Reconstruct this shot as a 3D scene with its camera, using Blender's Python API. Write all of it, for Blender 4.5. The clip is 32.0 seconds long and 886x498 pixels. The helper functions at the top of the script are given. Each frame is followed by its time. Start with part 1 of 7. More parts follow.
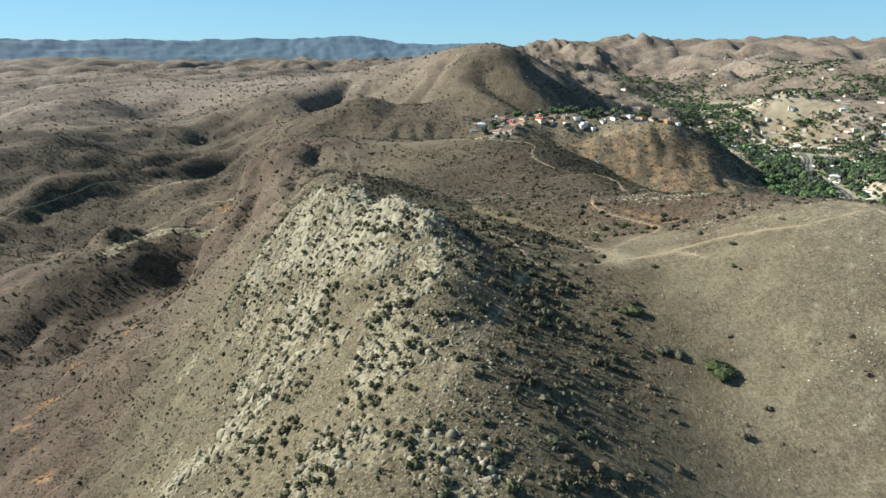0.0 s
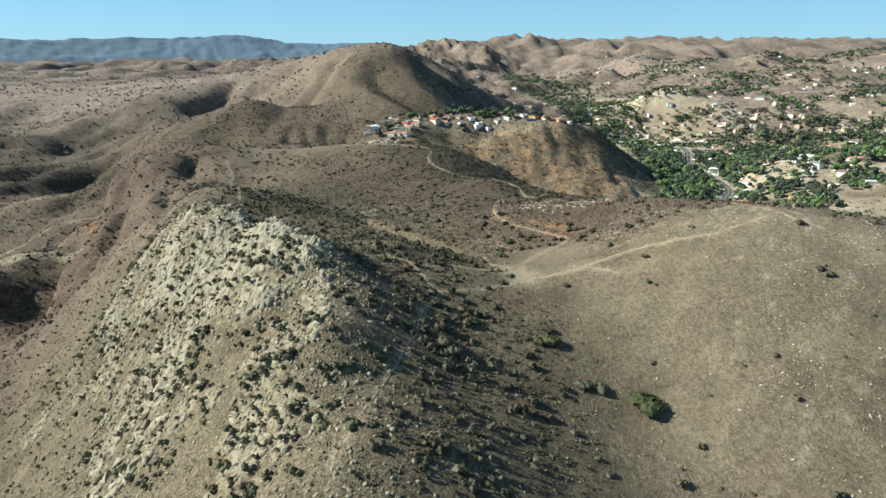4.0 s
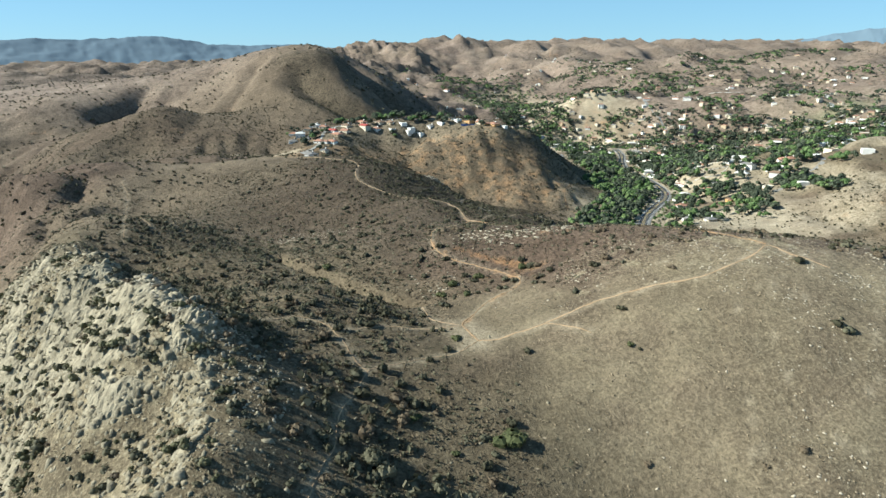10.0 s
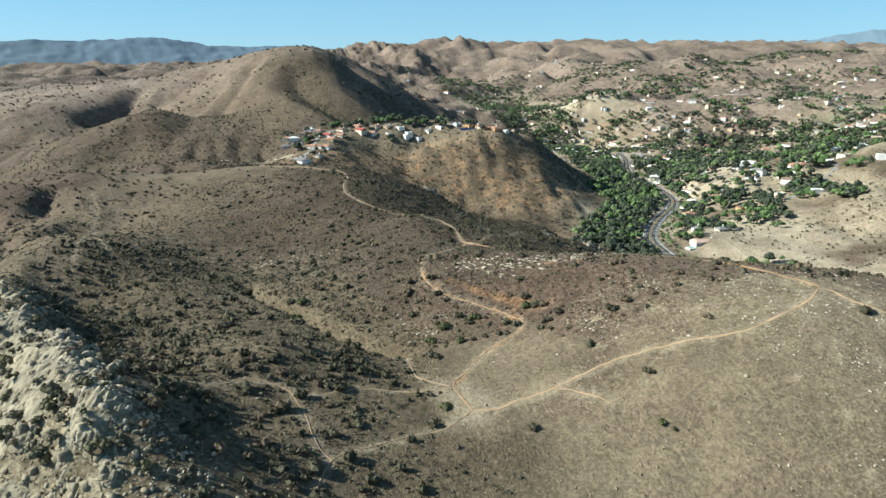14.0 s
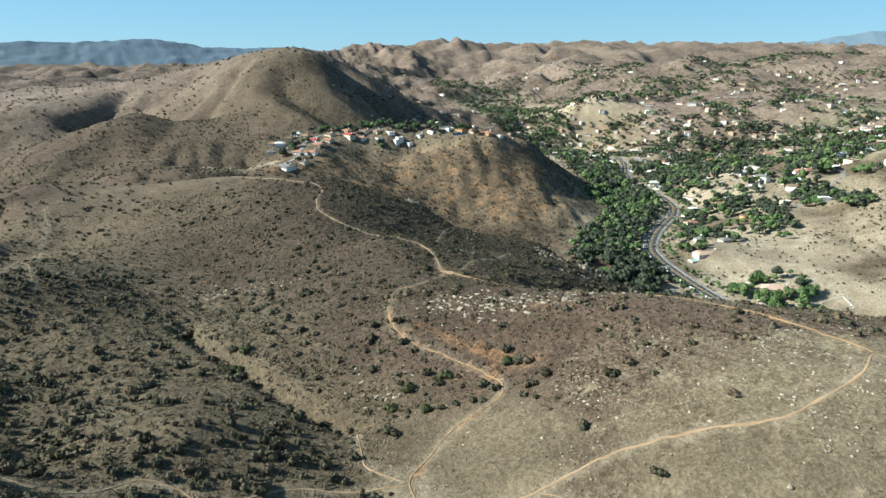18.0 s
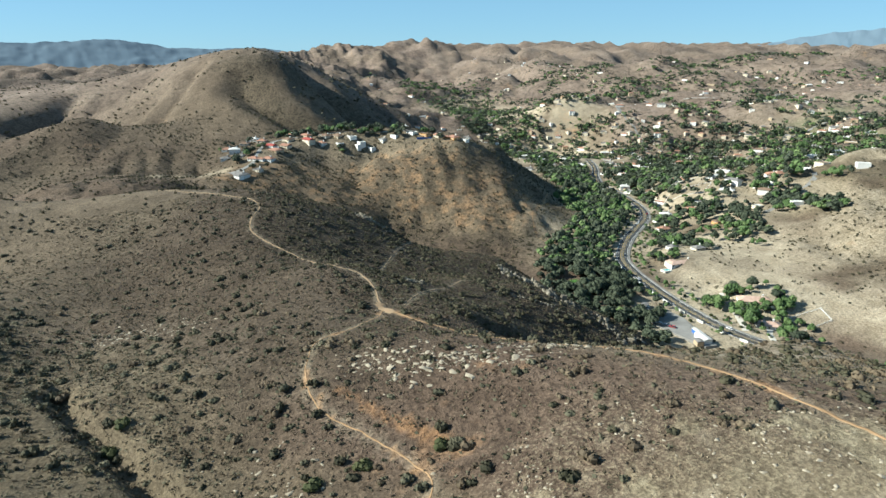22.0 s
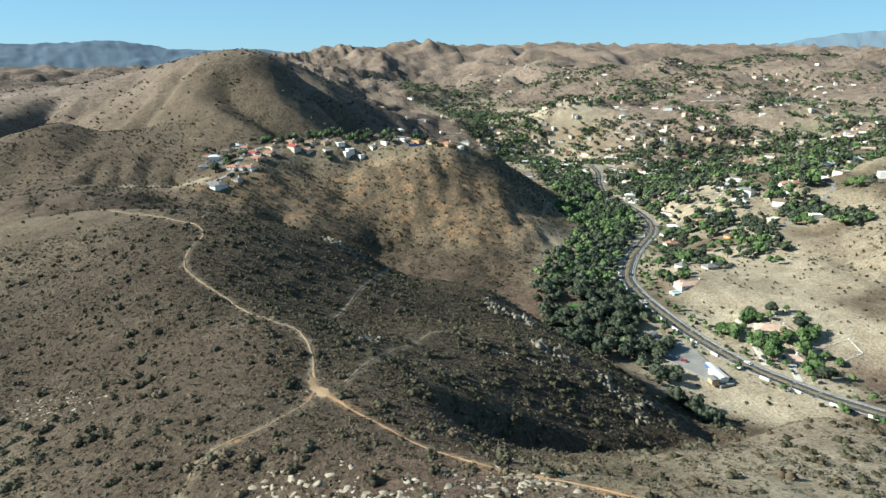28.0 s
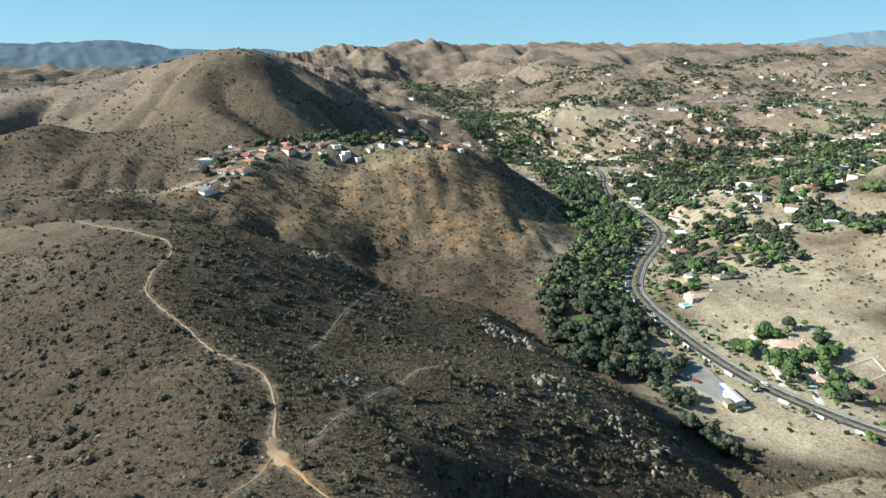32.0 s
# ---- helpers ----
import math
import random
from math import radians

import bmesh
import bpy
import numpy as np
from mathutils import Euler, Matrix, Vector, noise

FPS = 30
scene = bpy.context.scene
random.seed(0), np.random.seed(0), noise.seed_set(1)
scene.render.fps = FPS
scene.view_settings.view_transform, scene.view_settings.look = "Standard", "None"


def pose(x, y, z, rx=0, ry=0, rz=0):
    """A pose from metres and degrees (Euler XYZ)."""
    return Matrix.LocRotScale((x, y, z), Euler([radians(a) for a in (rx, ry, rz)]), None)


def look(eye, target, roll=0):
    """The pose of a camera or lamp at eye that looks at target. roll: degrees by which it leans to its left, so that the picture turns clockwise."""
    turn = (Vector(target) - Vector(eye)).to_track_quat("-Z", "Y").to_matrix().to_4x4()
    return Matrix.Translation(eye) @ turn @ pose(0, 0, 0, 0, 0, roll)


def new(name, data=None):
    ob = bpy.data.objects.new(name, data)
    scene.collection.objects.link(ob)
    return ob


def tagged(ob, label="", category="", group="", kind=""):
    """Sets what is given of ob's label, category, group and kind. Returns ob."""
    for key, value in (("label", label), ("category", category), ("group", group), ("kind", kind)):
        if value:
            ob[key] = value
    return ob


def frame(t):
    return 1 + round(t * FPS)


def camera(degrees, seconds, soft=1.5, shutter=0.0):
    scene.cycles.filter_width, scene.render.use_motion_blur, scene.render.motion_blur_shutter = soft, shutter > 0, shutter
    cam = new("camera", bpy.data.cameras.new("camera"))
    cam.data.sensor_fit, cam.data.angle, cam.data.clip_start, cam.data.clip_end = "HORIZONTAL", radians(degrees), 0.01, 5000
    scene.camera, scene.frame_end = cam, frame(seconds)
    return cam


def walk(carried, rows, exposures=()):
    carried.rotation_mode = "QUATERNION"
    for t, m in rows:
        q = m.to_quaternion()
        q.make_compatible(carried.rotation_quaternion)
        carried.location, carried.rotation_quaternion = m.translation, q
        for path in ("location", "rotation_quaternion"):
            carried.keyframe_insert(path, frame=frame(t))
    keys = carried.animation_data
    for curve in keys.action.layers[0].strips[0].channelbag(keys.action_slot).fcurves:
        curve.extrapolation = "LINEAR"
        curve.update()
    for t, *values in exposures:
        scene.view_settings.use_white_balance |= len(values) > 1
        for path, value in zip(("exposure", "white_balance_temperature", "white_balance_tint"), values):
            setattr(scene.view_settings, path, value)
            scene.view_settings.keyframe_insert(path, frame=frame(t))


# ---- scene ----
import itertools
cam = camera(70.13, 32.0)
# seconds, place in metres, tilt and turn in degrees: a level drone flight that swings slowly to the right
ROWS = [
    (0, 0.03, -0.05, 174.90, 71.96, 3.11),
    (0.5, 0.11, 2.75, 174.88, 71.97, 1.33),
    (1, 0.27, 5.65, 174.87, 71.97, -0.16),
    (1.5, 0.48, 8.64, 174.86, 71.96, -0.18),
    (2, 0.75, 11.70, 174.85, 71.96, -0.21),
    (2.5, 1.06, 14.83, 174.84, 71.98, -0.20),
    (3, 1.39, 18.03, 174.84, 71.98, -1.21),
    (3.5, 1.76, 21.27, 174.84, 71.93, -5.21),
    (5.5, 3.48, 34.66, 174.85, 71.93, -7.55),
    (6, 3.98, 38.07, 174.86, 71.94, -9.73),
    (6.5, 4.50, 41.51, 174.87, 71.94, -11.46),
    (7, 5.05, 44.96, 174.88, 71.96, -11.39),
    (7.5, 5.63, 48.42, 174.90, 71.96, -11.82),
    (8, 6.26, 51.88, 174.91, 71.97, -12.78),
    (8.5, 6.93, 55.36, 174.92, 71.97, -12.59),
    (9, 7.64, 58.84, 174.94, 71.98, -12.50),
    (10, 9.23, 65.79, 174.97, 72.05, -12.33),
    (11, 11.05, 72.74, 175.01, 72.08, -12.28),
    (12, 13.13, 79.68, 175.05, 72.12, -12.21),
    (13, 15.51, 86.59, 175.09, 72.12, -12.21),
    (14, 18.18, 93.49, 175.13, 72.15, -12.23),
    (17, 27.95, 114.08, 175.25, 72.26, -12.36),
    (18, 31.72, 120.91, 175.29, 72.28, -12.38),
    (19, 35.69, 127.73, 175.32, 72.32, -12.40),
    (19.5, 37.74, 131.14, 175.34, 72.33, -12.39),
    (20, 39.81, 134.54, 175.35, 72.34, -13.65),
    (20.5, 41.91, 137.94, 175.36, 72.33, -14.96),
    (21, 44.02, 141.34, 175.37, 72.33, -14.90),
    (22, 48.25, 148.11, 175.39, 72.33, -14.81),
    (23, 52.43, 154.85, 175.40, 72.34, -14.73),
    (24, 56.49, 161.54, 175.41, 72.36, -14.67),
    (25, 60.37, 168.15, 175.40, 72.39, -14.60),
    (25.5, 62.22, 171.43, 175.40, 72.38, -14.60),
    (27.5, 68.91, 184.19, 175.35, 72.43, -14.48),
    (28, 70.38, 187.27, 175.33, 72.43, -14.41),
    (29, 73.09, 193.24, 175.29, 72.43, -14.29),
    (30, 75.49, 198.93, 175.23, 72.42, -14.25),
    (31, 77.65, 204.26, 175.16, 72.41, -14.19),
    (32, 79.66, 209.14, 175.08, 72.40, -14.13),
]
walk(cam, [(t, pose(x, y, z, rx, 0, rz)) for t, x, y, z, rx, rz in ROWS], exposures=[(0, 1.18, 6120, -1), (10, 1.25, 6120, -1), (20, 1.17, 6120, -1), (32, 1.19, 6120, -1)])

# ---- daylight: clear late-afternoon sky, low sun from the left of the flight ----
SUN_EL = radians(31.8)
SUN_DIR = Vector((-0.972 * math.cos(SUN_EL), 0.235 * math.cos(SUN_EL), math.sin(SUN_EL)))
world = bpy.data.worlds.new("sky")
scene.world = world
world.use_nodes = True
wn = world.node_tree.nodes
sky = wn.new("ShaderNodeTexSky")
sky.sky_type = 'NISHITA'
sky.sun_disc = False
sky.sun_elevation = SUN_EL
sky.sun_rotation = math.atan2(SUN_DIR.x, SUN_DIR.y)
sky.altitude = 1200
sky.air_density = 0.62
sky.dust_density = 0.0
sky.ozone_density = 5.0
wn["Background"].inputs[1].default_value = 0.07
# a veil of haze, thick at the horizon and thin overhead
veil = wn.new("ShaderNodeMix")
veil.data_type = "RGBA"
aloft = wn.new("ShaderNodeSeparateXYZ")
world.node_tree.links.new(wn.new("ShaderNodeTexCoord").outputs["Generated"], aloft.inputs[0])
thin = wn.new("ShaderNodeMapRange")
for k, v in ((1, 0.0), (2, 0.45), (3, 0.78), (4, 0.3)):
    thin.inputs[k].default_value = v
world.node_tree.links.new(aloft.outputs["Z"], thin.inputs[0])
world.node_tree.links.new(thin.outputs[0], veil.inputs[0])
veil.inputs[7].default_value = (2.05, 3.6, 4.75, 1)
world.node_tree.links.new(sky.outputs[0], veil.inputs[6])
world.node_tree.links.new(veil.outputs[2], wn["Background"].inputs[0])
sun = new("sun", bpy.data.lights.new("sun", "SUN"))
sun.data.energy = 4.8
sun.data.angle = radians(0.55)
sun.data.color = (1.0, 0.925, 0.83)
sun.matrix_world = look(SUN_DIR * 1000, (0, 0, 0))

# ---- materials ----
def nodes_of(name):
    m = bpy.data.materials.new(name)
    m.use_nodes = True
    return m, m.node_tree.nodes, m.node_tree.links, m.node_tree.nodes["Principled BSDF"]


def noise_node(n, l, coord, size, detail=4.0, rough=0.6):
    t = n.new("ShaderNodeTexNoise")
    t.inputs["Scale"].default_value = 1.0 / size
    t.inputs["Detail"].default_value = detail
    t.inputs["Roughness"].default_value = rough
    l.new(coord, t.inputs["Vector"])
    return t


def ramp(n, l, value, stops):
    r = n.new("ShaderNodeValToRGB")
    r.color_ramp.elements[0].position, r.color_ramp.elements[0].color = stops[0][0], (*stops[0][1], 1)
    r.color_ramp.elements[1].position, r.color_ramp.elements[1].color = stops[-1][0], (*stops[-1][1], 1)
    for at, c in stops[1:-1]:
        e = r.color_ramp.elements.new(at)
        e.color = (*c, 1)
    l.new(value, r.inputs[0])
    return r.outputs[0]


def blend(n, l, factor, a, b, mode="MIX"):
    m = n.new("ShaderNodeMix")
    m.data_type, m.blend_type = "RGBA", mode
    for socket, v in ((m.inputs[0], factor), (m.inputs[6], a), (m.inputs[7], b)):
        if isinstance(v, (int, float)):
            socket.default_value = v
        elif isinstance(v, tuple):
            socket.default_value = (*v, 1)
        else:
            l.new(v, socket)
    return m.outputs[2]


def maths(n, l, op, a, b):
    m = n.new("ShaderNodeMath")
    m.operation, m.use_clamp = op, True
    for socket, v in ((m.inputs[0], a), (m.inputs[1], b)):
        if isinstance(v, (int, float)):
            socket.default_value = v
        else:
            l.new(v, socket)
    return m.outputs[0]


def bumped(n, l, height, strength, distance, shader):
    b = n.new("ShaderNodeBump")
    b.inputs["Strength"].default_value = strength
    b.inputs["Distance"].default_value = distance
    l.new(height, b.inputs["Height"])
    l.new(b.outputs[0], shader.inputs["Normal"])


def surface(name, dark, light, size=1.0, rough=0.85, bump=0.3, depth=0.05, metal=0.0, vary=0.15):
    """A worn surface with grain at two sizes and a small difference from piece to piece."""
    m, n, l, b = nodes_of(name)
    co = n.new("ShaderNodeTexCoord").outputs["Object"]
    big, fine = noise_node(n, l, co, size * 5, 3), noise_node(n, l, co, size * 0.35, 5, 0.7)
    mixed = maths(n, l, "ADD", maths(n, l, "MULTIPLY", big.outputs[0], 0.55), maths(n, l, "MULTIPLY", fine.outputs[0], 0.45))
    col = ramp(n, l, mixed, [(0.36, dark), (0.64, light)])
    info = n.new("ShaderNodeObjectInfo")
    shade = ramp(n, l, info.outputs["Random"], [(0.0, (1 - vary,) * 3), (1.0, (1.0,) * 3)])
    l.new(blend(n, l, 1.0, col, shade, "MULTIPLY"), b.inputs["Base Color"])
    b.inputs["Roughness"].default_value, b.inputs["Metallic"].default_value = rough, metal
    b.inputs["Specular IOR Level"].default_value = 0.2 if rough > 0.8 else 0.5
    bumped(n, l, fine.outputs[0], bump, depth, b)
    return m


def foliage(name, dark, mid, light, rough=0.75):
    """Leaves: each leaf and each plant has its own shade of the colour."""
    m, n, l, b = nodes_of(name)
    geo = n.new("ShaderNodeNewGeometry")
    tint = n.new("ShaderNodeAttribute")
    tint.attribute_name = "tint"
    v = maths(n, l, "ADD", maths(n, l, "MULTIPLY", geo.outputs["Random Per Island"], 0.4), maths(n, l, "MULTIPLY", tint.outputs["Fac"], 0.6))
    col = ramp(n, l, v, [(0.05, dark), (0.5, mid), (0.95, light)])
    l.new(col, b.inputs["Base Color"])
    b.inputs["Roughness"].default_value = rough
    b.inputs["Specular IOR Level"].default_value = 0.2
    through_leaf = n.new("ShaderNodeBsdfTranslucent")
    l.new(col, through_leaf.inputs["Color"])
    both = n.new("ShaderNodeMixShader")
    both.inputs[0].default_value = 0.2
    l.new(b.outputs[0], both.inputs[1])
    l.new(through_leaf.outputs[0], both.inputs[2])
    l.new(both.outputs[0], n["Material Output"].inputs["Surface"])
    return m


def ground_material():
    m, n, l, b = nodes_of("dry_hillside")
    co = n.new("ShaderNodeTexCoord").outputs["Object"]

    def mask(name):
        a = n.new("ShaderNodeAttribute")
        a.attribute_name = name
        return a.outputs["Fac"]

    huge, big, mid, fine = noise_node(n, l, co, 75, 5), noise_node(n, l, co, 11, 5, 0.65), noise_node(n, l, co, 2.6, 5, 0.7), noise_node(n, l, co, 0.55, 4, 0.75)
    streak = n.new("ShaderNodeMapping")
    streak.inputs["Scale"].default_value = (1.0, 0.7, 1.0)
    l.new(co, streak.inputs["Vector"])
    tuft = noise_node(n, l, streak.outputs[0], 1.1, 5, 0.75)
    patch = maths(n, l, "ADD", maths(n, l, "MULTIPLY", huge.outputs[0], 0.5), maths(n, l, "MULTIPLY", big.outputs[0], 0.5))
    scrub = ramp(n, l, patch, [(0.36, (0.066, 0.047, 0.035)), (0.5, (0.104, 0.074, 0.055)), (0.64, (0.148, 0.108, 0.081))])
    grass = ramp(n, l, patch, [(0.34, (0.138, 0.114, 0.076)), (0.5, (0.178, 0.147, 0.098)), (0.66, (0.232, 0.194, 0.131))])
    stone = ramp(n, l, mid.outputs[0], [(0.30, (0.075, 0.061, 0.040)), (0.46, (0.19, 0.160, 0.107)), (0.7, (0.31, 0.265, 0.186))])
    soil = ramp(n, l, big.outputs[0], [(0.35, (0.22, 0.118, 0.058)), (0.65, (0.34, 0.195, 0.098))])
    pale = ramp(n, l, big.outputs[0], [(0.35, (0.322, 0.270, 0.193)), (0.65, (0.460, 0.397, 0.299))])
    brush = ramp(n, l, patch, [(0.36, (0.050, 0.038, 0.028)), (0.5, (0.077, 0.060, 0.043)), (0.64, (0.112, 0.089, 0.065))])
    # pinkish grey of the far land: haze put into the ground colour
    far_haze = ramp(n, l, patch, [(0.36, (0.155, 0.116, 0.098)), (0.5, (0.222, 0.172, 0.146)), (0.64, (0.295, 0.238, 0.203))])
    lawn = ramp(n, l, mid.outputs[0], [(0.3, (0.05, 0.13, 0.028)), (0.7, (0.10, 0.21, 0.05))])
    sharp = maths(n, l, "MULTIPLY", maths(n, l, "SUBTRACT", maths(n, l, "ADD", mask("rock"), maths(n, l, "MULTIPLY", mid.outputs[0], 0.6)), 0.55), 3.5)
    # the brush mask also carries shade put into the colour
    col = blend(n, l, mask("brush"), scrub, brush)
    # on far slopes the grass mask also carries haze put into the colour
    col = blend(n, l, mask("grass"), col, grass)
    khaki = ramp(n, l, patch, [(0.36, (0.072, 0.058, 0.038)), (0.5, (0.104, 0.084, 0.055)), (0.64, (0.146, 0.119, 0.078))])
    col = blend(n, l, mask("khaki"), col, khaki)
    col = blend(n, l, mask("far_haze"), col, far_haze)
    # thicket clumps use the same far mask
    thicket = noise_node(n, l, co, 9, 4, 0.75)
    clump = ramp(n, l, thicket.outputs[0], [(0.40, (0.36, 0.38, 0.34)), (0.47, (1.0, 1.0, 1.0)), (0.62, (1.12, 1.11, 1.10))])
    col = blend(n, l, mask("far_haze"), col, clump, "MULTIPLY")
    col = blend(n, l, mask("pale"), col, pale)
    col = blend(n, l, maths(n, l, "MULTIPLY", maths(n, l, "SUBTRACT", maths(n, l, "ADD", mask("soil"), big.outputs[0]), 0.75), 2.5), col, soil)
    col = blend(n, l, maths(n, l, "MULTIPLY", sharp, 0.92), col, stone)
    bush = ramp(n, l, mid.outputs[0], [(0.43, (0.40, 0.41, 0.36)), (0.49, (1.0, 1.0, 1.0)), (0.62, (1.18, 1.16, 1.14))])
    col = blend(n, l, mask("wild"), col, bush, "MULTIPLY")
    gravel = maths(n, l, "MULTIPLY", maths(n, l, "SUBTRACT", maths(n, l, "ADD", maths(n, l, "MULTIPLY", mask("stony"), 0.30), fine.outputs[0]), 0.72), 7.0)
    col = blend(n, l, maths(n, l, "MULTIPLY", gravel, 0.6), col, (0.22, 0.187, 0.125))
    col = blend(n, l, mask("lawn"), col, lawn)
    speck = ramp(n, l, tuft.outputs[0], [(0.36, (0.42, 0.41, 0.39)), (0.5, (1.0, 1.0, 1.0)), (0.63, (1.4, 1.39, 1.35))])
    col = blend(n, l, maths(n, l, "SUBTRACT", 0.85, maths(n, l, "MULTIPLY", mask("grass"), 0.45)), col, speck, "MULTIPLY")
    grit = ramp(n, l, fine.outputs[0], [(0.38, (0.62, 0.61, 0.59)), (0.62, (1.26, 1.26, 1.25))])
    col = blend(n, l, 0.8, col, grit, "MULTIPLY")
    l.new(col, b.inputs["Base Color"])
    b.inputs["Roughness"].default_value = 0.95
    b.inputs["Specular IOR Level"].default_value = 0.15
    ridged = n.new("ShaderNodeTexNoise")
    ridged.noise_type = "RIDGED_MULTIFRACTAL"
    ridged.inputs["Scale"].default_value, ridged.inputs["Detail"].default_value = 1.0 / 55, 5.0
    l.new(co, ridged.inputs["Vector"])

    def summed(a, b, k):
        m = n.new("ShaderNodeMath")
        m.operation = "MULTIPLY_ADD"
        l.new(b, m.inputs[0])
        m.inputs[1].default_value = k
        l.new(a, m.inputs[2])
        return m.outputs[0]

    scale = n.new("ShaderNodeMath")
    scale.operation = "MULTIPLY"
    l.new(ridged.outputs[0], scale.inputs[0])
    l.new(mask("ridges"), scale.inputs[1])
    high = summed(fine.outputs[0], tuft.outputs[0], 0.6)
    high = summed(high, mid.outputs[0], 0.9)
    high = summed(high, big.outputs[0], 2.2)
    high = summed(high, scale.outputs[0], -8.0)
    bumped(n, l, high, 0.9, 0.5, b)
    l.new(maths(n, l, "SUBTRACT", 0.9, maths(n, l, "MULTIPLY", mask("grass"), 0.5)), b.inputs["Normal"].links[0].from_node.inputs["Strength"])
    return m


M_GROUND = ground_material()
M_ROCK = surface("pale_sandstone", (0.135, 0.116, 0.079), (0.375, 0.33, 0.238), 0.6, 0.9, 0.7, 0.2)
M_GREY_ROCK = surface("grey_weathered_rock", (0.085, 0.076, 0.06), (0.33, 0.295, 0.23), 0.5, 0.9, 0.7, 0.15)
M_WHITE_ROCK = surface("weathered_white_rock", (0.2, 0.172, 0.128), (0.45, 0.395, 0.305), 0.8, 0.9, 0.5, 0.1)
M_SAGE = foliage("sage_leaves", (0.052, 0.051, 0.032), (0.09, 0.087, 0.056), (0.15, 0.139, 0.092))
M_STRAW = foliage("dry_straw", (0.18, 0.142, 0.097), (0.255, 0.204, 0.138), (0.34, 0.275, 0.19))
M_DRY = foliage("dry_brush", (0.075, 0.057, 0.038), (0.122, 0.095, 0.063), (0.185, 0.146, 0.098))
M_TWIG = foliage("leafless_twigs", (0.050, 0.037, 0.028), (0.084, 0.064, 0.048), (0.13, 0.101, 0.077))
M_DARK = foliage("chaparral_leaves", (0.034, 0.033, 0.02), (0.063, 0.06, 0.036), (0.104, 0.095, 0.059))
M_OLIVE = foliage("olive_bush_leaves", (0.05, 0.051, 0.026), (0.088, 0.087, 0.046), (0.135, 0.128, 0.072))
M_GREEN = foliage("green_bush_leaves", (0.03, 0.037, 0.015), (0.058, 0.068, 0.028), (0.102, 0.108, 0.047))
M_OAK = foliage("oak_leaves", (0.03, 0.039, 0.026), (0.056, 0.071, 0.046), (0.104, 0.122, 0.08))
M_BRIGHT = foliage("garden_tree_leaves", (0.05, 0.088, 0.033), (0.105, 0.165, 0.062), (0.19, 0.25, 0.105))
M_BARK = surface("bark", (0.06, 0.045, 0.035), (0.15, 0.12, 0.09), 0.3, 0.95, 0.6, 0.05)
M_TRAIL = surface("sandy_trail", (0.25, 0.172, 0.103), (0.40, 0.285, 0.177), 1.2, 0.95, 0.4, 0.06)
M_TRAIL_RED = surface("orange_dirt_trail", (0.235, 0.147, 0.078), (0.37, 0.243, 0.136), 1.2, 0.95, 0.4, 0.06)
M_MEDIAN = surface("dusty_median_soil", (0.13, 0.112, 0.088), (0.215, 0.187, 0.148), 1.2, 0.95, 0.4, 0.05)
M_ASPHALT = surface("asphalt", (0.038, 0.040, 0.043), (0.070, 0.072, 0.074), 2.5, 0.85, 0.2, 0.02)
M_OLD_ASPHALT = surface("sun_bleached_asphalt", (0.17, 0.165, 0.155), (0.27, 0.262, 0.245), 2.5, 0.9, 0.2, 0.02)
M_CONCRETE = surface("pale_concrete", (0.42, 0.40, 0.36), (0.58, 0.56, 0.51), 1.5, 0.9, 0.2, 0.02)
M_PAINT = surface("white_road_paint", (0.6, 0.6, 0.58), (0.8, 0.8, 0.78), 0.8, 0.7, 0.1, 0.01)
M_YELLOW = surface("yellow_road_paint", (0.55, 0.38, 0.05), (0.7, 0.5, 0.09), 0.8, 0.7, 0.1, 0.01)
M_STUCCO = surface("white_stucco", (0.66, 0.65, 0.61), (0.82, 0.81, 0.77), 1.5, 0.9, 0.2, 0.02)
M_CREAM = surface("cream_stucco", (0.55, 0.48, 0.37), (0.68, 0.61, 0.48), 1.5, 0.9, 0.2, 0.02)
M_TAN = surface("tan_stucco", (0.40, 0.31, 0.21), (0.52, 0.42, 0.29), 1.5, 0.9, 0.2, 0.02)
M_ORANGE = surface("orange_sheathing", (0.42, 0.24, 0.10), (0.54, 0.33, 0.15), 1.5, 0.9, 0.2, 0.02)
M_TERRACOTTA = surface("terracotta_tiles", (0.27, 0.14, 0.095), (0.42, 0.245, 0.175), 0.6, 0.85, 0.5, 0.06)
M_FADED = surface("faded_pink_tiles", (0.42, 0.28, 0.22), (0.60, 0.44, 0.36), 0.6, 0.85, 0.5, 0.06)
M_RED = surface("dark_red_roofing", (0.24, 0.040, 0.030), (0.34, 0.065, 0.048), 0.6, 0.8, 0.4, 0.04)
M_GREY_ROOF = surface("grey_roofing", (0.14, 0.135, 0.13), (0.25, 0.24, 0.23), 0.6, 0.9, 0.4, 0.04)
M_PALE_ROOF = surface("pale_flat_roofing", (0.52, 0.51, 0.48), (0.70, 0.69, 0.66), 1.2, 0.85, 0.2, 0.02)
M_BROWN_ROOF = surface("brown_roofing", (0.15, 0.10, 0.07), (0.25, 0.18, 0.13), 0.6, 0.9, 0.4, 0.04)
M_BLUE = surface("blue_tarpaulin", (0.03, 0.10, 0.34), (0.06, 0.17, 0.46), 1.0, 0.6, 0.3, 0.05)
M_WOOD = surface("weathered_wood", (0.16, 0.12, 0.085), (0.30, 0.24, 0.17), 0.4, 0.9, 0.3, 0.02)
M_WHITE = surface("white_painted_rail", (0.68, 0.68, 0.66), (0.82, 0.82, 0.80), 0.6, 0.7, 0.1, 0.01)
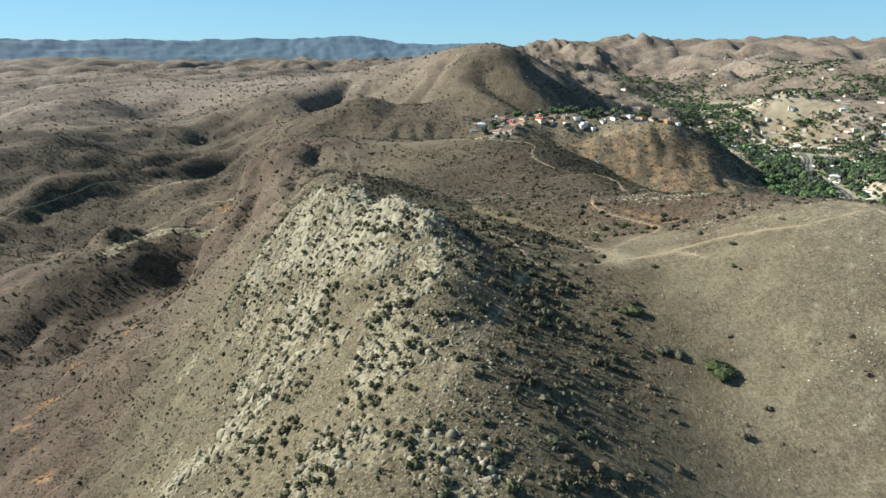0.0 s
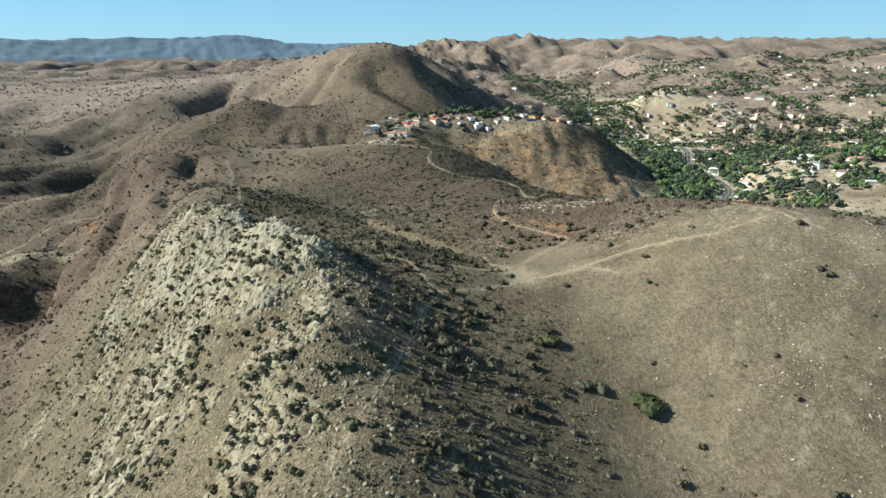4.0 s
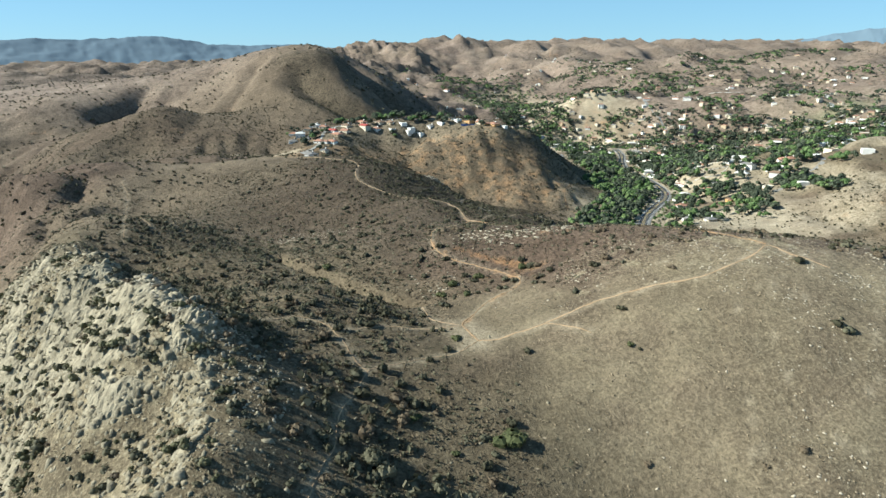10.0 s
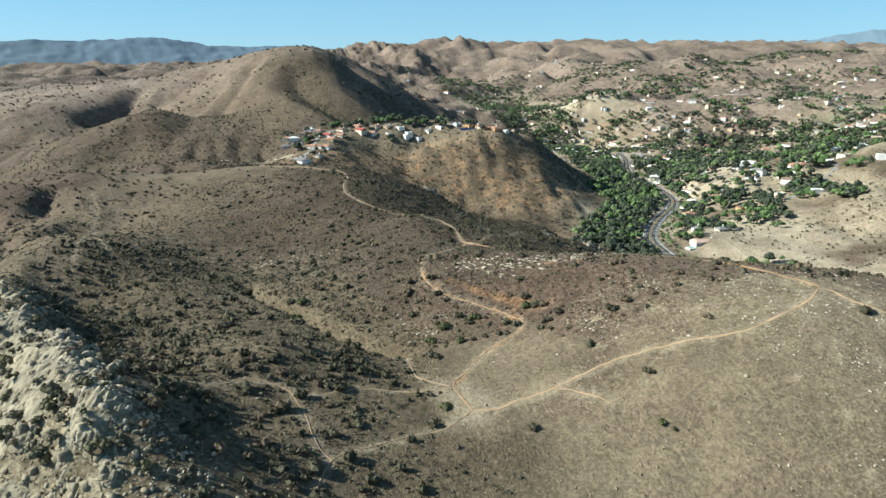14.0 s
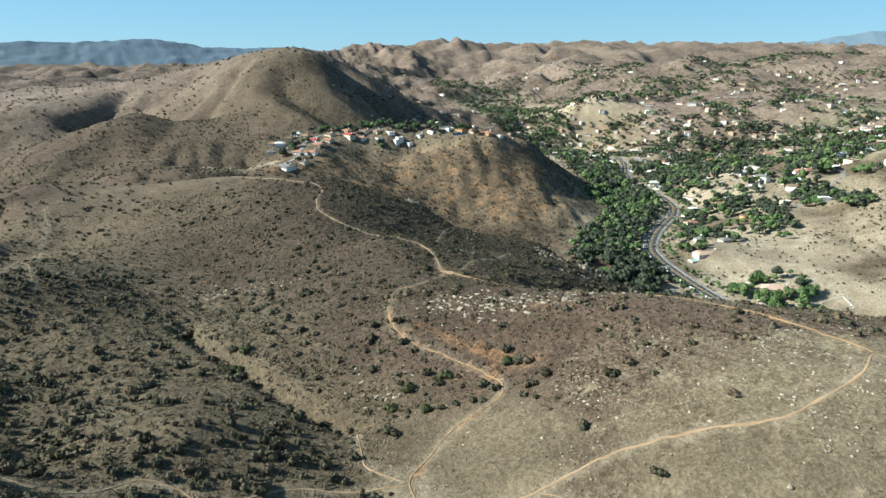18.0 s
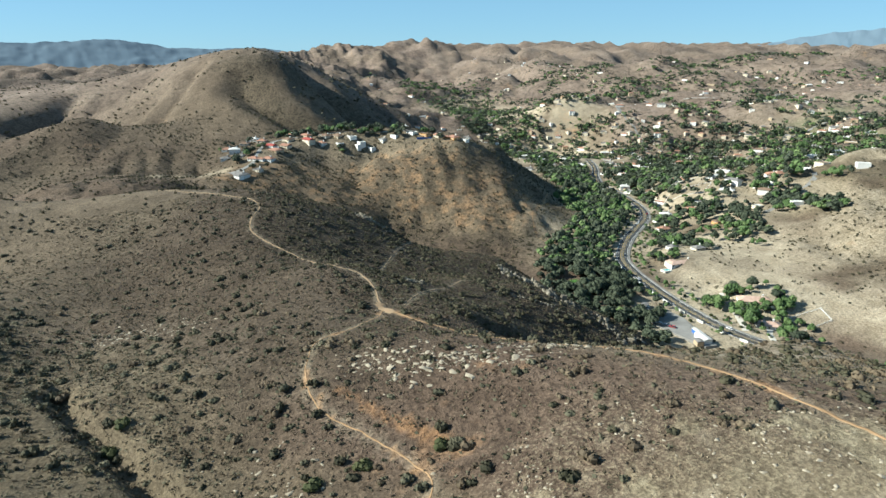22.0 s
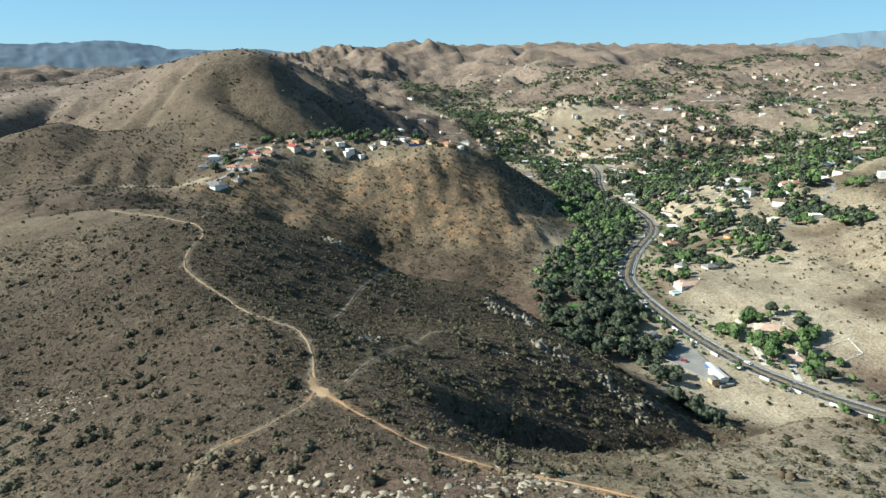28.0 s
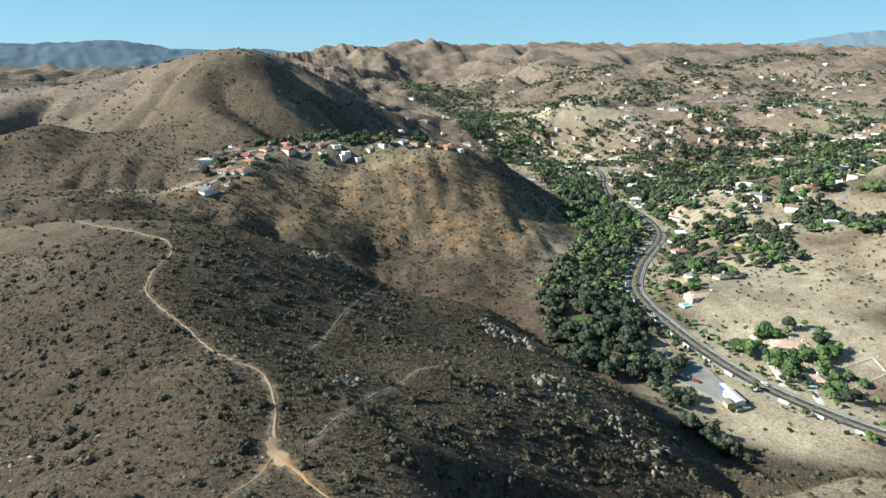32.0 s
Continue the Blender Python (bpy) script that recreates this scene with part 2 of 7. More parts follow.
M_METAL = surface("galvanised_metal", (0.38, 0.39, 0.40), (0.55, 0.56, 0.57), 0.8, 0.45, 0.1, 0.01, 0.7)
M_RUBBER = surface("tyre_rubber", (0.02, 0.02, 0.02), (0.035, 0.035, 0.035), 0.2, 0.9, 0.1, 0.01)
M_POOL = surface("pool_water", (0.02, 0.22, 0.26), (0.04, 0.32, 0.36), 1.0, 0.08, 0.1, 0.02)


def glass_material():
    m, n, l, b = nodes_of("window_glass")
    b.inputs["Base Color"].default_value = (0.03, 0.04, 0.05, 1)
    b.inputs["Roughness"].default_value = 0.08
    b.inputs["Metallic"].default_value = 0.0
    b.inputs["Specular IOR Level"].default_value = 0.8
    return m


M_GLASS = glass_material()
CAR_PAINTS = [surface("car_paint_" + k, c, tuple(min(1.0, v * 1.15) for v in c), 2.0, 0.3, 0.0, 0.01) for k, c in (("white", (0.72, 0.72, 0.72)), ("silver", (0.42, 0.43, 0.45)), ("black", (0.02, 0.02, 0.022)), ("red", (0.36, 0.03, 0.03)), ("blue", (0.04, 0.09, 0.25)))]

# ---- the land: crest lines, spurs and valley lines joined into one smooth sheet ----
LINES = dict(
    crag_crest=[(30, 20, 78), (14, 68, 95), (6, 96, 103), (-2, 121, 110), (-7, 150, 117), (-12.5, 184, 125), (-28, 212, 125), (-44.7, 239, 122), (-60, 272, 116), (-76, 315, 110), (-96, 368, 100), (-125, 430, 88), (-185, 486, 80)],
    crag_sunny_side=[(-20, 93, 98), (-18, 137, 106), (-38.5, 166, 102), (-19, 170, 113), (-13, 137, 108.5), (-41, 212, 113), (-65, 190, 80), (-90, 170, 49), (-70, 240, 104), (-104, 254, 74), (-113, 281, 67), (-151, 225, 15), (-130, 340, 66), (-170, 400, 48)],
    crag_foot=[(-105, 130, 32), (-80, 40, 45), (-160, 100, 5), (-229, 278, -10), (-267, 358, -24), (-313, 381, -22), (-407, 527, -25)],
    south_edge=[(-100, -150, 30), (0, -120, 60), (120, -100, 70), (-400, 0, -30), (-450, 250, -28), (300, -100, 80), (-300, -300, -10), (300, -400, 40)],
    cliff_bank=[(-221, 514, 25), (-254, 521, 22), (-288, 515, 18), (-296, 475, 16), (-290, 440, 4), (-238, 450, -6), (-262, 422, -16), (-214, 468, 6), (-330, 530, 6), (-354, 569, -12), (-240, 600, 12), (-362, 756, 2), (-300, 680, 0)],
    shade_side=[(-20, 217, 115.5), (-37, 244, 112), (-2, 190, 116), (-52, 277, 107), (-6.6, 177, 121), (-0.6, 169, 117.5), (1.5, 160, 114.5), (-1, 149, 114.5), (0.2, 137, 110), (16, 157, 108), (19, 182, 110.5), (8.7, 222, 113), (-12, 232, 111), (14, 207, 111), (-28, 281, 106), (43, 161, 105.3), (35, 235, 104), (26, 251, 102.5), (-14, 319, 97), (0.6, 347, 94), (-20, 366, 92), (-70, 400, 92)],
    meadow=[(46.6, 195.4, 109), (75.2, 178.5, 113.3), (60.3, 141.4, 98.5), (79, 151, 106), (83, 125, 99), (108, 183, 123), (48, 240, 106), (60, 100, 88), (110, 90, 91), (140, 140, 111), (40, 55, 80)],
    east_dome=[(123.5, 189.5, 125.3), (127, 200, 126), (150, 183, 124), (185, 190, 117), (220, 130, 102), (128.4, 219, 123.2), (124, 229.5, 121.3), (114, 247, 118.5), (89, 254, 117.3), (84, 194.5, 118), (83, 278, 112), (62, 269, 111), (72, 238, 110.5), (147, 279, 98.5), (135, 265.5, 106.5), (147, 260, 106.5), (159, 252, 107.5), (166, 242, 109.5), (167, 233, 112), (200, 303, 83), (210, 265, 90)],
    east_fall=[(250, 260, 68), (213, 332, 55), (205, 338, 57), (218, 352, 29), (240, 343, 28), (291, 340, 26), (250, 380, 14), (300, 250, 50), (330, 150, 65), (360, 300, 30)],
    junction_spur=[(52.4, 284, 109.3), (74.3, 311, 105.2), (98, 312, 102.2), (97, 334, 98.5), (89, 336, 102), (111, 356, 94), (148, 360, 84.5), (160, 352, 79), (162, 358, 77), (156, 373, 76), (172, 335, 72), (184, 330, 64), (192, 385, 54), (199, 366, 50), (212, 408, 37), (218, 390, 34), (228, 432, 19), (236, 405, 14)],
    ravine=[(112, 292, 96), (122, 301, 90), (140, 311, 81), (162, 322, 72), (190, 328, 58), (80, 387, 92), (93, 376, 89)],
    trail_ridge=[(62, 350, 106), (37, 406, 106), (39, 444, 108), (15, 480, 106), (-20, 520, 101), (24, 338, 98), (-13, 449, 98), (-61, 430, 91), (-79, 430, 88.8), (55, 463, 104), (-70, 560, 86), (-119, 700, 68)],
    rock_spur=[(82, 484, 91), (98, 482, 85), (118, 472, 72), (133, 465, 70.5), (148, 457, 69.5), (162, 451, 66), (120, 440, 77), (105, 400, 86), (130, 405, 76), (150, 425, 70), (170, 447, 60), (172, 415, 62), (188, 464, 43), (184, 482, 33), (202, 462, 30), (206, 492, 14)],
    side_canyon=[(100, 838, 60), (109, 814, 56), (123, 785, 43), (142, 745, 24), (175, 716, 10), (223, 651, 13), (250, 600, 10), (60, 640, 40), (110, 600, 28), (160, 560, 20), (30, 700, 50)],
    orange_spur=[(50, 800, 64), (72, 786, 57), (92, 770, 49), (110, 750, 39), (60, 762, 51), (80, 745, 43), (70, 722, 34), (100, 752, 43.5), (97, 735, 39), (88, 724, 35)],
    knoll_face=[(150, 812, 63), (158, 780, 46), (170, 745, 27), (272, 762, 49), (157, 824, 57), (130, 821, 56), (306, 786, 42), (328, 728, 13), (271, 636, 11), (48, 742, 48), (210, 740, 38), (230, 690, 18)],
    knoll_top=[(14.6, 767, 61), (45, 820, 71), (84, 871, 78), (130, 856, 80), (180, 840, 81.5), (241, 813, 82.5), (228, 850, 80), (150, 920, 76), (70, 930, 75)],
    knoll_east=[(354, 885, 26), (300, 850, 58), (330, 960, 14), (364, 834, 5), (290, 1010, 25)],
    big_hill=[(62, 999, 101), (47, 1134, 160), (48, 1209, 168), (78, 1400, 164), (-46, 1201, 156), (103, 1230, 146), (176, 1305, 104), (277, 1342, 51), (160, 1100, 70), (140, 1000, 72), (-85, 1043, 84), (-173, 1331, 126), (-369, 1429, 105), (-23, 1520, 152)],
    west_hills=[(-24, 822, 55), (-72, 786, 60), (-157, 964, 99), (-194, 882, 62), (-268, 806, 39), (-319, 936, 53), (-245, 1165, 52), (-373, 1188, 86), (-585, 1193, 48), (-419, 1036, 22), (-673, 932, 55), (-737, 1190, 70), (-900, 800, 20), (-472, 1157, 66)],
    west_spurs=[(-612, 846, 60), (-576, 835, 54), (-547, 843, 39), (-501, 830, 25), (-453, 665, -13), (-450, 726, -3), (-493, 759, 17), (-438, 769, 8), (-537, 765, 23), (-484, 805, 20), (-421, 806, 13), (-370, 771, 7), (-403, 697, -12), (-495, 956, 30), (-496, 1024, 47), (-362, 846, 5), (-333, 880, 12), (-420, 960, 14)],
    far_west=[(-1055, 1580, 64), (-1032, 2277, 94), (-1779, 2415, 80), (-791, 2477, 98), (-388, 2165, 88), (-156, 1693, 103), (-480, 2748, 122), (-712, 2686, 105), (-1800, 1200, 52), (-2600, 800, 52), (-1200, 300, -8), (-2400, 3400, 102), (-1200, 3800, 92), (-300, 3600, 97), (-1000, 1000, 12)],
    valley_floor=[(463, 903, 1), (443, 756, 4), (250, 536, 9), (276, 451, 4), (300, 423, 2), (331, 395, 2), (256, 500, 8), (608, 1340, 4), (566, 1857, 12), (541, 2393, 32), (390, 640, 5), (345, 520, 7), (500, 1100, 1), (420, 300, 5), (480, 180, 8), (380, 700, 3)],
    east_bank=[(361, 485, 12), (353, 556, 16), (360, 443, 1), (439, 511, 18), (446, 611, 15), (440, 400, 18), (520, 500, 40), (539, 596, 38), (575, 696, 42), (541, 772, 36), (640, 640, 55), (723, 765, 50), (907, 934, 52), (620, 880, 14), (800, 1100, 16), (600, 300, 50), (700, 400, 70)],
    east_hills=[(583, 1440, 42), (620, 1372, 58), (749, 1312, 64), (690, 1500, 50), (818, 1131, 40), (935, 1080, 70), (900, 1350, 62), (1008, 1857, 110), (1669, 2241, 130), (1636, 1735, 150), (831, 2472, 105), (446, 2288, 85), (335, 2597, 105), (1250, 1450, 95), (1100, 1000, 80), (1600, 1000, 110), (2200, 1500, 150), (1300, 500, 90)],
    far_range=[(253, 3204, 172), (616, 3567, 205), (1010, 3479, 205), (1506, 3405, 205), (2480, 2892, 185), (2569, 3592, 205), (2270, 2259, 175), (3400, 1800, 170), (3300, 3000, 190), (200, 4200, 140), (1500, 4500, 190), (3000, 800, 120), (2000, 0, 80), (2500, -1500, 60)],
    rim=[(-4200, 0, 60), (-4200, 3000, 120), (-2500, 4600, 110), (-3000, -2500, 0), (0, -2500, 40), (0, 4800, 130), (4300, 0, 110), (4300, 3500, 190), (1200, -1500, 60), (-1500, -1200, -10)],
)


def tps(r2):
    return r2 * np.log(np.maximum(r2, 1e-9)) * 0.5


def spline(points, smoothing):
    """A thin sheet through the given places."""
    p = np.array(points, float)
    xy, z = p[:, :2] / 1000.0, p[:, 2]
    n = len(p)
    k = tps(((xy[:, None] - xy[None]) ** 2).sum(-1)) + smoothing * np.eye(n)
    one = np.c_[np.ones(n), xy]
    m = np.block([[k, one], [one.T, np.zeros((3, 3))]])
    w = np.linalg.solve(m, np.r_[z, 0, 0, 0])
    return xy, w


CTRL, WEIGHT = spline([p for line in LINES.values() for p in line], 2e-6)


def sheet(x, y):
    x, y = np.asarray(x, float).ravel() / 1000.0, np.asarray(y, float).ravel() / 1000.0
    out = np.empty(len(x))
    for a in range(0, len(x), 20000):
        s = slice(a, a + 20000)
        r2 = (x[s, None] - CTRL[:, 0]) ** 2 + (y[s, None] - CTRL[:, 1]) ** 2
        out[s] = tps(r2) @ WEIGHT[:-3] + WEIGHT[-3] + x[s] * WEIGHT[-2] + y[s] * WEIGHT[-1]
    return out


def hashed(ix, iy, seed):
    h = (ix.astype(np.int64) * 374761393 + iy.astype(np.int64) * 668265263 + seed * 974711) & 0x7FFFFFFF
    h = ((h ^ (h >> 13)) * 1274126177) & 0x7FFFFFFF
    return ((h ^ (h >> 16)) & 0xFFFF) / 65535.0


def vnoise(x, y, seed=0):
    """Smooth noise from 0 to 1 on a unit lattice."""
    ix, iy = np.floor(x), np.floor(y)
    fx, fy = x - ix, y - iy
    fx, fy = fx * fx * fx * (fx * (fx * 6 - 15) + 10), fy * fy * fy * (fy * (fy * 6 - 15) + 10)
    a, b = hashed(ix, iy, seed), hashed(ix + 1, iy, seed)
    c, d = hashed(ix, iy + 1, seed), hashed(ix + 1, iy + 1, seed)
    return (a * (1 - fx) + b * fx) * (1 - fy) + (c * (1 - fx) + d * fx) * fy


def fbm(x, y, size, octaves=4, seed=0, gain=0.5):
    x, y = np.asarray(x, float) / size, np.asarray(y, float) / size
    total, amp, norm = 0.0, 1.0, 0.0
    for o in range(octaves):
        total = total + amp * (vnoise(x, y, seed + o * 17) - 0.5)
        norm += amp
        amp *= gain
        x, y = x * 2.03 + 11.3, y * 2.03 - 7.7
    return total / norm


def gullies(x, y, size, seed=0):
    """Sharp-crested, gullied relief from -1 to 0."""
    wx = x + size * 0.5 * fbm(x, y, size * 1.3, 3, seed + 5)
    wy = y + size * 0.5 * fbm(x, y, size * 1.3, 3, seed + 9)
    a = -np.abs(2 * vnoise(wx / size, wy / size, seed) - 1)
    b = -np.abs(2 * vnoise(wx / size * 2.3 + 4, wy / size * 2.3, seed + 3) - 1)
    return a * 0.68 + b * 0.32


def smooth(a, b, v):
    t = np.clip((v - a) / (b - a), 0, 1)
    return t * t * (3 - 2 * t)


def near_line(x, y, pts):
    """Distance to a polyline."""
    best = np.full(np.shape(x), 1e9)
    for (ax, ay, *_), (bx, by, *_) in zip(pts, pts[1:]):
        dx, dy = bx - ax, by - ay
        t = np.clip(((x - ax) * dx + (y - ay) * dy) / (dx * dx + dy * dy + 1e-9), 0, 1)
        best = np.minimum(best, np.hypot(x - ax - t * dx, y - ay - t * dy))
    return best


def billow(x, y, size, seed=0):
    """Rounded hills cut by sharp gullies, about 0 on average."""
    wx = x + size * 0.55 * fbm(x, y, size * 1.4, 3, seed + 5)
    wy = y + size * 0.55 * fbm(x, y, size * 1.4, 3, seed + 9)
    a = np.abs(2 * vnoise(wx / size, wy / size, seed) - 1)
    b = np.abs(2 * vnoise(wx / size * 2.1 + 4, wy / size * 2.1, seed + 3) - 1)
    c = np.abs(2 * vnoise(wx / size * 4.6 + 9, wy / size * 4.6, seed + 4) - 1)
    return 0.62 * a + 0.34 * b * (0.35 + a) + 0.13 * c - 0.42


def crag_zone(x, y):
    """1 on the pale outcrop face below the crest and on the ribs of rock under it."""
    n = fbm(x, y, 24, 4, 61)
    face = smooth(24, 11, near_line(x, y, [(-24, 194), (-50, 222), (-72, 248), (-98, 285)]) + 30 * n)
    shade = smooth(4, -3, (x + 44.7) * 0.83 + (y - 239) * 0.52)
    patchy = smooth(-0.08, 0.10, fbm(x, y, 9, 3, 62))
    low = 0.85 * patchy * smooth(17, 8, near_line(x, y, [(-88, 158), (-74, 155), (-58, 152), (-60, 170), (-68, 200)]) + 34 * n)
    rib = 0.7 * patchy * smooth(8, 3, near_line(x, y, [(-33, 104), (-25, 117), (-18, 145), (-13, 172)]) + 20 * n)
    toe = 0.4 * patchy * smooth(3, 1, near_line(x, y, [(-10, 101), (0, 94)]) + 20 * n)
    bits = 0.55 * smooth(0.10, 0.2, fbm(x, y, 11, 3, 63)) * smooth(60, 30, near_line(x, y, [(-45, 110), (-60, 170), (-85, 240)]))
    return np.clip(np.maximum.reduce([face * shade * (0.4 + 0.6 * smooth(-0.10, 0.06, fbm(x, y, 10, 3, 60))), low, rib, toe, bits]), 0, 1)


def past_crest(x, y):
    """Metres east of the crest that runs south from the outcrop."""
    return x - np.interp(y, (68, 96, 121, 150, 165, 178, 184, 212, 239, 272, 315, 368), (14, 8, 1, 2, 1, -6, -11, -28, -44.7, -60, -76, -96))


def spur_axes(x, y):
    """The western spurs run long from north-east to south-west."""
    return 0.86 * x - 0.5 * y, (0.5 * x + 0.86 * y) / 2.3


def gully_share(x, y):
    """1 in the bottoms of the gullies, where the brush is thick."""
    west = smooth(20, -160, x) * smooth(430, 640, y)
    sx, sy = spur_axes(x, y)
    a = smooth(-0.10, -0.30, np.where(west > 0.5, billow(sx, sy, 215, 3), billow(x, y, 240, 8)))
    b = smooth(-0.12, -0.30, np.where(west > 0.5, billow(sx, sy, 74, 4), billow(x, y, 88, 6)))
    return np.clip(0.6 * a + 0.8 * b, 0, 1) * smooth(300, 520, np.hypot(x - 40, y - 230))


def canyon_floor(x, y):
    """1 on the flat floor of the main valley, where there are no gullies."""
    return smooth(150, 60, near_line(x, y, [(520, 120), (400, 300), (330, 440), (390, 640), (450, 800), (470, 950), (600, 1350), (560, 1850)]))


ROAD = [(372, 340), (350, 378), (333, 408), (323, 433), (316, 456), (312, 480), (309.5, 505), (309, 533), (312, 565), (322, 596), (352, 640), (388, 682), (420, 719), (440, 757), (454, 813), (461, 868), (466, 903), (490, 960), (530, 1040), (560, 1120)]


def curve_through(pts, step):
    """Even places on a smooth curve through the given ones."""
    p = np.array([q[:2] for q in pts], float)
    p = np.vstack([2 * p[0] - p[1], p, 2 * p[-1] - p[-2]])
    out = []
    for a, b, c, d in zip(p, p[1:], p[2:], p[3:]):
        n = max(2, int(np.hypot(*(c - b)) / step))
        t = np.linspace(0, 1, n, endpoint=False)[:, None]
        out.append(0.5 * (2 * b + (c - a) * t + (2 * a - 5 * b + 4 * c - d) * t ** 2 + (3 * b - a - 3 * c + d) * t ** 3))
    return np.vstack(out + [p[-2][None]])


ROAD_LINE = curve_through(ROAD, 4)
_rz = sheet(ROAD_LINE[:, 0], ROAD_LINE[:, 1])
_pad = np.r_[np.full(25, _rz[0]), _rz, np.full(25, _rz[-1])]
ROAD_Z = np.convolve(_pad, np.ones(51) / 51, "valid")


def road_near(x, y):
    """Distance to the road and its height there."""
    dist, high = np.full(len(x), 1e9), np.zeros(len(x))
    pick = np.where((x > 220) & (x < 660) & (y > 260) & (y < 1200))[0]
    for a in range(0, len(pick), 20000):
        k = pick[a:a + 20000]
        d = np.hypot(x[k, None] - ROAD_LINE[:, 0], y[k, None] - ROAD_LINE[:, 1])
        n = d.argmin(1)
        dist[k], high[k] = d[np.arange(len(k)), n], ROAD_Z[n]
    return dist, high


CARVED = [
    # half width, depth, bottom line of a gully
    (48, 26, [(92, 1262), (111, 1217), (131, 1168), (158, 1150), (180, 1120)]),
    (42, 24, [(8, 1085), (32, 1036), (61, 1001), (90, 972)]),
    (50, 9, [(-150, 1290), (-170, 1266), (-209, 1262), (-226, 1232)]),
    (55, 7, [(-182, 873), (-140, 882), (-120, 932), (-132, 1020), (-140, 1113), (-112, 1162)]),
    (20, 3, [(66, 812), (89, 767), (107, 742)]),
    (20, 3, [(137, 858), (142, 836), (126, 789), (117, 754)]),
    (15, 3, [(-59, 879), (-58, 830), (-52, 800)]), (15, 3, [(-86, 885), (-77, 813), (-72, 790)]), (15, 3, [(-34, 853), (-29, 810), (-36, 780)]), (14, 3, [(-110, 880), (-100, 820)]),
    (22, 4, [(251, 790), (253, 740), (248, 690)]), (18, 3, [(190, 818), (200, 770), (205, 720)]), (14, 2.5, [(222, 800), (226, 750)]),
    (45, 9, [(-330, 1010), (-360, 930), (-400, 850), (-440, 815)]),
    (10, 6.5, [(108, 306), (118, 305.5), (128, 306), (140, 307), (154, 309), (172, 316)]),
    (30, 14, [(-60, 1180), (-90, 1110), (-110, 1060)]), (34, 15, [(-260, 1300), (-270, 1230), (-300, 1170)]),
]


def land(x, y):
    x, y = np.asarray(x, float).ravel(), np.asarray(y, float).ravel()
    z = sheet(x, y)
    far = np.hypot(x - 40, y - 230)
    flat = canyon_floor(x, y)
    knoll = np.maximum(smooth(60, 20, near_line(x, y, [(20, 770), (84, 871), (241, 815)])), 0.8 * smooth(70, 35, near_line(x, y, [(50, 790), (105, 760), (130, 780)])))
    crest = smooth(330, 110, near_line(x, y, [(-600, 1500), (-369, 1429), (-173, 1331), (-46, 1201), (47, 1134), (60, 1260), (78, 1400)]))
    calm = (1 - 0.85 * crest) * (1 - 0.95 * flat) * (1 - 0.8 * knoll)
    calm = calm * (1 - 0.7 * smooth(200, 110, near_line(x, y, [(-40, 900), (-110, 960), (-170, 1080), (-230, 1200)])))
    west = smooth(20, -160, x) * smooth(430, 640, y)
    sx, sy = spur_axes(x, y)
    z += calm * west * (30 * billow(sx, sy, 215, 3) + 9 * billow(sx, sy, 80, 4))
    z += calm * (1 - west) * smooth(330, 560, far) * 17 * billow(x, y, 88, 6)
    z += calm * (1 - west) * smooth(950, 1500, far) * (46 * billow(x, y, 240, 8) + 14 * billow(x, y, 90, 10))
    z += calm * smooth(1800, 2700, far) * (78 * (gullies(x, y, 330, 21) + 0.08) + 36 * (gullies(x, y, 120, 23) + 0.12))
    z += calm * smooth(330, 560, far) * (1 - 0.45 * west) * (9.5 * billow(x, y, 40, 12) + 3.5 * billow(x, y, 19, 14))
    z += (0.25 + 0.75 * calm) * (1 - flat) * (1 - 0.75 * knoll) * smooth(400, 700, far) * 9 * (gullies(x, y, 62, 16) + 0.45)
    for wide, deep, pts in CARVED:
        z -= deep * np.clip(1 - near_line(x, y, pts) / wide, 0, 1) ** 1.3
    bank = smooth(85, 30, near_line(x, y, [(-370, 575), (-290, 545), (-215, 505), (-170, 440)]))
    z += bank * 24 * billow(x, y, 46, 25)
    z += smooth(-45, -110, x) * smooth(470, 380, y) * 12 * billow(x, y, 48, 27)
    z += (1 - 0.85 * flat) * (1.4 + 1.8 * smooth(150, 500, far)) * fbm(x, y, 46, 4, 11)
    z += calm * 1.0 * fbm(x, y, 7, 3, 15)
    ditch = near_line(x, y, [(-4, 292), (4, 277), (15, 262), (24, 248), (32, 236), (37, 229)])
    z -= 3.4 * smooth(4.2, 0.8, ditch)
    d, high = road_near(x, y)
    w = smooth(45, 17, d)
    z = z * (1 - w) + (high - 0.25) * w
    e = past_crest(x, y)
    z -= 2.4 * smooth(0, 6, e) * smooth(46, 8, e) * smooth(190, 218, y) * smooth(335, 290, y)
    rock = crag_zone(x, y)
    u, v = -0.66 * x + 0.75 * y, 0.75 * x + 0.66 * y
    fissure = np.abs(2 * vnoise(u / 5.5 + 2 * fbm(x, y, 12, 2, 33), v / 4.0, 35) - 1) ** 0.6
    z += rock * (0.8 + 1.0 * (fissure - 0.6) + 1.5 * fbm(u, 1.9 * v, 5, 4, 37, 0.65))
    return z


def axis(core, step, ends, grow):
    a, b = core
    mid = list(np.arange(a, b + step, step))
    up, s = [mid[-1]], step
    while up[-1] < ends[1]:
        s *= grow
        up.append(up[-1] + min(s, 42))
    down, s = [mid[0]], step
    while down[-1] > ends[0]:
        s *= grow
        down.append(down[-1] - min(s, 60))
    return np.array(down[:0:-1] + mid + up[1:])


GX = axis((-105, 180), 1.9, (-4300, 4300), 1.0215)
GY = axis((88, 390), 1.9, (-1500, 4750), 1.0128)
MX, MY = np.meshgrid(GX, GY)
GZ = land(MX, MY).reshape(MX.shape)


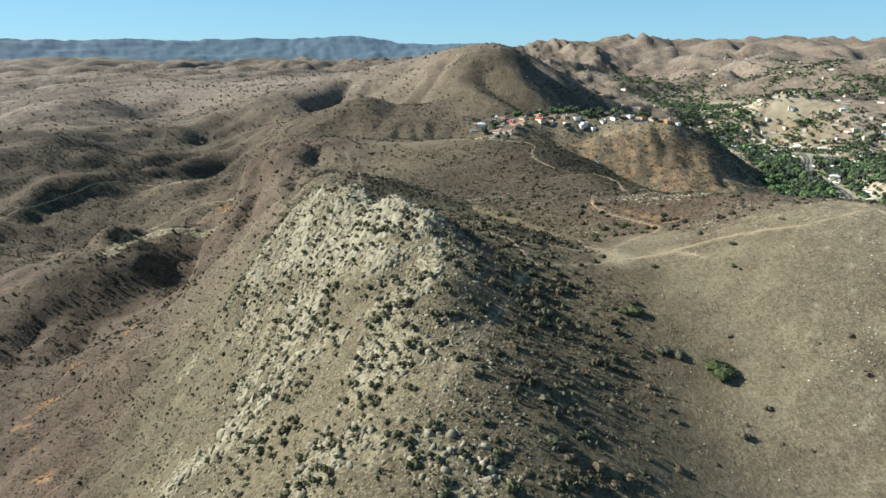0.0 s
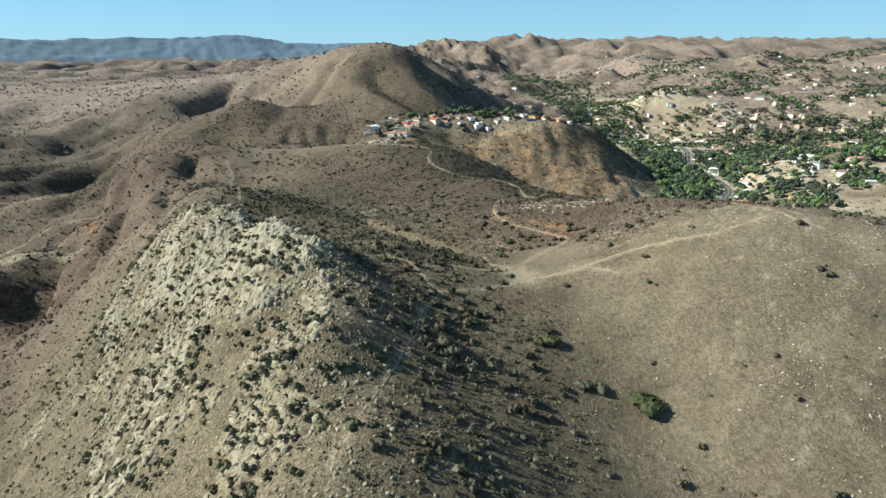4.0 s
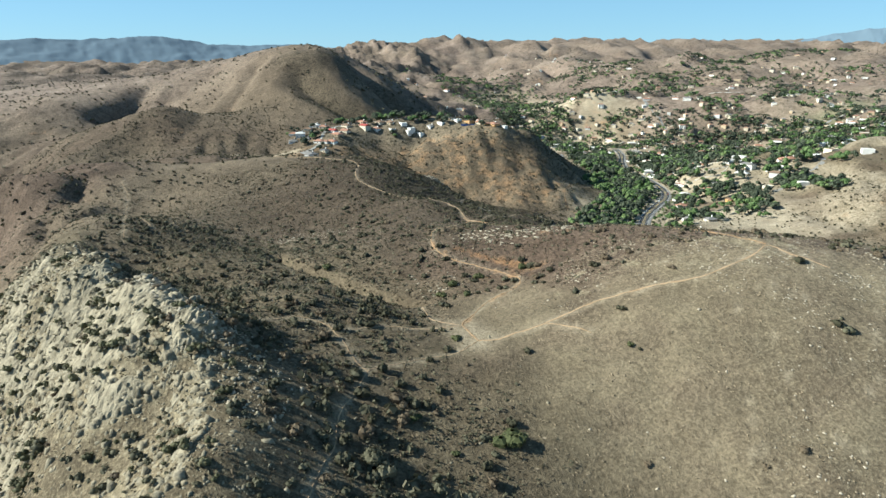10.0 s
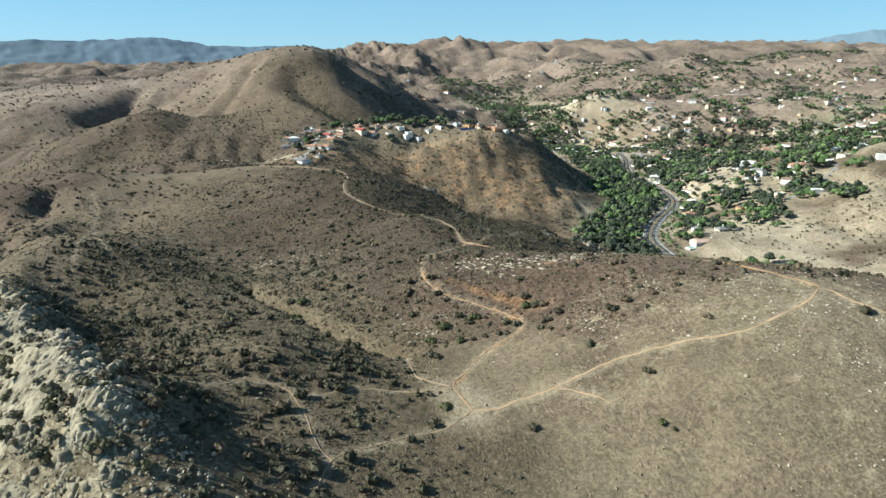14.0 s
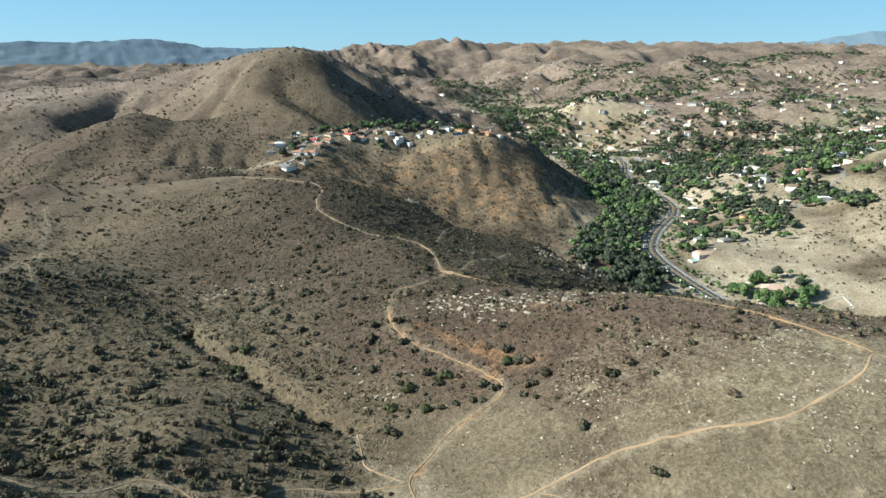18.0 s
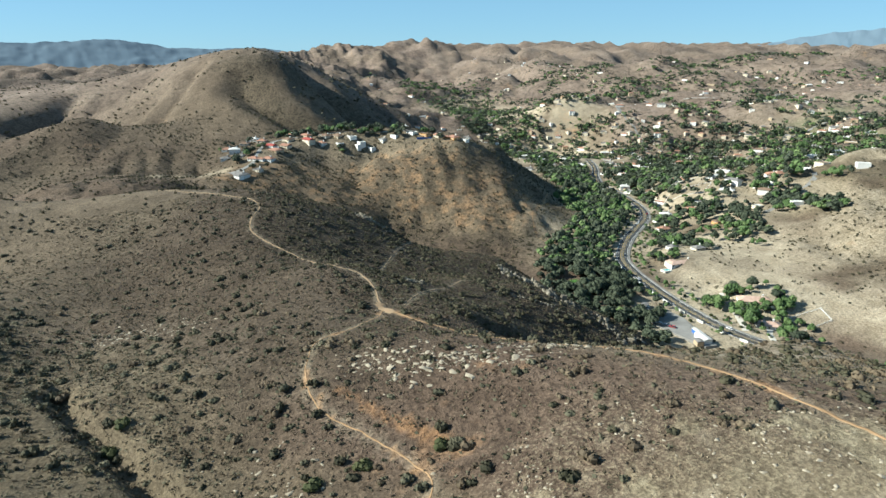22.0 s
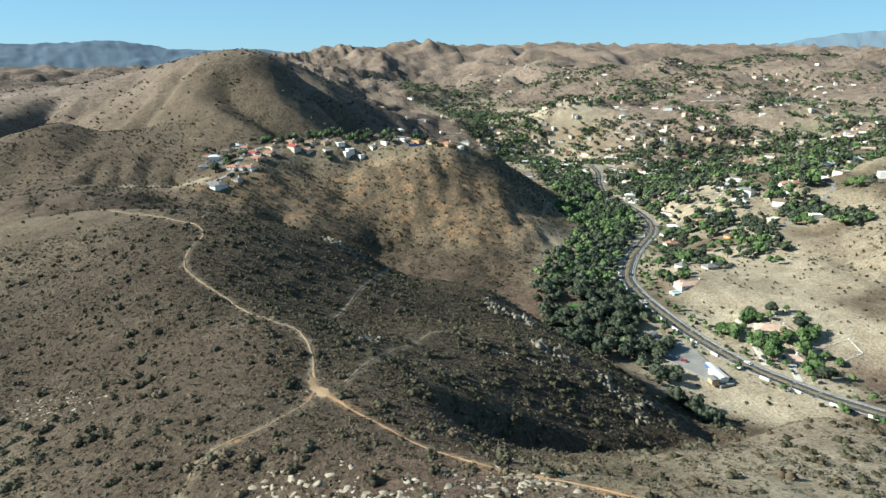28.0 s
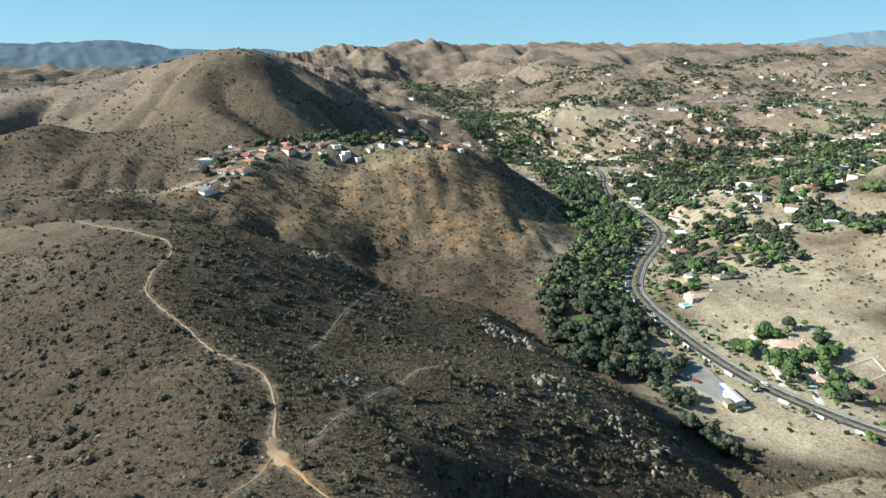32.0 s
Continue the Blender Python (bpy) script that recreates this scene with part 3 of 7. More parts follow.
def ground_z(x, y):
    """Height of the built ground."""
    x, y = np.asarray(x, float), np.asarray(y, float)
    i = np.clip(np.searchsorted(GX, x) - 1, 0, len(GX) - 2)
    j = np.clip(np.searchsorted(GY, y) - 1, 0, len(GY) - 2)
    u, v = (x - GX[i]) / (GX[i + 1] - GX[i]), (y - GY[j]) / (GY[j + 1] - GY[j])
    return (GZ[j, i] * (1 - u) + GZ[j, i + 1] * u) * (1 - v) + (GZ[j + 1, i] * (1 - u) + GZ[j + 1, i + 1] * u) * v


def grid_mesh(name, xs, ys, zs):
    ny, nx = zs.shape
    mx, my = np.meshgrid(xs, ys)
    me = bpy.data.meshes.new(name)
    me.vertices.add(nx * ny)
    me.vertices.foreach_set("co", np.stack([mx, my, zs], -1).astype(np.float32).ravel())
    idx = np.arange(nx * ny).reshape(ny, nx)
    quads = np.stack([idx[:-1, :-1], idx[:-1, 1:], idx[1:, 1:], idx[1:, :-1]], -1).reshape(-1, 4)
    me.loops.add(quads.size)
    me.loops.foreach_set("vertex_index", quads.ravel().astype(np.int32))
    me.polygons.add(len(quads))
    me.polygons.foreach_set("loop_start", (np.arange(len(quads)) * 4).astype(np.int32))
    me.polygons.foreach_set("use_smooth", np.ones(len(quads), bool))
    me.update(calc_edges=True)
    return me


def painted(me, name, values):
    at = me.attributes.new(name, "FLOAT", "POINT")
    at.data.foreach_set("value", np.asarray(values, np.float32).ravel())




TRAILS = [
    # name, width, dirt, places
    ("ridge", 2.3, "sand", [(74, 311), (74, 325), (73, 336), (70, 344), (64, 349), (58, 361), (51, 378), (41, 394), (36, 404), (36, 417), (39, 435), (35, 448), (23, 465), (-9, 508), (-60, 600)]),
    ("junction", 9.5, "sand", [(73.4, 317), (74, 312.5), (74.6, 310), (76, 306)]),
    ("spur", 2.9, "red", [(74, 311), (79, 301), (85, 289), (91, 276), (97, 267), (104, 260), (112, 251), (116, 245), (120, 234), (122, 222), (123, 210), (124, 200)]),
    ("crossing", 2.3, "sand", [(129, 184), (126, 191), (124, 199), (117, 195), (107, 192), (98, 191), (90, 194), (82, 196), (74, 197), (67, 196), (62, 195), (56, 195), (50, 194), (46, 195)]),
    ("short_branch", 1.0, "sand", [(62, 195), (65, 193), (68, 189), (70, 186)]),
    ("red_cut", 1.2, "red", [(74, 311), (71, 303), (65, 295), (57, 289), (53, 285), (51, 276), (51, 266), (54, 256), (60, 248), (65, 239), (68, 232), (67, 227), (63, 224), (55, 219), (49, 212), (45, 206), (46, 195)]),
    ("loop", 1.2, "sand", [(44, 206), (39, 212), (38, 218), (38, 225)]),
    ("basin", 1.0, "sand", [(45, 205), (33, 206), (25, 207), (15, 203), (10, 207), (4, 209), (-2, 206), (-10, 206), (-18, 212)]),
    ("saddle", 0.8, "sand", [(46, 195), (40, 191), (31, 189), (23, 186), (19, 183), (16, 175), (12, 166), (11, 159), (8, 152), (5, 143), (-1, 129), (-5, 120), (-7, 110)]),
    ("basin_branch", 0.9, "sand", [(19, 183), (17, 187), (15, 196), (12, 206)]),
    ("west_fork", 0.8, "sand", [(-57, 303), (-66, 345), (-84, 405), (-91, 446), (-98, 465)]),
    ("west_fork_branch", 0.8, "sand", [(-70, 362), (-62, 348), (-52, 324)]),
    ("knoll_foot", 2.6, "red", [(362, 830), (316, 748), (287, 705), (277, 680), (272, 649), (280, 641), (302, 650), (318, 658)]),
    ("canyon_spur", 1.6, "sand", [(82, 376), (94, 408), (112, 458), (119, 486)]),
    ("scrub_spur", 1.0, "sand", [(80, 313), (87, 324), (95, 337), (102, 345), (110, 355), (118, 361)]),
    ("valley_track", 7.0, "sand", [(-560, 610), (-534, 649), (-517, 684), (-484, 734), (-454, 780), (-415, 790), (-376, 788), (-317, 810), (-270, 830)]),
    ("pad_track", 5.0, "sand", [(-470, 560), (-420, 590), (-380, 640), (-330, 690), (-280, 700), (-230, 690)]),
]
ground_mesh = grid_mesh("ground", GX, GY, GZ)
ground = tagged(new("ground", ground_mesh), "dry brown chaparral hills with pale grass and bare soil", "ground", kind="structure")
ground_mesh.materials.append(M_GROUND)

_gx, _gy = MX.ravel(), MY.ravel()
_dzy, _dzx = np.gradient(GZ, GY, GX)
SLOPE = np.hypot(_dzx, _dzy)
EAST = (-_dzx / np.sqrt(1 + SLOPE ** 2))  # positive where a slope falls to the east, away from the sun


def sampled(grid, x, y):
    i = np.clip(np.searchsorted(GX, x) - 1, 0, len(GX) - 2)
    j = np.clip(np.searchsorted(GY, y) - 1, 0, len(GY) - 2)
    return grid[j, i]


def meadow_zone(x, y):
    """The open grass of the saddle, the dome and the slopes below it."""
    a = smooth(34, 10, near_line(x, y, [(60, 70), (75, 130), (78, 165), (100, 172), (125, 160), (150, 140)]) + 16 * fbm(x, y, 30, 3, 71) - 12)
    b = smooth(20, 6, near_line(x, y, [(46, 195), (62, 205), (58, 215)]) + 10 * fbm(x, y, 14, 3, 72))
    return np.maximum(a, b)


def pale_grass_and_haze(x, y):
    """Pale grass on rounded hilltops; on the far slopes also haze put into the colour."""
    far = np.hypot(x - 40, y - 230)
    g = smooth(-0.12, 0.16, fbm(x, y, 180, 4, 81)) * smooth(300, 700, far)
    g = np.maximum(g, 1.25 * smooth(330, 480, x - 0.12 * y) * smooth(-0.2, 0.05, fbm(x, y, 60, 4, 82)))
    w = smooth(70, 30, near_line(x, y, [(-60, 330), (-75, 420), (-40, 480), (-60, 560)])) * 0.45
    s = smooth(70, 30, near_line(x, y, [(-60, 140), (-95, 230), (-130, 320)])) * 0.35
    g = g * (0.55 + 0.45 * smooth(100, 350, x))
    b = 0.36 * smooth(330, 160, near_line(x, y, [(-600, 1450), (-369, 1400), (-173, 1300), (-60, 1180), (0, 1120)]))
    # far eastern slopes: paled to stand in for haze
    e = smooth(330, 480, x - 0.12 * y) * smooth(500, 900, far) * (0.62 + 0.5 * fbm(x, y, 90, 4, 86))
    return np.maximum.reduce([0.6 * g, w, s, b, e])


trail_d = np.full(len(_gx), 1e9)
for _, _, _, pts in TRAILS:
    trail_d = np.minimum(trail_d, near_line(_gx, _gy, pts))
rock_m = crag_zone(_gx, _gy)
rock_m = np.maximum(rock_m, 0.5 * smooth(0.0, 0.2, fbm(_gx, _gy, 7, 4, 64, 0.7)) * smooth(20, 8, near_line(_gx, _gy, [(82, 208), (95, 209), (112, 204), (122, 196)])))
rock_m = np.maximum(rock_m, 0.4 * smooth(14, 4, near_line(_gx, _gy, [(164, 450), (172, 438), (178, 425)]) + 14 * fbm(_gx, _gy, 12, 3, 65)))
rock_m = np.maximum(rock_m, 0.3 * smooth(11, 3, near_line(_gx, _gy, [(146, 352), (165, 358), (182, 350), (196, 345)]) + 12 * fbm(_gx, _gy, 12, 3, 66)))
rock_m = np.maximum(rock_m, 0.75 * smooth(13, 4, near_line(_gx, _gy, [(-296, 470), (-292, 512), (-254, 521), (-221, 514)]) + 16 * fbm(_gx, _gy, 14, 3, 67)))
soil_m = smooth(3.0, 0.6, near_line(_gx, _gy, [(57, 263), (63, 252), (68, 245), (72, 240)])) * 0.5
soil_m = np.maximum(soil_m, 0.2 * smooth(9, 3, near_line(_gx, _gy, [(84, 292), (95, 270), (80, 247), (60, 225)]) + 18 * fbm(_gx, _gy, 9, 3, 73)))
soil_m = np.maximum(soil_m, 0.6 * smooth(15, 3, near_line(_gx, _gy, [(-173, 208), (-235, 273), (-245, 335), (-200, 400)]) + 70 * np.abs(fbm(_gx, _gy, 26, 3, 74))))
soil_m = np.maximum(soil_m, 0.3 * smooth(0.1, 0.25, fbm(_gx, _gy, 60, 3, 75)) * smooth(260, 420, np.hypot(_gx - 40, _gy - 230)) * smooth(0.3, 0.6, SLOPE.ravel()))
soil_m = np.maximum(soil_m, 0.5 * smooth(10, 3, near_line(_gx, _gy, [(-279, 547), (-250, 575), (-225, 540)])))
for _, width, dirt, pts in TRAILS:
    if dirt == "red":
        soil_m = np.maximum(soil_m, 0.42 * smooth(width * 0.9, width * 0.25, near_line(_gx, _gy, pts) + 3.2 * fbm(_gx, _gy, 3.5, 4, 98, 0.7)))
pale_m = np.maximum(0.9 * canyon_floor(_gx, _gy) * smooth(-0.25, 0.1, fbm(_gx, _gy, 55, 4, 76)), smooth(1.3, 0.4, trail_d) * 0.35)
pale_m = np.maximum(pale_m, 0.55 * smooth(-0.08, 0.12, fbm(_gx, _gy, 90, 4, 78)) * smooth(330, 380, _gx) * smooth(330, 420, _gy) * smooth(1250, 900, _gy))
pale_m = np.maximum(pale_m, 0.22 * smooth(40, 15, near_line(_gx, _gy, [(45, 820), (84, 871), (241, 815)])))
pale_m = np.maximum(pale_m, 0.7 * smooth(26, 10, near_line(_gx, _gy, [(-60, 800), (-30, 806), (-12, 790)]) + 25 * fbm(_gx, _gy, 14, 3, 80)))
pale_m = np.maximum(pale_m, 0.4 * smooth(8, 1.5, near_line(_gx, _gy, [(46, 196), (44, 205)])))
grass_haze_m = np.maximum.reduce([meadow_zone(_gx, _gy) * np.clip(0.72 + 0.7 * fbm(_gx, _gy, 9, 5, 77, 0.65), 0.3, 1), pale_grass_and_haze(_gx, _gy), 0.3 * smooth(60, 25, near_line(_gx, _gy, [(45, 830), (150, 850), (235, 800), (260, 770)]))])
lawn_m = smooth(9, 7, np.abs(_gx - 255) + np.abs(_gy - 547) * 1.2)
lawn_m = np.maximum(lawn_m, 0.2 * smooth(0.12, 0.2, fbm(_gx, _gy, 60, 3, 79)) * smooth(140, 70, near_line(_gx, _gy, [(600, 900), (850, 900), (1000, 1000)])))
brush_shade_m = smooth(44, 20, near_line(_gx, _gy, [(95, 330), (92, 360), (72, 390), (60, 430), (75, 470), (110, 420), (130, 380), (160, 345), (140, 310), (160, 345), (165, 400), (150, 450), (110, 470)]))
brush_shade_m = np.maximum(brush_shade_m, 0.8 * smooth(70, 30, near_line(_gx, _gy, [(45, 310), (35, 360), (10, 400), (10, 450)])))
brush_shade_m = np.maximum(brush_shade_m, 0.5 * smooth(46, 18, near_line(_gx, _gy, [(4, 110), (6, 150), (0, 200), (-20, 250), (-15, 300), (0, 240)])) * smooth(0, 9, past_crest(_gx, _gy)))
# east-falling slopes: thick brush, with shade put into the same dark tone
brush_shade_m = np.maximum(brush_shade_m, smooth(0.02, 0.3, EAST.ravel()) * smooth(250, 420, np.hypot(_gx - 40, _gy - 230)) * 0.9)
far_east = smooth(270, 380, _gx - 0.12 * _gy)
brush_shade_m = np.maximum(brush_shade_m, gully_share(_gx, _gy))
brush_shade_m = np.maximum(brush_shade_m, 0.85 * smooth(0.0, 0.14, fbm(_gx, _gy, 140, 4, 151)) * smooth(280, 500, np.hypot(_gx - 40, _gy - 230)) * (1 - canyon_floor(_gx, _gy)))
brush_shade_m = brush_shade_m * (1 - 0.6 * far_east) * (1 - 0.8 * smooth(330, 160, near_line(_gx, _gy, [(-600, 1450), (-369, 1400), (-173, 1300), (-60, 1180), (0, 1120)])))
# spur's east flank: brush, and the cliff's shadow put into the ground tone
flank = smooth(46, 20, near_line(_gx, _gy, [(195, 345), (215, 380), (228, 420), (215, 450), (200, 470), (228, 420), (250, 395), (268, 372), (285, 352)]))
# dark bands on the big hill: brush and east-side shade put into colour
brush_shade_m = np.maximum.reduce([brush_shade_m, flank, smooth(46, 22, near_line(_gx, _gy, [(0, 1150), (27, 1098), (30, 1055), (47, 1003), (75, 985)]) + 30 * fbm(_gx, _gy, 30, 3, 83)), smooth(60, 30, near_line(_gx, _gy, [(58, 1125), (98, 1140), (150, 1178), (208, 1208), (260, 1290)]) + 30 * fbm(_gx, _gy, 30, 3, 84))])
pale_m = np.maximum(pale_m, 0.3 * smooth(0.13, 0.22, fbm(_gx, _gy, 3, 4, 88, 0.75)) * smooth(30, 8, near_line(_gx, _gy, [(88, 105), (90, 120), (97, 136), (104, 152), (112, 178), (124, 195), (112, 206), (95, 213)])))
pale_m = np.maximum(pale_m, 0.5 * smooth(30, 10, near_line(_gx, _gy, [(150, 262), (170, 272), (190, 290), (206, 312)]) + 14 * fbm(_gx, _gy, 12, 4, 99)))
pale_m = pale_m * (1 - flank)
grass_haze_m = grass_haze_m * (1 - 0.6 * brush_shade_m)
grass_haze_m = np.maximum(grass_haze_m, 0.75 * smooth(36, 14, near_line(_gx, _gy, [(128, 262), (142, 250), (158, 236), (165, 215), (152, 262), (140, 278)])) * np.clip(0.8 + 1.6 * fbm(_gx, _gy, 9, 4, 89), 0, 1.2))
grass_haze_m = np.maximum(grass_haze_m, 0.42 * smooth(46, 20, near_line(_gx, _gy, [(10, 110), (8, 160), (-4, 205), (-20, 250), (-15, 300), (5, 240), (30, 215)])) * smooth(0, 8, past_crest(_gx, _gy)) * np.clip(0.8 + 1.6 * fbm(_gx, _gy, 9, 4, 90), 0, 1.2))
stony_m = 0.75 * smooth(70, 25, near_line(_gx, _gy, [(-25, 95), (-45, 150), (-60, 190), (-90, 260)])) * smooth(9, -1, past_crest(_gx, _gy))
ridges_m = np.maximum(smooth(90, 40, near_line(_gx, _gy, [(-370, 575), (-290, 520), (-215, 500), (-290, 440), (-240, 450)])), smooth(650, 1100, np.hypot(_gx - 40, _gy - 230)) * (1 - canyon_floor(_gx, _gy)))
stony_m = np.maximum(stony_m, 0.8 * smooth(38, 8, near_line(_gx, _gy, [(92, 215), (110, 204), (124, 194), (140, 180)])))
stony_m = np.maximum(stony_m, 0.6 * smooth(30, 8, near_line(_gx, _gy, [(120, 175), (105, 160), (95, 140)])))
stony_m = np.maximum(stony_m, 0.35)
wild_m = smooth(300, 420, np.hypot(_gx - 40, _gy - 230)) * (1 - 0.85 * canyon_floor(_gx, _gy)) * (0.45 + 0.55 * brush_shade_m)
khaki_m = 0.95 * smooth(95, 55, near_line(_gx, _gy, [(-25, 60), (-35, 110), (-50, 160), (-60, 200), (-85, 260)])) * smooth(14, -1, past_crest(_gx, _gy))
khaki_m = np.maximum(khaki_m, 0.85 * smooth(34, 14, near_line(_gx, _gy, [(22, 80), (30, 110), (36, 140), (38, 165)]) + 12 * fbm(_gx, _gy, 12, 3, 87)))
khaki_m = np.maximum(khaki_m, 0.6 * smooth(40, 15, near_line(_gx, _gy, [(8, 100), (10, 140), (12, 170), (4, 200), (-10, 240), (-10, 290), (10, 250), (25, 215)]) + 14 * fbm(_gx, _gy, 16, 3, 85)))
# distance mask: haze put into the ground colour, and thicket clumps
far_haze_m = 0.8 * smooth(750, 1300, np.hypot(_gx - 40, _gy - 230)) * (1 - 0.8 * canyon_floor(_gx, _gy)) * (1 - 0.5 * brush_shade_m)
# the knoll's face is dry tan grass over orange soil
knoll_m = smooth(75, 40, near_line(_gx, _gy, [(35, 775), (90, 765), (150, 785), (215, 765), (245, 725)]) + 30 * fbm(_gx, _gy, 22, 4, 96))
brush_shade_m, wild_m = brush_shade_m * (1 - 0.6 * knoll_m), wild_m * (1 - 0.35 * knoll_m)
grass_haze_m, soil_m = np.maximum(grass_haze_m, 0.42 * knoll_m), np.maximum(soil_m, 0.29 * knoll_m)
# bench west of the ditch: dark brush and grazing shade put into colour
ditch_x = np.interp(_gy, (200, 229, 236, 248, 262, 277, 292, 340), (40, 37, 32, 24, 15, 4, -4, -26))
basin_m = smooth(46, 24, near_line(_gx, _gy, [(16, 205), (6, 235), (-10, 262), (-24, 300), (-46, 335)]) + 14 * fbm(_gx, _gy, 12, 4, 97)) * smooth(4, 16, past_crest(_gx, _gy)) * smooth(2, -3, _gx - ditch_x)
brush_shade_m, grass_haze_m, khaki_m = np.maximum(brush_shade_m, 0.7 * basin_m), grass_haze_m * (1 - 0.7 * basin_m), np.maximum(khaki_m, 0.75 * basin_m)
stony_m = stony_m * (1 - 0.7 * basin_m)
for key, v in (("far_haze", far_haze_m), ("khaki", khaki_m), ("ridges", ridges_m * wild_m), ("wild", wild_m), ("stony", stony_m), ("brush", brush_shade_m), ("rock", rock_m), ("soil", soil_m), ("pale", pale_m), ("grass", grass_haze_m), ("lawn", lawn_m)):
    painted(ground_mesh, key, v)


def link_mesh(name, verts, faces, material, parent=None, smooth_it=False):
    me = bpy.data.meshes.new(name)
    me.from_pydata([tuple(map(float, v)) for v in verts], [], [tuple(map(int, f)) for f in faces])
    me.materials.append(material)
    if smooth_it:
        me.polygons.foreach_set("use_smooth", [True] * len(me.polygons))
    ob = new(name, me)
    ob.parent = parent
    return ob


def strip(name, line, left, right, lift, material, heights=None, cuts=3, ragged=0.0, thick=0.0):
    """A band along a line between two offsets, laid on the ground or at given heights."""
    p = np.asarray(line, float)
    t = np.gradient(p, axis=0)
    t /= np.hypot(t[:, 0], t[:, 1])[:, None] + 1e-9
    side = np.stack([t[:, 1], -t[:, 0]], 1)
    n = len(p)
    arc = np.r_[0, np.cumsum(np.hypot(*np.diff(p, axis=0).T))]
    rows = []
    for k in range(cuts + 1):
        o = left + (right - left) * k / cuts
        shift = np.full(n, o)
        if ragged:
            shift = shift * (1 + ragged * 2 * fbm(arc, np.full(n, 7.0 + 3 * np.sign(o)), 2.2, 4, 91, 0.7)) + 0.6 * fbm(arc, np.full(n, 31.0), 5, 3, 93)
        q = p + side * shift[:, None]
        if heights is None:
            edge = -0.14 if k in (0, cuts) else lift
            z = ground_z(q[:, 0], q[:, 1]) + edge
        else:
            z = heights + lift
        rows.append(np.c_[q, z])
    v = np.concatenate(rows)
    f = [(k * n + i, (k + 1) * n + i, (k + 1) * n + i + 1, k * n + i + 1) for k in range(cuts) for i in range(n - 1)]
    f = [tuple(reversed(q)) if right < left else q for q in f]
    if thick:
        base = len(v)
        v = np.concatenate([v, rows[0] - (0, 0, thick), rows[-1] - (0, 0, thick)])
        last = cuts * n
        f += [(i + 1, i, base + i, base + i + 1) for i in range(n - 1)]
        f = f + [(last + i, last + i + 1, base + n + i + 1, base + n + i) for i in range(n - 1)]
    return link_mesh(name, v, [q[::-1] for q in f], material, smooth_it=not thick)


for name, width, dirt, pts in TRAILS:
    line = curve_through(pts, 0.7)
    tagged(strip("trail", line, -width * 0.16, width * 0.16, 0.08, M_TRAIL if dirt == "sand" else M_TRAIL_RED, cuts=4, ragged=1.5), "narrow worn dirt footpath through dry scrub" if dirt == "sand" else "orange dirt footpath worn into the hillside", "trail", kind="structure")


# ---- plants and stones ----
rng = np.random.default_rng(7)


def leaf_cloud(seed, count, lobes, leaf, spread, core=True):
    """Leaves as small quads over overlapping lobes. Unit plant: about 1 wide from the middle, base at 0. Verts, quads."""
    r = np.random.default_rng(seed)
    verts, quads = [], []
    for cx, cy, cz, rad, tall in lobes:
        n = max(3, int(count * rad * rad / sum(q[3] ** 2 for q in lobes)))
        d = r.normal(size=(n, 3))
        d[:, 2] = np.abs(d[:, 2]) * 0.9 - 0.25
        d /= np.linalg.norm(d, axis=1)[:, None]
        p = np.array([cx, cy, cz]) + d * (rad, rad, tall) * r.uniform(0.78, 1.08, (n, 1))
        nrm = d + r.normal(size=(n, 3)) * spread
        nrm /= np.linalg.norm(nrm, axis=1)[:, None]
        a = np.cross(nrm, r.normal(size=(n, 3)))
        a /= np.linalg.norm(a, axis=1)[:, None] + 1e-9
        b = np.cross(nrm, a)
        s = leaf * r.uniform(0.6, 1.35, (n, 1))
        for k in range(n):
            base = sum(len(v) for v in verts)
            verts.append(np.stack([p[k] + a[k] * s[k], p[k] + b[k] * s[k] * 0.75, p[k] - a[k] * s[k], p[k] - b[k] * s[k] * 0.75]))
            quads.append((base, base + 1, base + 2, base + 3))
        if core:
            base = sum(len(v) for v in verts)
            seg = 5
            ring = [(rad * 0.80, -0.4), (rad * 0.84, 0.3), (rad * 0.25, 0.84)]
            v = [(cx + q * math.cos(2 * math.pi * k / seg + cz * 9), cy + q * math.sin(2 * math.pi * k / seg + cz * 9), cz + h * tall) for q, h in ring for k in range(seg)]
            verts.append(np.array(v))
            quads += [(base + j * seg + k, base + j * seg + (k + 1) % seg, base + (j + 1) * seg + (k + 1) % seg, base + (j + 1) * seg + k) for j in range(2) for k in range(seg)]
    return np.concatenate(verts), np.array(quads)


def shrub_lobes(seed, n=4):
    r = np.random.default_rng(seed)
    return [(r.uniform(-0.5, 0.5) * (n > 1), r.uniform(-0.5, 0.5) * (n > 1), r.uniform(0.3, 0.5), r.uniform(0.4, 0.62), r.uniform(0.4, 0.62)) for _ in range(n)]


def tree_lobes(seed, n=6):
    r = np.random.default_rng(seed)
    out = [(0, 0, 1.15, 0.6, 0.5)]
    for k in range(n):
        a = 2 * math.pi * k / n + r.uniform(-0.4, 0.4)
        q = r.uniform(0.35, 0.62)
        out.append((q * math.cos(a), q * math.sin(a), r.uniform(0.7, 1.15), r.uniform(0.36, 0.55), r.uniform(0.3, 0.45)))
    return out


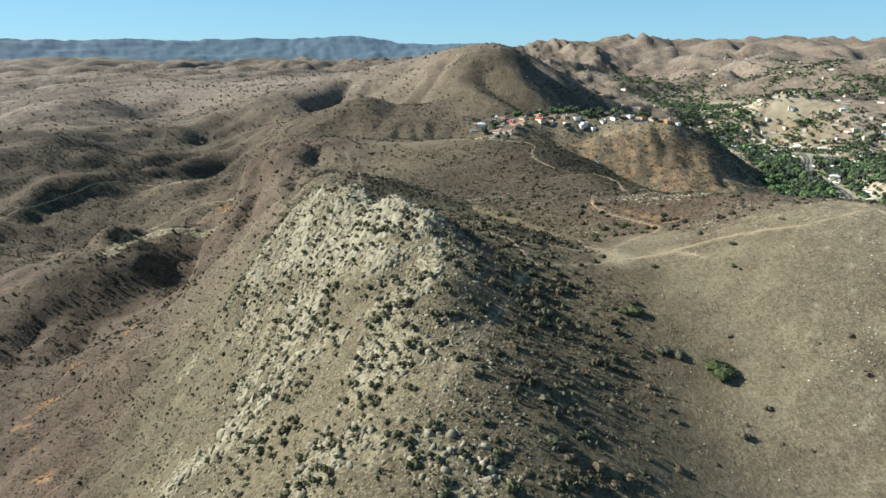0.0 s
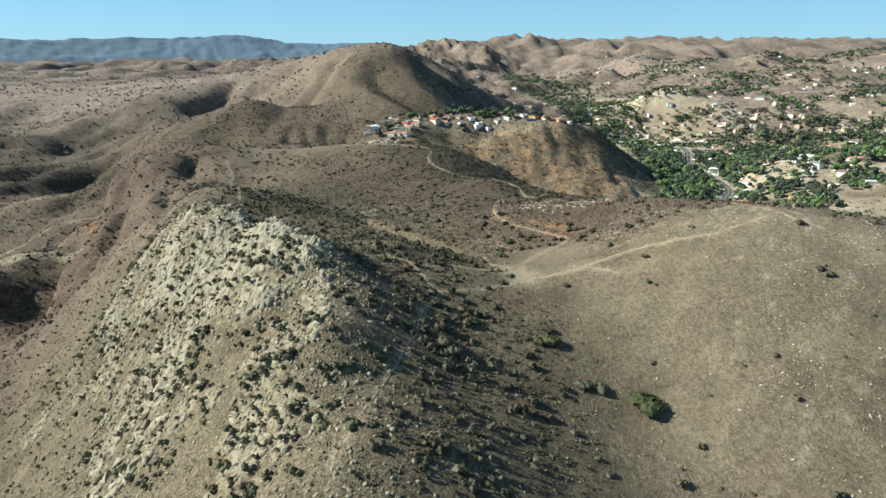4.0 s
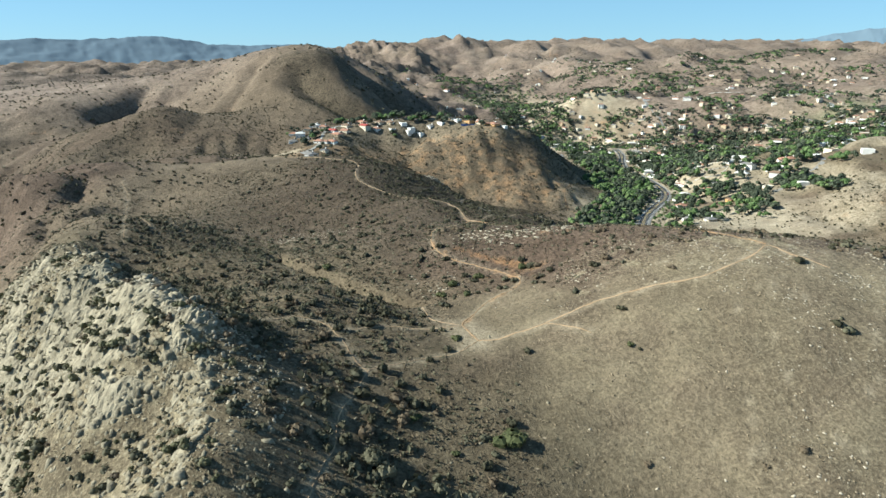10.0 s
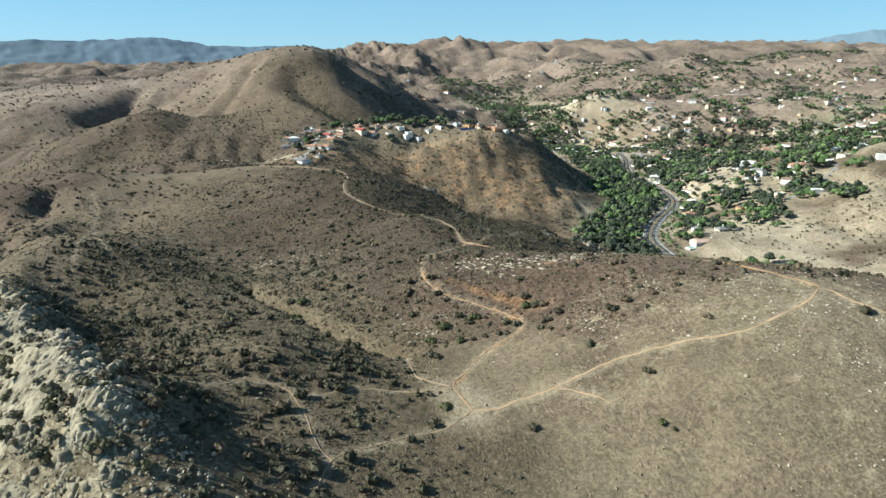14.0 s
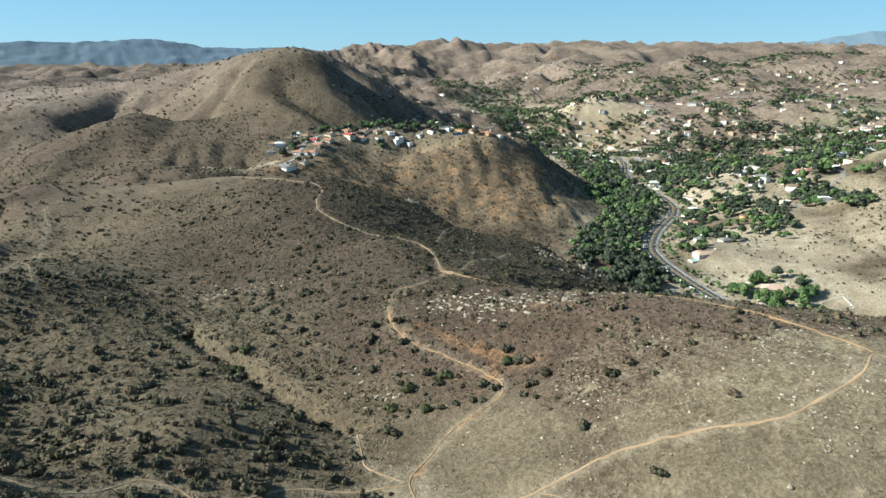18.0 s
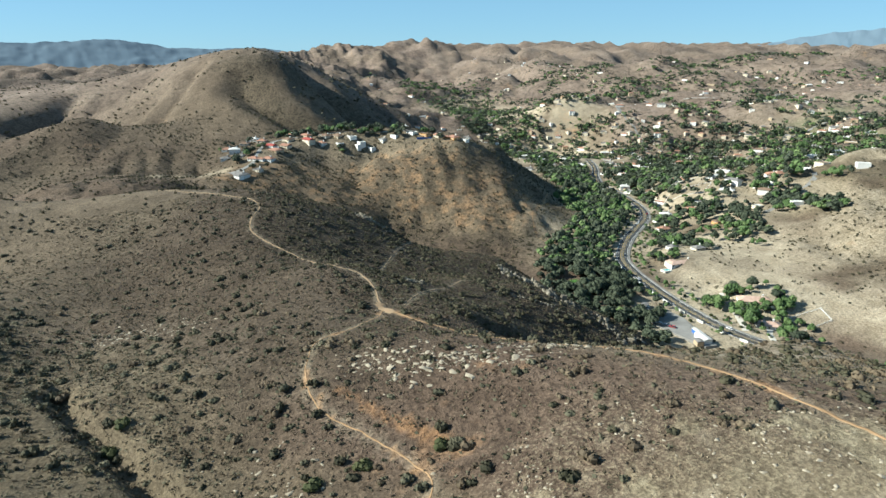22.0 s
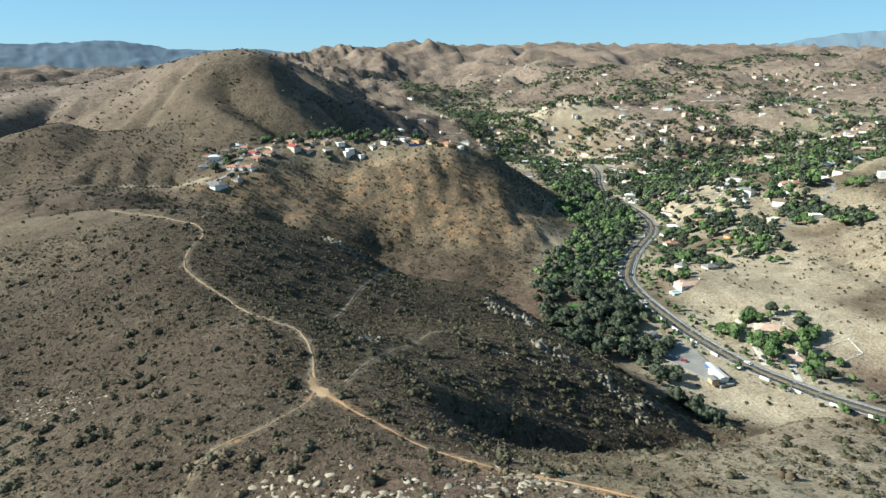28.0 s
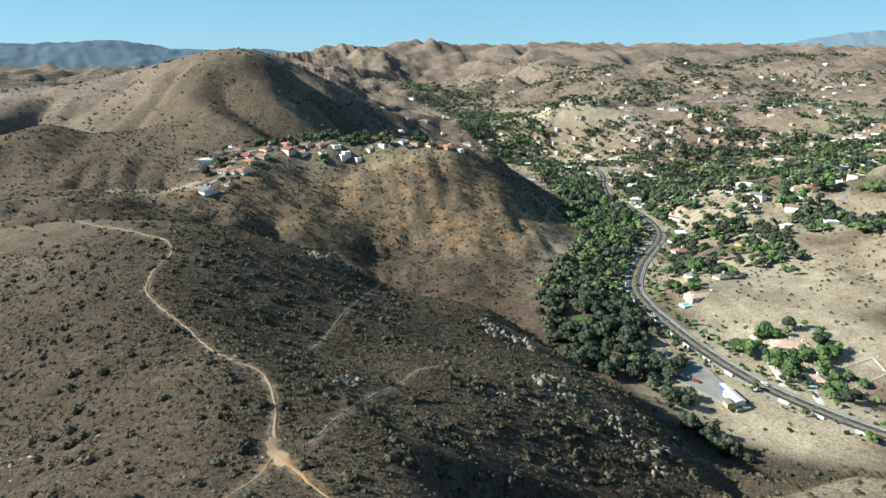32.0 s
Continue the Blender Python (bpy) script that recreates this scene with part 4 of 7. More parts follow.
def boulder(seed, flat=0.7):
    """A broken angular stone: the hull of a handful of places, with flat faces."""
    r = np.random.default_rng(900 + seed)
    d = np.array(list(itertools.product((-1, 1), repeat=3))) * (0.95, 0.62, 0.9) + r.normal(size=(8, 3)) * 0.24
    d[d[:, 2] > 0] *= r.uniform(0.35, 0.95, (1, 3)) * (1, 1, 1.3)
    bm = bmesh.new()
    for p in d * (1, 1, flat):
        bm.verts.new(p)
    done = bmesh.ops.convex_hull(bm, input=list(bm.verts))
    bmesh.ops.delete(bm, geom=[g for g in done["geom_interior"] if isinstance(g, bmesh.types.BMVert)], context="VERTS")
    bmesh.ops.triangulate(bm, faces=list(bm.faces))
    bmesh.ops.recalc_face_normals(bm, faces=list(bm.faces))
    bm.verts.index_update()
    verts, tris = np.array([v.co[:] for v in bm.verts]), np.array([[w.index for w in f.verts] for f in bm.faces])
    bm.free()
    return verts, tris


def mass(name, templates, pos, size, tall, material, label, category, kind="stuff", lean=None, sharp=True, group=""):
    """Many alike small pieces joined into one mesh, each turned and sized on its own."""
    pos, n = np.asarray(pos, float), len(pos)
    which = rng.integers(0, len(templates), n)
    turn = rng.uniform(0, 2 * math.pi, n)
    tint = rng.uniform(0, 1, n)
    all_v, all_f, all_t, base = [], [], [], 0
    for k, (tv, tf) in enumerate(templates):
        s = np.where(which == k)[0]
        if not len(s):
            continue
        c, d = np.cos(turn[s])[:, None], np.sin(turn[s])[:, None]
        x, y = tv[None, :, 0] * size[s, None], tv[None, :, 1] * size[s, None]
        v = np.stack([x * c - y * d, x * d + y * c, tv[None, :, 2] * tall[s, None] + 0 * c], -1) + pos[s, None, :]
        all_v.append(v.reshape(-1, 3))
        all_f.append((tf[None] + (base + np.arange(len(s)) * len(tv))[:, None, None]).reshape(-1, tf.shape[1]))
        all_t.append(np.repeat(tint[s], len(tv)))
        base += len(s) * len(tv)
    v, f = np.concatenate(all_v), np.concatenate(all_f)
    me = bpy.data.meshes.new(name)
    me.vertices.add(len(v))
    me.vertices.foreach_set("co", v.astype(np.float32).ravel())
    me.loops.add(f.size)
    me.loops.foreach_set("vertex_index", f.ravel().astype(np.int32))
    me.polygons.add(len(f))
    me.polygons.foreach_set("loop_start", (np.arange(len(f)) * f.shape[1]).astype(np.int32))
    me.update(calc_edges=True)
    painted(me, "tint", np.concatenate(all_t))
    me.materials.append(material)
    return tagged(new(name, me), label, category, group, kind)


def candidates(n, lo, hi, seed):
    """Places in the part of the land that the flight looks over, between two distances from its middle."""
    r = np.random.default_rng(seed)
    rad = np.sqrt(r.uniform(lo * lo, hi * hi, n))
    az = np.radians(r.uniform(-56, 57, n))
    x, y = 30 + rad * np.sin(az), 38 + rad * np.cos(az)
    return x, y


GROVES = [
    # half width, thickness, line
    (66, 0.95, [(600, 1180), (668, 1152), (700, 1105), (716, 1045), (740, 1001), (757, 955), (778, 919)]),
    (56, 0.95, [(690, 1205), (731, 1133), (800, 1100), (840, 1022), (884, 991), (900, 930)]),
    (34, 0.75, [(640, 760), (683, 775), (741, 783), (800, 790)]),
    (30, 0.85, [(550, 1023), (520, 930), (490, 856), (465, 780)]),
    (20, 0.6, [(445, 716), (471, 706), (466, 674), (468, 653), (459, 610)]),
    (18, 0.6, [(385, 656), (398, 639), (379, 590)]),
    (40, 0.6, [(577, 1351), (639, 1305), (685, 1270), (724, 1225), (751, 1192)]),
    (50, 0.6, [(881, 1753), (887, 1640), (947, 1632), (960, 1566)]),
    (42, 0.55, [(708, 1785), (620, 1398), (676, 1389)]),
    (60, 0.6, [(1090, 1686), (1116, 1592), (1138, 1505), (1161, 1453), (1165, 1407)]),
    (70, 0.55, [(1154, 1788), (1350, 1922), (1308, 1728)]),
    (60, 0.5, [(1303, 1572), (1306, 1474), (1356, 1436), (1403, 1384)]),
    (80, 0.5, [(788, 2691), (898, 2732), (876, 2361)]),
    (60, 0.6, [(949, 2364), (1025, 2271), (1160, 2309), (1174, 2169)]),
    (60, 0.5, [(876, 2052), (902, 1892), (953, 1851)]),
    (70, 0.7, [(494, 1913), (558, 1900), (502, 1525), (507, 1434)]),
    (18, 0.8, [(534, 655), (542, 640), (536, 603)]),
    (22, 0.95, [(240, 405), (245, 450), (246, 490), (244, 530), (256, 580), (290, 640)]),
    (30, 0.7, [(500, 800), (560, 880), (600, 960), (640, 1040), (660, 1120)]),
    (26, 0.6, [(560, 700), (600, 740), (640, 800), (700, 850), (780, 860)]),
    (40, 0.6, [(930, 1180), (1010, 1220), (1080, 1300), (1140, 1350)]),
    (34, 0.55, [(760, 1400), (820, 1450), (900, 1500), (960, 1520)]),
    (30, 0.5, [(640, 1650), (700, 1600), (780, 1620), (840, 1560)]),
]


def forest_band(x, y):
    """How thick the oaks stand along the creek and in the gardens."""
    creek = near_line(x, y, [(262, 415), (262, 450), (264, 486), (264, 517), (272, 567), (320, 632), (383, 737), (425, 858), (450, 970), (481, 1082), (512, 1369), (500, 1450), (550, 1700), (560, 1900), (500, 2100)])
    wide = 11 + 12 * smooth(470, 550, y) + 10 * smooth(720, 850, y) + 36 * smooth(950, 1400, y)
    a = smooth(wide + 14, wide - 8, creek + 20 * fbm(x, y, 40, 3, 101))
    rough = fbm(x, y, 45, 3, 103)
    b = 0 * x
    for reach, dense, pts in GROVES:
        b = np.maximum(b, dense * smooth(reach, reach * 0.45, near_line(x, y, pts) + 1.3 * reach * rough))
    c = 0.06 * smooth(90, 40, near_line(x, y, [(430, 640), (470, 720), (520, 800), (560, 900)]) + 110 * fbm(x, y, 45, 3, 105))
    e = 0.75 * smooth(0.05, 0.13, fbm(x, y, 120, 4, 107)) * smooth(700, 900, x + 0.2 * y) * smooth(2400, 1900, y)
    k = 0.5 * smooth(26, 8, near_line(x, y, [(20, 900), (70, 905), (130, 885), (180, 865)]) + 20 * fbm(x, y, 20, 3, 109))
    road = road_near(np.asarray(x, float).ravel(), np.asarray(y, float).ravel())[0]
    lot = near_line(x, y, [(290, 440), (288, 470), (286, 500)])
    foot = 1 - smooth(258, 250, x) * smooth(492, 470, y) * smooth(60, 110, x)
    return foot * np.maximum.reduce([a * smooth(445, 475, y), b, c, e, k]) * smooth(9, 13, road) * smooth(9, 15, lot) * smooth(9, 14, np.hypot(x - 255, y - 547))


def trail_clear(x, y):
    best = np.full(len(x), 1e9)
    for _, w, _, pts in TRAILS:
        best = np.minimum(best, near_line(x, y, pts) - w * 0.2)
    return best


def scrub_cover(x, y):
    """Share of the ground under bushes."""
    east, far = sampled(EAST, x, y), np.hypot(x - 40, y - 230)
    cover = 0.16 + 0.6 * smooth(0.03, 0.32, east) + 0.2 * smooth(0.0, 0.2, fbm(x, y, 35, 4, 111))
    cover = np.maximum(cover, 0.8 * gully_share(x, y))
    basin = smooth(42, 14, near_line(x, y, [(2, 110), (6, 150), (-4, 200), (-20, 250), (-15, 300), (0, 240)])) * smooth(-2, 6, past_crest(x, y))
    cover = np.maximum(cover, 0.26 * basin)
    dark = smooth(30, 10, near_line(x, y, [(95, 330), (92, 360), (72, 390), (60, 430), (75, 470), (110, 420), (130, 380), (150, 340)]))
    cover = np.maximum(cover, 0.22 * dark)
    flank = smooth(46, 20, near_line(x, y, [(195, 345), (215, 380), (228, 420), (215, 450), (200, 470), (228, 420), (250, 395), (268, 372), (285, 352)]))
    cover = np.maximum(cover, 0.8 * flank)
    fold = smooth(9, 3, near_line(x, y, [(109, 814), (121, 785), (142, 745), (175, 716)]) + 5 * fbm(x, y, 9, 2, 113))
    cover = np.maximum(cover, fold)
    ridge = smooth(70, 30, near_line(x, y, [(80, 250), (60, 300), (40, 360), (10, 400), (10, 450)]))
    cover = np.maximum(cover, 0.42 * ridge)
    cover = np.maximum(cover, 0.28 * smooth(60, 30, near_line(x, y, [(-45, 110), (-60, 170), (-85, 240)])))
    cover = cover * (1 - 0.95 * meadow_zone(x, y)) * (1 - 0.1 * crag_zone(x, y))
    cover = cover * (1 - 0.35 * canyon_floor(x, y)) * (1 - 0.5 * pale_grass_and_haze(x, y) * smooth(0.2, 0.0, east))
    return cover * smooth(0.3, 1.2, trail_clear(x, y)) * smooth(13, 18, road_near(x, y)[0])


def chosen(n, lo, hi, seed, share):
    x, y = candidates(n, lo, hi, seed)
    keep = np.random.default_rng(seed + 1).uniform(0, 1, n) < share(x, y)
    x, y = x[keep], y[keep]
    return np.c_[x, y, ground_z(x, y)]


NEAR = [leaf_cloud(200 + k, 38, shrub_lobes(k, 3), 0.16, 0.75) for k in range(6)]
ROUND = [leaf_cloud(250 + k, 420, shrub_lobes(80 + k, 7), 0.055, 0.8) for k in range(3)]
MID = [leaf_cloud(300 + k, 7, shrub_lobes(20 + k, 1), 0.41, 0.7, False) for k in range(5)]
FAR = [leaf_cloud(400 + k, 5, shrub_lobes(40 + k, 1), 0.5, 0.6, False) for k in range(4)]
TREE_NEAR = [leaf_cloud(500 + k, 150, tree_lobes(k, 6), 0.13, 0.7) for k in range(6)]
TREE_MID = [leaf_cloud(600 + k, 34, tree_lobes(30 + k, 2), 0.24, 0.6) for k in range(5)]
TREE_FAR = [leaf_cloud(700 + k, 15, tree_lobes(60 + k, 2), 0.36, 0.6, False) for k in range(4)]
BOULDERS = [boulder(k, 0.55 + 0.1 * (k % 4)) for k in range(8)]

near_pts = chosen(25000, 45, 450, 11, lambda x, y: 0.85 * scrub_cover(x, y) ** 0.8 * (0.45 + 0.85 * smooth(-0.15, 0.15, fbm(x, y, 12, 3, 115))))
near_pts[:, 2] += 0.8 * crag_zone(near_pts[:, 0], near_pts[:, 1])
low = rng.uniform(0, 1, len(near_pts))
basin_here = smooth(42, 14, near_line(near_pts[:, 0], near_pts[:, 1], [(2, 110), (6, 150), (-4, 200), (-20, 250), (-15, 300)]))
wide = (0.5 + 1.15 * low ** 1.9) * (1 + 0.4 * basin_here * rng.uniform(0, 1, len(low)))
wide *= 1 - 0.33 * smooth(6, -2, past_crest(near_pts[:, 0], near_pts[:, 1])) * smooth(300, 240, near_pts[:, 1])
hue = rng.uniform(0, 1, len(near_pts)) + 0.6 * fbm(near_pts[:, 0], near_pts[:, 1], 40, 2, 121)
hue -= 0.4 * smooth(40, 18, near_line(near_pts[:, 0], near_pts[:, 1], [(95, 330), (92, 360), (72, 390), (75, 470), (110, 420), (150, 440), (165, 400), (150, 345)]))
hue -= 0.15 * smooth(250, 320, near_pts[:, 1])
order = np.argsort(np.hypot(near_pts[:, 0] - 40, near_pts[:, 1] - 190) - 60 * wide)
single = np.zeros(len(near_pts), bool)
single[order[:230]] = True
KINDS = ((-9, 0.40, M_DARK, "chaparral", "dark olive chaparral bushes on the slopes"), (0.40, 0.66, M_SAGE, "sagebrush", "grey-green sage bushes on the slopes"), (0.66, 9, M_DRY, "dry_brush", "dry brown leafless brush on the slopes"))
SPARE = [leaf_cloud(220 + k, 22, shrub_lobes(10 + k, 2), 0.2, 0.75) for k in range(6)]
away = near_line(near_pts[:, 0], near_pts[:, 1], [(0, 60), (15, 87), (45, 141), (90, 230)]) > 150
for lo_h, hi_h, mat, nm, lab in KINDS:
    for cheap, tpl in ((False, NEAR), (True, SPARE)):
        s = (hue >= lo_h) & (hue < hi_h) & ~single & (away == cheap)
        mass(nm, tpl, near_pts[s] - (0, 0, 0.12), wide[s] * 1.3, wide[s] * rng.uniform(0.65, 1.05, s.sum()) * (1 - 0.3 * basin_here[s]), mat, lab, "bushes")


def plain_mesh(name, verts, faces, material, tint=None):
    me = bpy.data.meshes.new(name)
    me.from_pydata(verts.tolist(), [], faces.tolist())
    me.materials.append(material)
    if tint is not None:
        painted(me, "tint", np.full(len(verts), tint))
    return me


def stems(seed, n=5, tall=0.75, lean=0.5, thick=0.045):
    """Bare stems that fan out from one root, each a tapered three-sided bar."""
    r = np.random.default_rng(seed)
    v, f = [], []
    for k in range(n):
        a = 2 * math.pi * k / n + r.uniform(-0.4, 0.4)
        tip = np.array([lean * math.cos(a), lean * math.sin(a), tall * r.uniform(0.8, 1.1)])
        b = len(v)
        for base, q in ((np.array([0.05 * math.cos(a), 0.05 * math.sin(a), -0.1]), thick), (tip, thick * 0.4)):
            v += [base + q * np.array([math.cos(2.1 * j), math.sin(2.1 * j), 0]) for j in range(3)]
        f += [(b + j, b + (j + 1) % 3, b + 3 + (j + 1) % 3, b + 3 + j) for j in range(3)]
    return np.array(v), np.array(f)


SHRUB_MESH = {mat.name: [plain_mesh("foliage", *(NEAR + ROUND)[k], mat, 0.2 + 0.07 * k) for k in range(9)] for mat in (M_DARK, M_SAGE, M_DRY, M_GREEN)}
STEM_MESH = [plain_mesh("stem", *stems(k), M_BARK) for k in range(4)]


def shrub(x, y, wide, tall, mat, label, group="bushes on the slopes", full=False):
    k = rng.integers(6, 9) if full else rng.integers(0, 6)
    root = tagged(new("shrub"), label, "bush", group)
    root.matrix_world = Matrix.Translation((x, y, float(ground_z(x, y)) - 0.1)) @ Matrix.Rotation(rng.uniform(0, 6.28), 4, "Z") @ Matrix.Diagonal((wide, wide, tall, 1))
    for nm, me in (("foliage", SHRUB_MESH[mat.name][k]), ("stem", STEM_MESH[k % 4])):
        new(nm, me).parent = root
    return root


LABELS = {M_DARK.name: "dark olive chaparral bush on dry ground", M_SAGE.name: "grey-green sage bush on the dry slope", M_DRY.name: "dry brown bush with bare twigs"}
for k in np.where(single)[0]:
    mat = next(m for lo_h, hi_h, m, _, _ in KINDS if lo_h <= hue[k] < hi_h)
    shrub(near_pts[k, 0], near_pts[k, 1], wide[k] * 1.15, wide[k] * rng.uniform(0.85, 1.2), mat, LABELS[mat.name])
# the green bushes that stand alone in the meadow and by the paths
for x, y, wide_m, tall_m, mat, label in (
    (60.3, 141.2, 5.0, 2.5, M_GREEN, "large round green bush alone in the dry meadow"), (43, 160.5, 3.4, 2.2, M_GREEN, "round green bush in the dry meadow"), (48, 147, 2.6, 1.9, M_SAGE, "yellowish green bush in the dry meadow"), (51.8, 146, 2.3, 1.7, M_SAGE, "yellowish green bush in the dry meadow"),
    (17, 156.5, 2.6, 3.0, M_SAGE, "grey-green small tree casting a long shadow"), (18.5, 154.5, 2.2, 2.4, M_SAGE, "grey-green small tree casting a long shadow"), (75.2, 178.3, 1.0, 0.9, M_GREEN, "small dark green bush alone on the grass slope"), (32, 159, 1.0, 0.8, M_GREEN, "small dark green bush in dry grass"),
    (66, 152, 0.9, 0.7, M_DRY, "small dry brown bush in the meadow"), (50, 238, 2.0, 1.7, M_GREEN, "dark green bush beside the path"), (58, 239, 1.9, 1.7, M_GREEN, "dark green bush beside the path"), (71.8, 238.3, 1.9, 1.6, M_GREEN, "dark green bush at the end of the orange cut"), (74.6, 237.5, 1.5, 1.2, M_SAGE, "olive bush at the end of the orange cut"),
    (24, 197, 1.3, 1.0, M_SAGE, "olive bush beside the path fork"), (41.5, 197.5, 1.5, 1.1, M_GREEN, "green bush beside the sandy crossing"), (45, 233, 1.8, 1.5, M_GREEN, "dark green bush on the stony slope"), (52, 229, 1.6, 1.4, M_GREEN, "dark green bush on the stony slope"), (12, 267, 2.2, 1.9, M_GREEN, "dark green bush on the basin slope"),
    (14, 272, 1.9, 1.7, M_GREEN, "dark green bush on the basin slope"), (38, 162, 1.2, 1.0, M_SAGE, "olive bush in dry grass"), (39, 158, 1.1, 0.9, M_SAGE, "olive bush in dry grass"), (26, 168, 1.4, 1.1, M_GREEN, "green bush in dry grass"), (108, 215, 1.1, 0.9, M_DRY, "grey leafless bush on the stony dome"), (97, 199, 1.2, 0.9, M_DRY, "grey leafless bush on the stony dome"),
):
    shrub(x, y, wide_m, tall_m, mat, label, "bushes in the meadow", True)
mid_pts = chosen(42000, 450, 1000, 13, lambda x, y: scrub_cover(x, y) * (1 - 0.7 * forest_band(x, y)))
r13 = np.random.default_rng(14)
bx, by = r13.uniform(-350, -150, 2600), r13.uniform(350, 600, 2600)
take = r13.uniform(0, 1, 2600) < 0.6 * smooth(-0.15, 0.1, fbm(bx, by, 20, 3, 119))
mid_pts = np.vstack([mid_pts, np.c_[bx[take], by[take], ground_z(bx[take], by[take])]])
bx, by = r13.uniform(-60, 420, 7000), r13.uniform(560, 960, 7000)
take = r13.uniform(0, 1, 7000) < 0.75 * scrub_cover(bx, by) * (1 - 0.8 * forest_band(bx, by))
mid_pts = np.vstack([mid_pts, np.c_[bx[take], by[take], ground_z(bx[take], by[take])]])
w = rng.uniform(0.9, 2.2, len(mid_pts))
mass("hillside_brush", MID, mid_pts - (0, 0, 0.2), w, w * rng.uniform(0.7, 1.1, len(w)), M_DARK, "scattered dark bushes on dry hills", "bushes")
far_pts = chosen(70000, 1000, 3000, 17, lambda x, y: 0.6 * scrub_cover(x, y))
w = rng.uniform(1.8, 4.8, len(far_pts))
mass("distant_brush", FAR, far_pts - (0, 0, 0.4), w, w * rng.uniform(0.5, 0.9, len(w)), M_DARK, "dark bushes on distant hills", "bushes")

tufts = chosen(135000, 45, 440, 19, lambda x, y: (0.25 + 0.3 * smooth(80, 40, near_line(x, y, [(80, 255), (60, 300), (40, 360), (10, 400), (10, 450)])) + 0.6 * smooth(-0.1, 0.2, fbm(x, y, 18, 3, 131))) * (1 - 0.45 * meadow_zone(x, y)) * smooth(0.1, 0.8, trail_clear(x, y)))
w = rng.uniform(0.2, 0.75, len(tufts))
TUFT = [leaf_cloud(800 + k, 3, [(0, 0, 0.3, 0.7, 0.6)], 0.52, 0.8, core=False) for k in range(4)]
shady = rng.uniform(0, 1, len(tufts)) < 0.35 + 0.4 * smooth(40, 15, near_line(tufts[:, 0], tufts[:, 1], [(95, 330), (75, 390), (65, 440), (110, 420), (140, 350)]))
grassy = meadow_zone(tufts[:, 0], tufts[:, 1]) > 0.25
pick = ~shady & ~grassy
mass("dry_grass", TUFT, tufts[pick], w[pick], w[pick] * 0.7, M_DRY, "tufts of dry brown grass and low brush", "grass")
mass("straw_grass", TUFT, tufts[grassy], w[grassy] * 0.8, w[grassy] * 0.4, M_STRAW, "short pale dry grass of the meadow", "grass")
pick = shady & ~grassy
mass("low_brush", TUFT, tufts[pick], w[pick] * 1.2, w[pick] * 0.9, M_SAGE, "low grey-olive brush between the bushes", "bushes")

# the shaded flank east of the crest is thick with waist-high chaparral
rf = np.random.default_rng(61)
fx, fy = rf.uniform(-60, 40, 9000), rf.uniform(66, 280, 9000)
past = past_crest(fx, fy)
take = rf.uniform(0, 1, 9000) < 0.3 * smooth(0, 4, past) * smooth(34, 12, past + 14 * fbm(fx, fy, 16, 3, 163)) * smooth(-0.2, 0.1, fbm(fx, fy, 9, 3, 161) + 0.05) * smooth(0.5, 1.5, trail_clear(fx, fy))
flank_pts = np.c_[fx[take], fy[take], ground_z(fx[take], fy[take]) - 0.12]
w = 0.7 + 1.5 * rf.uniform(0, 1, len(flank_pts)) ** 2
mass("flank_brush", MID, flank_pts, w, w * rf.uniform(0.7, 1.0, len(w)), M_SAGE, "dense grey-olive chaparral on the shaded flank", "bushes")

# small olive bushes dotted over the rock and the sunny side of the ridge
cx, cy = rf.uniform(-120, 12, 15000), rf.uniform(70, 300, 15000)
past = past_crest(cx, cy)
take = rf.uniform(0, 1, 15000) < 0.17 * smooth(1, -2, past) * smooth(-90, -50, past) * smooth(-0.25, 0.1, fbm(cx, cy, 11, 3, 165)) * smooth(0.5, 1.2, trail_clear(cx, cy))
dots = np.c_[cx[take], cy[take], ground_z(cx[take], cy[take]) + 0.8 * crag_zone(cx[take], cy[take]) - 0.1]
w = 0.7 + 1.2 * rf.uniform(0, 1, len(dots)) ** 1.6
olive = rf.uniform(0, 1, len(dots)) < 0.6
CREST = [leaf_cloud(330 + k, 34, shrub_lobes(90 + k, 3), 0.17, 0.75) for k in range(4)]
mass("ridge_brush", CREST, dots[olive], w[olive], w[olive] * 0.8, M_OLIVE, "small dark olive bushes dotted over the pale ridge", "bushes")
mass("ridge_sage", CREST, dots[~olive], w[~olive], w[~olive] * 0.8, M_SAGE, "small grey-green bushes dotted over the pale ridge", "bushes")

carpet_line = [(95, 330), (92, 360), (74, 390), (62, 430), (75, 470), (110, 420), (130, 380), (150, 345), (165, 400), (150, 450), (115, 470), (120, 430), (145, 400), (150, 345), (140, 312), (110, 310)]
carpet = chosen(120000, 220, 500, 27, lambda x, y: 0.7 * smooth(42, 24, near_line(x, y, carpet_line)) * smooth(0.2, 0.9, trail_clear(x, y)) * smooth(-0.3, -0.05, fbm(x, y, 22, 3, 133) + 0.1))
w = rng.uniform(0.35, 1.0, len(carpet))
CARPET = [leaf_cloud(850 + k, 8, [(0, 0, 0.35, 0.75, 0.6)], 0.37, 0.8, False) for k in range(4)]
dry = rng.uniform(0, 1, len(carpet)) < 0.62
w = w * 0.8
mass("brush_carpet", CARPET, carpet[~dry], w[~dry], w[~dry] * 0.7, M_DARK, "low dense dark chaparral covering the ridge side", "bushes")
mass("dry_brush_carpet", CARPET, carpet[dry], w[dry], w[dry] * 0.7, M_TWIG, "low dense brown brush covering the ridge side", "bushes")

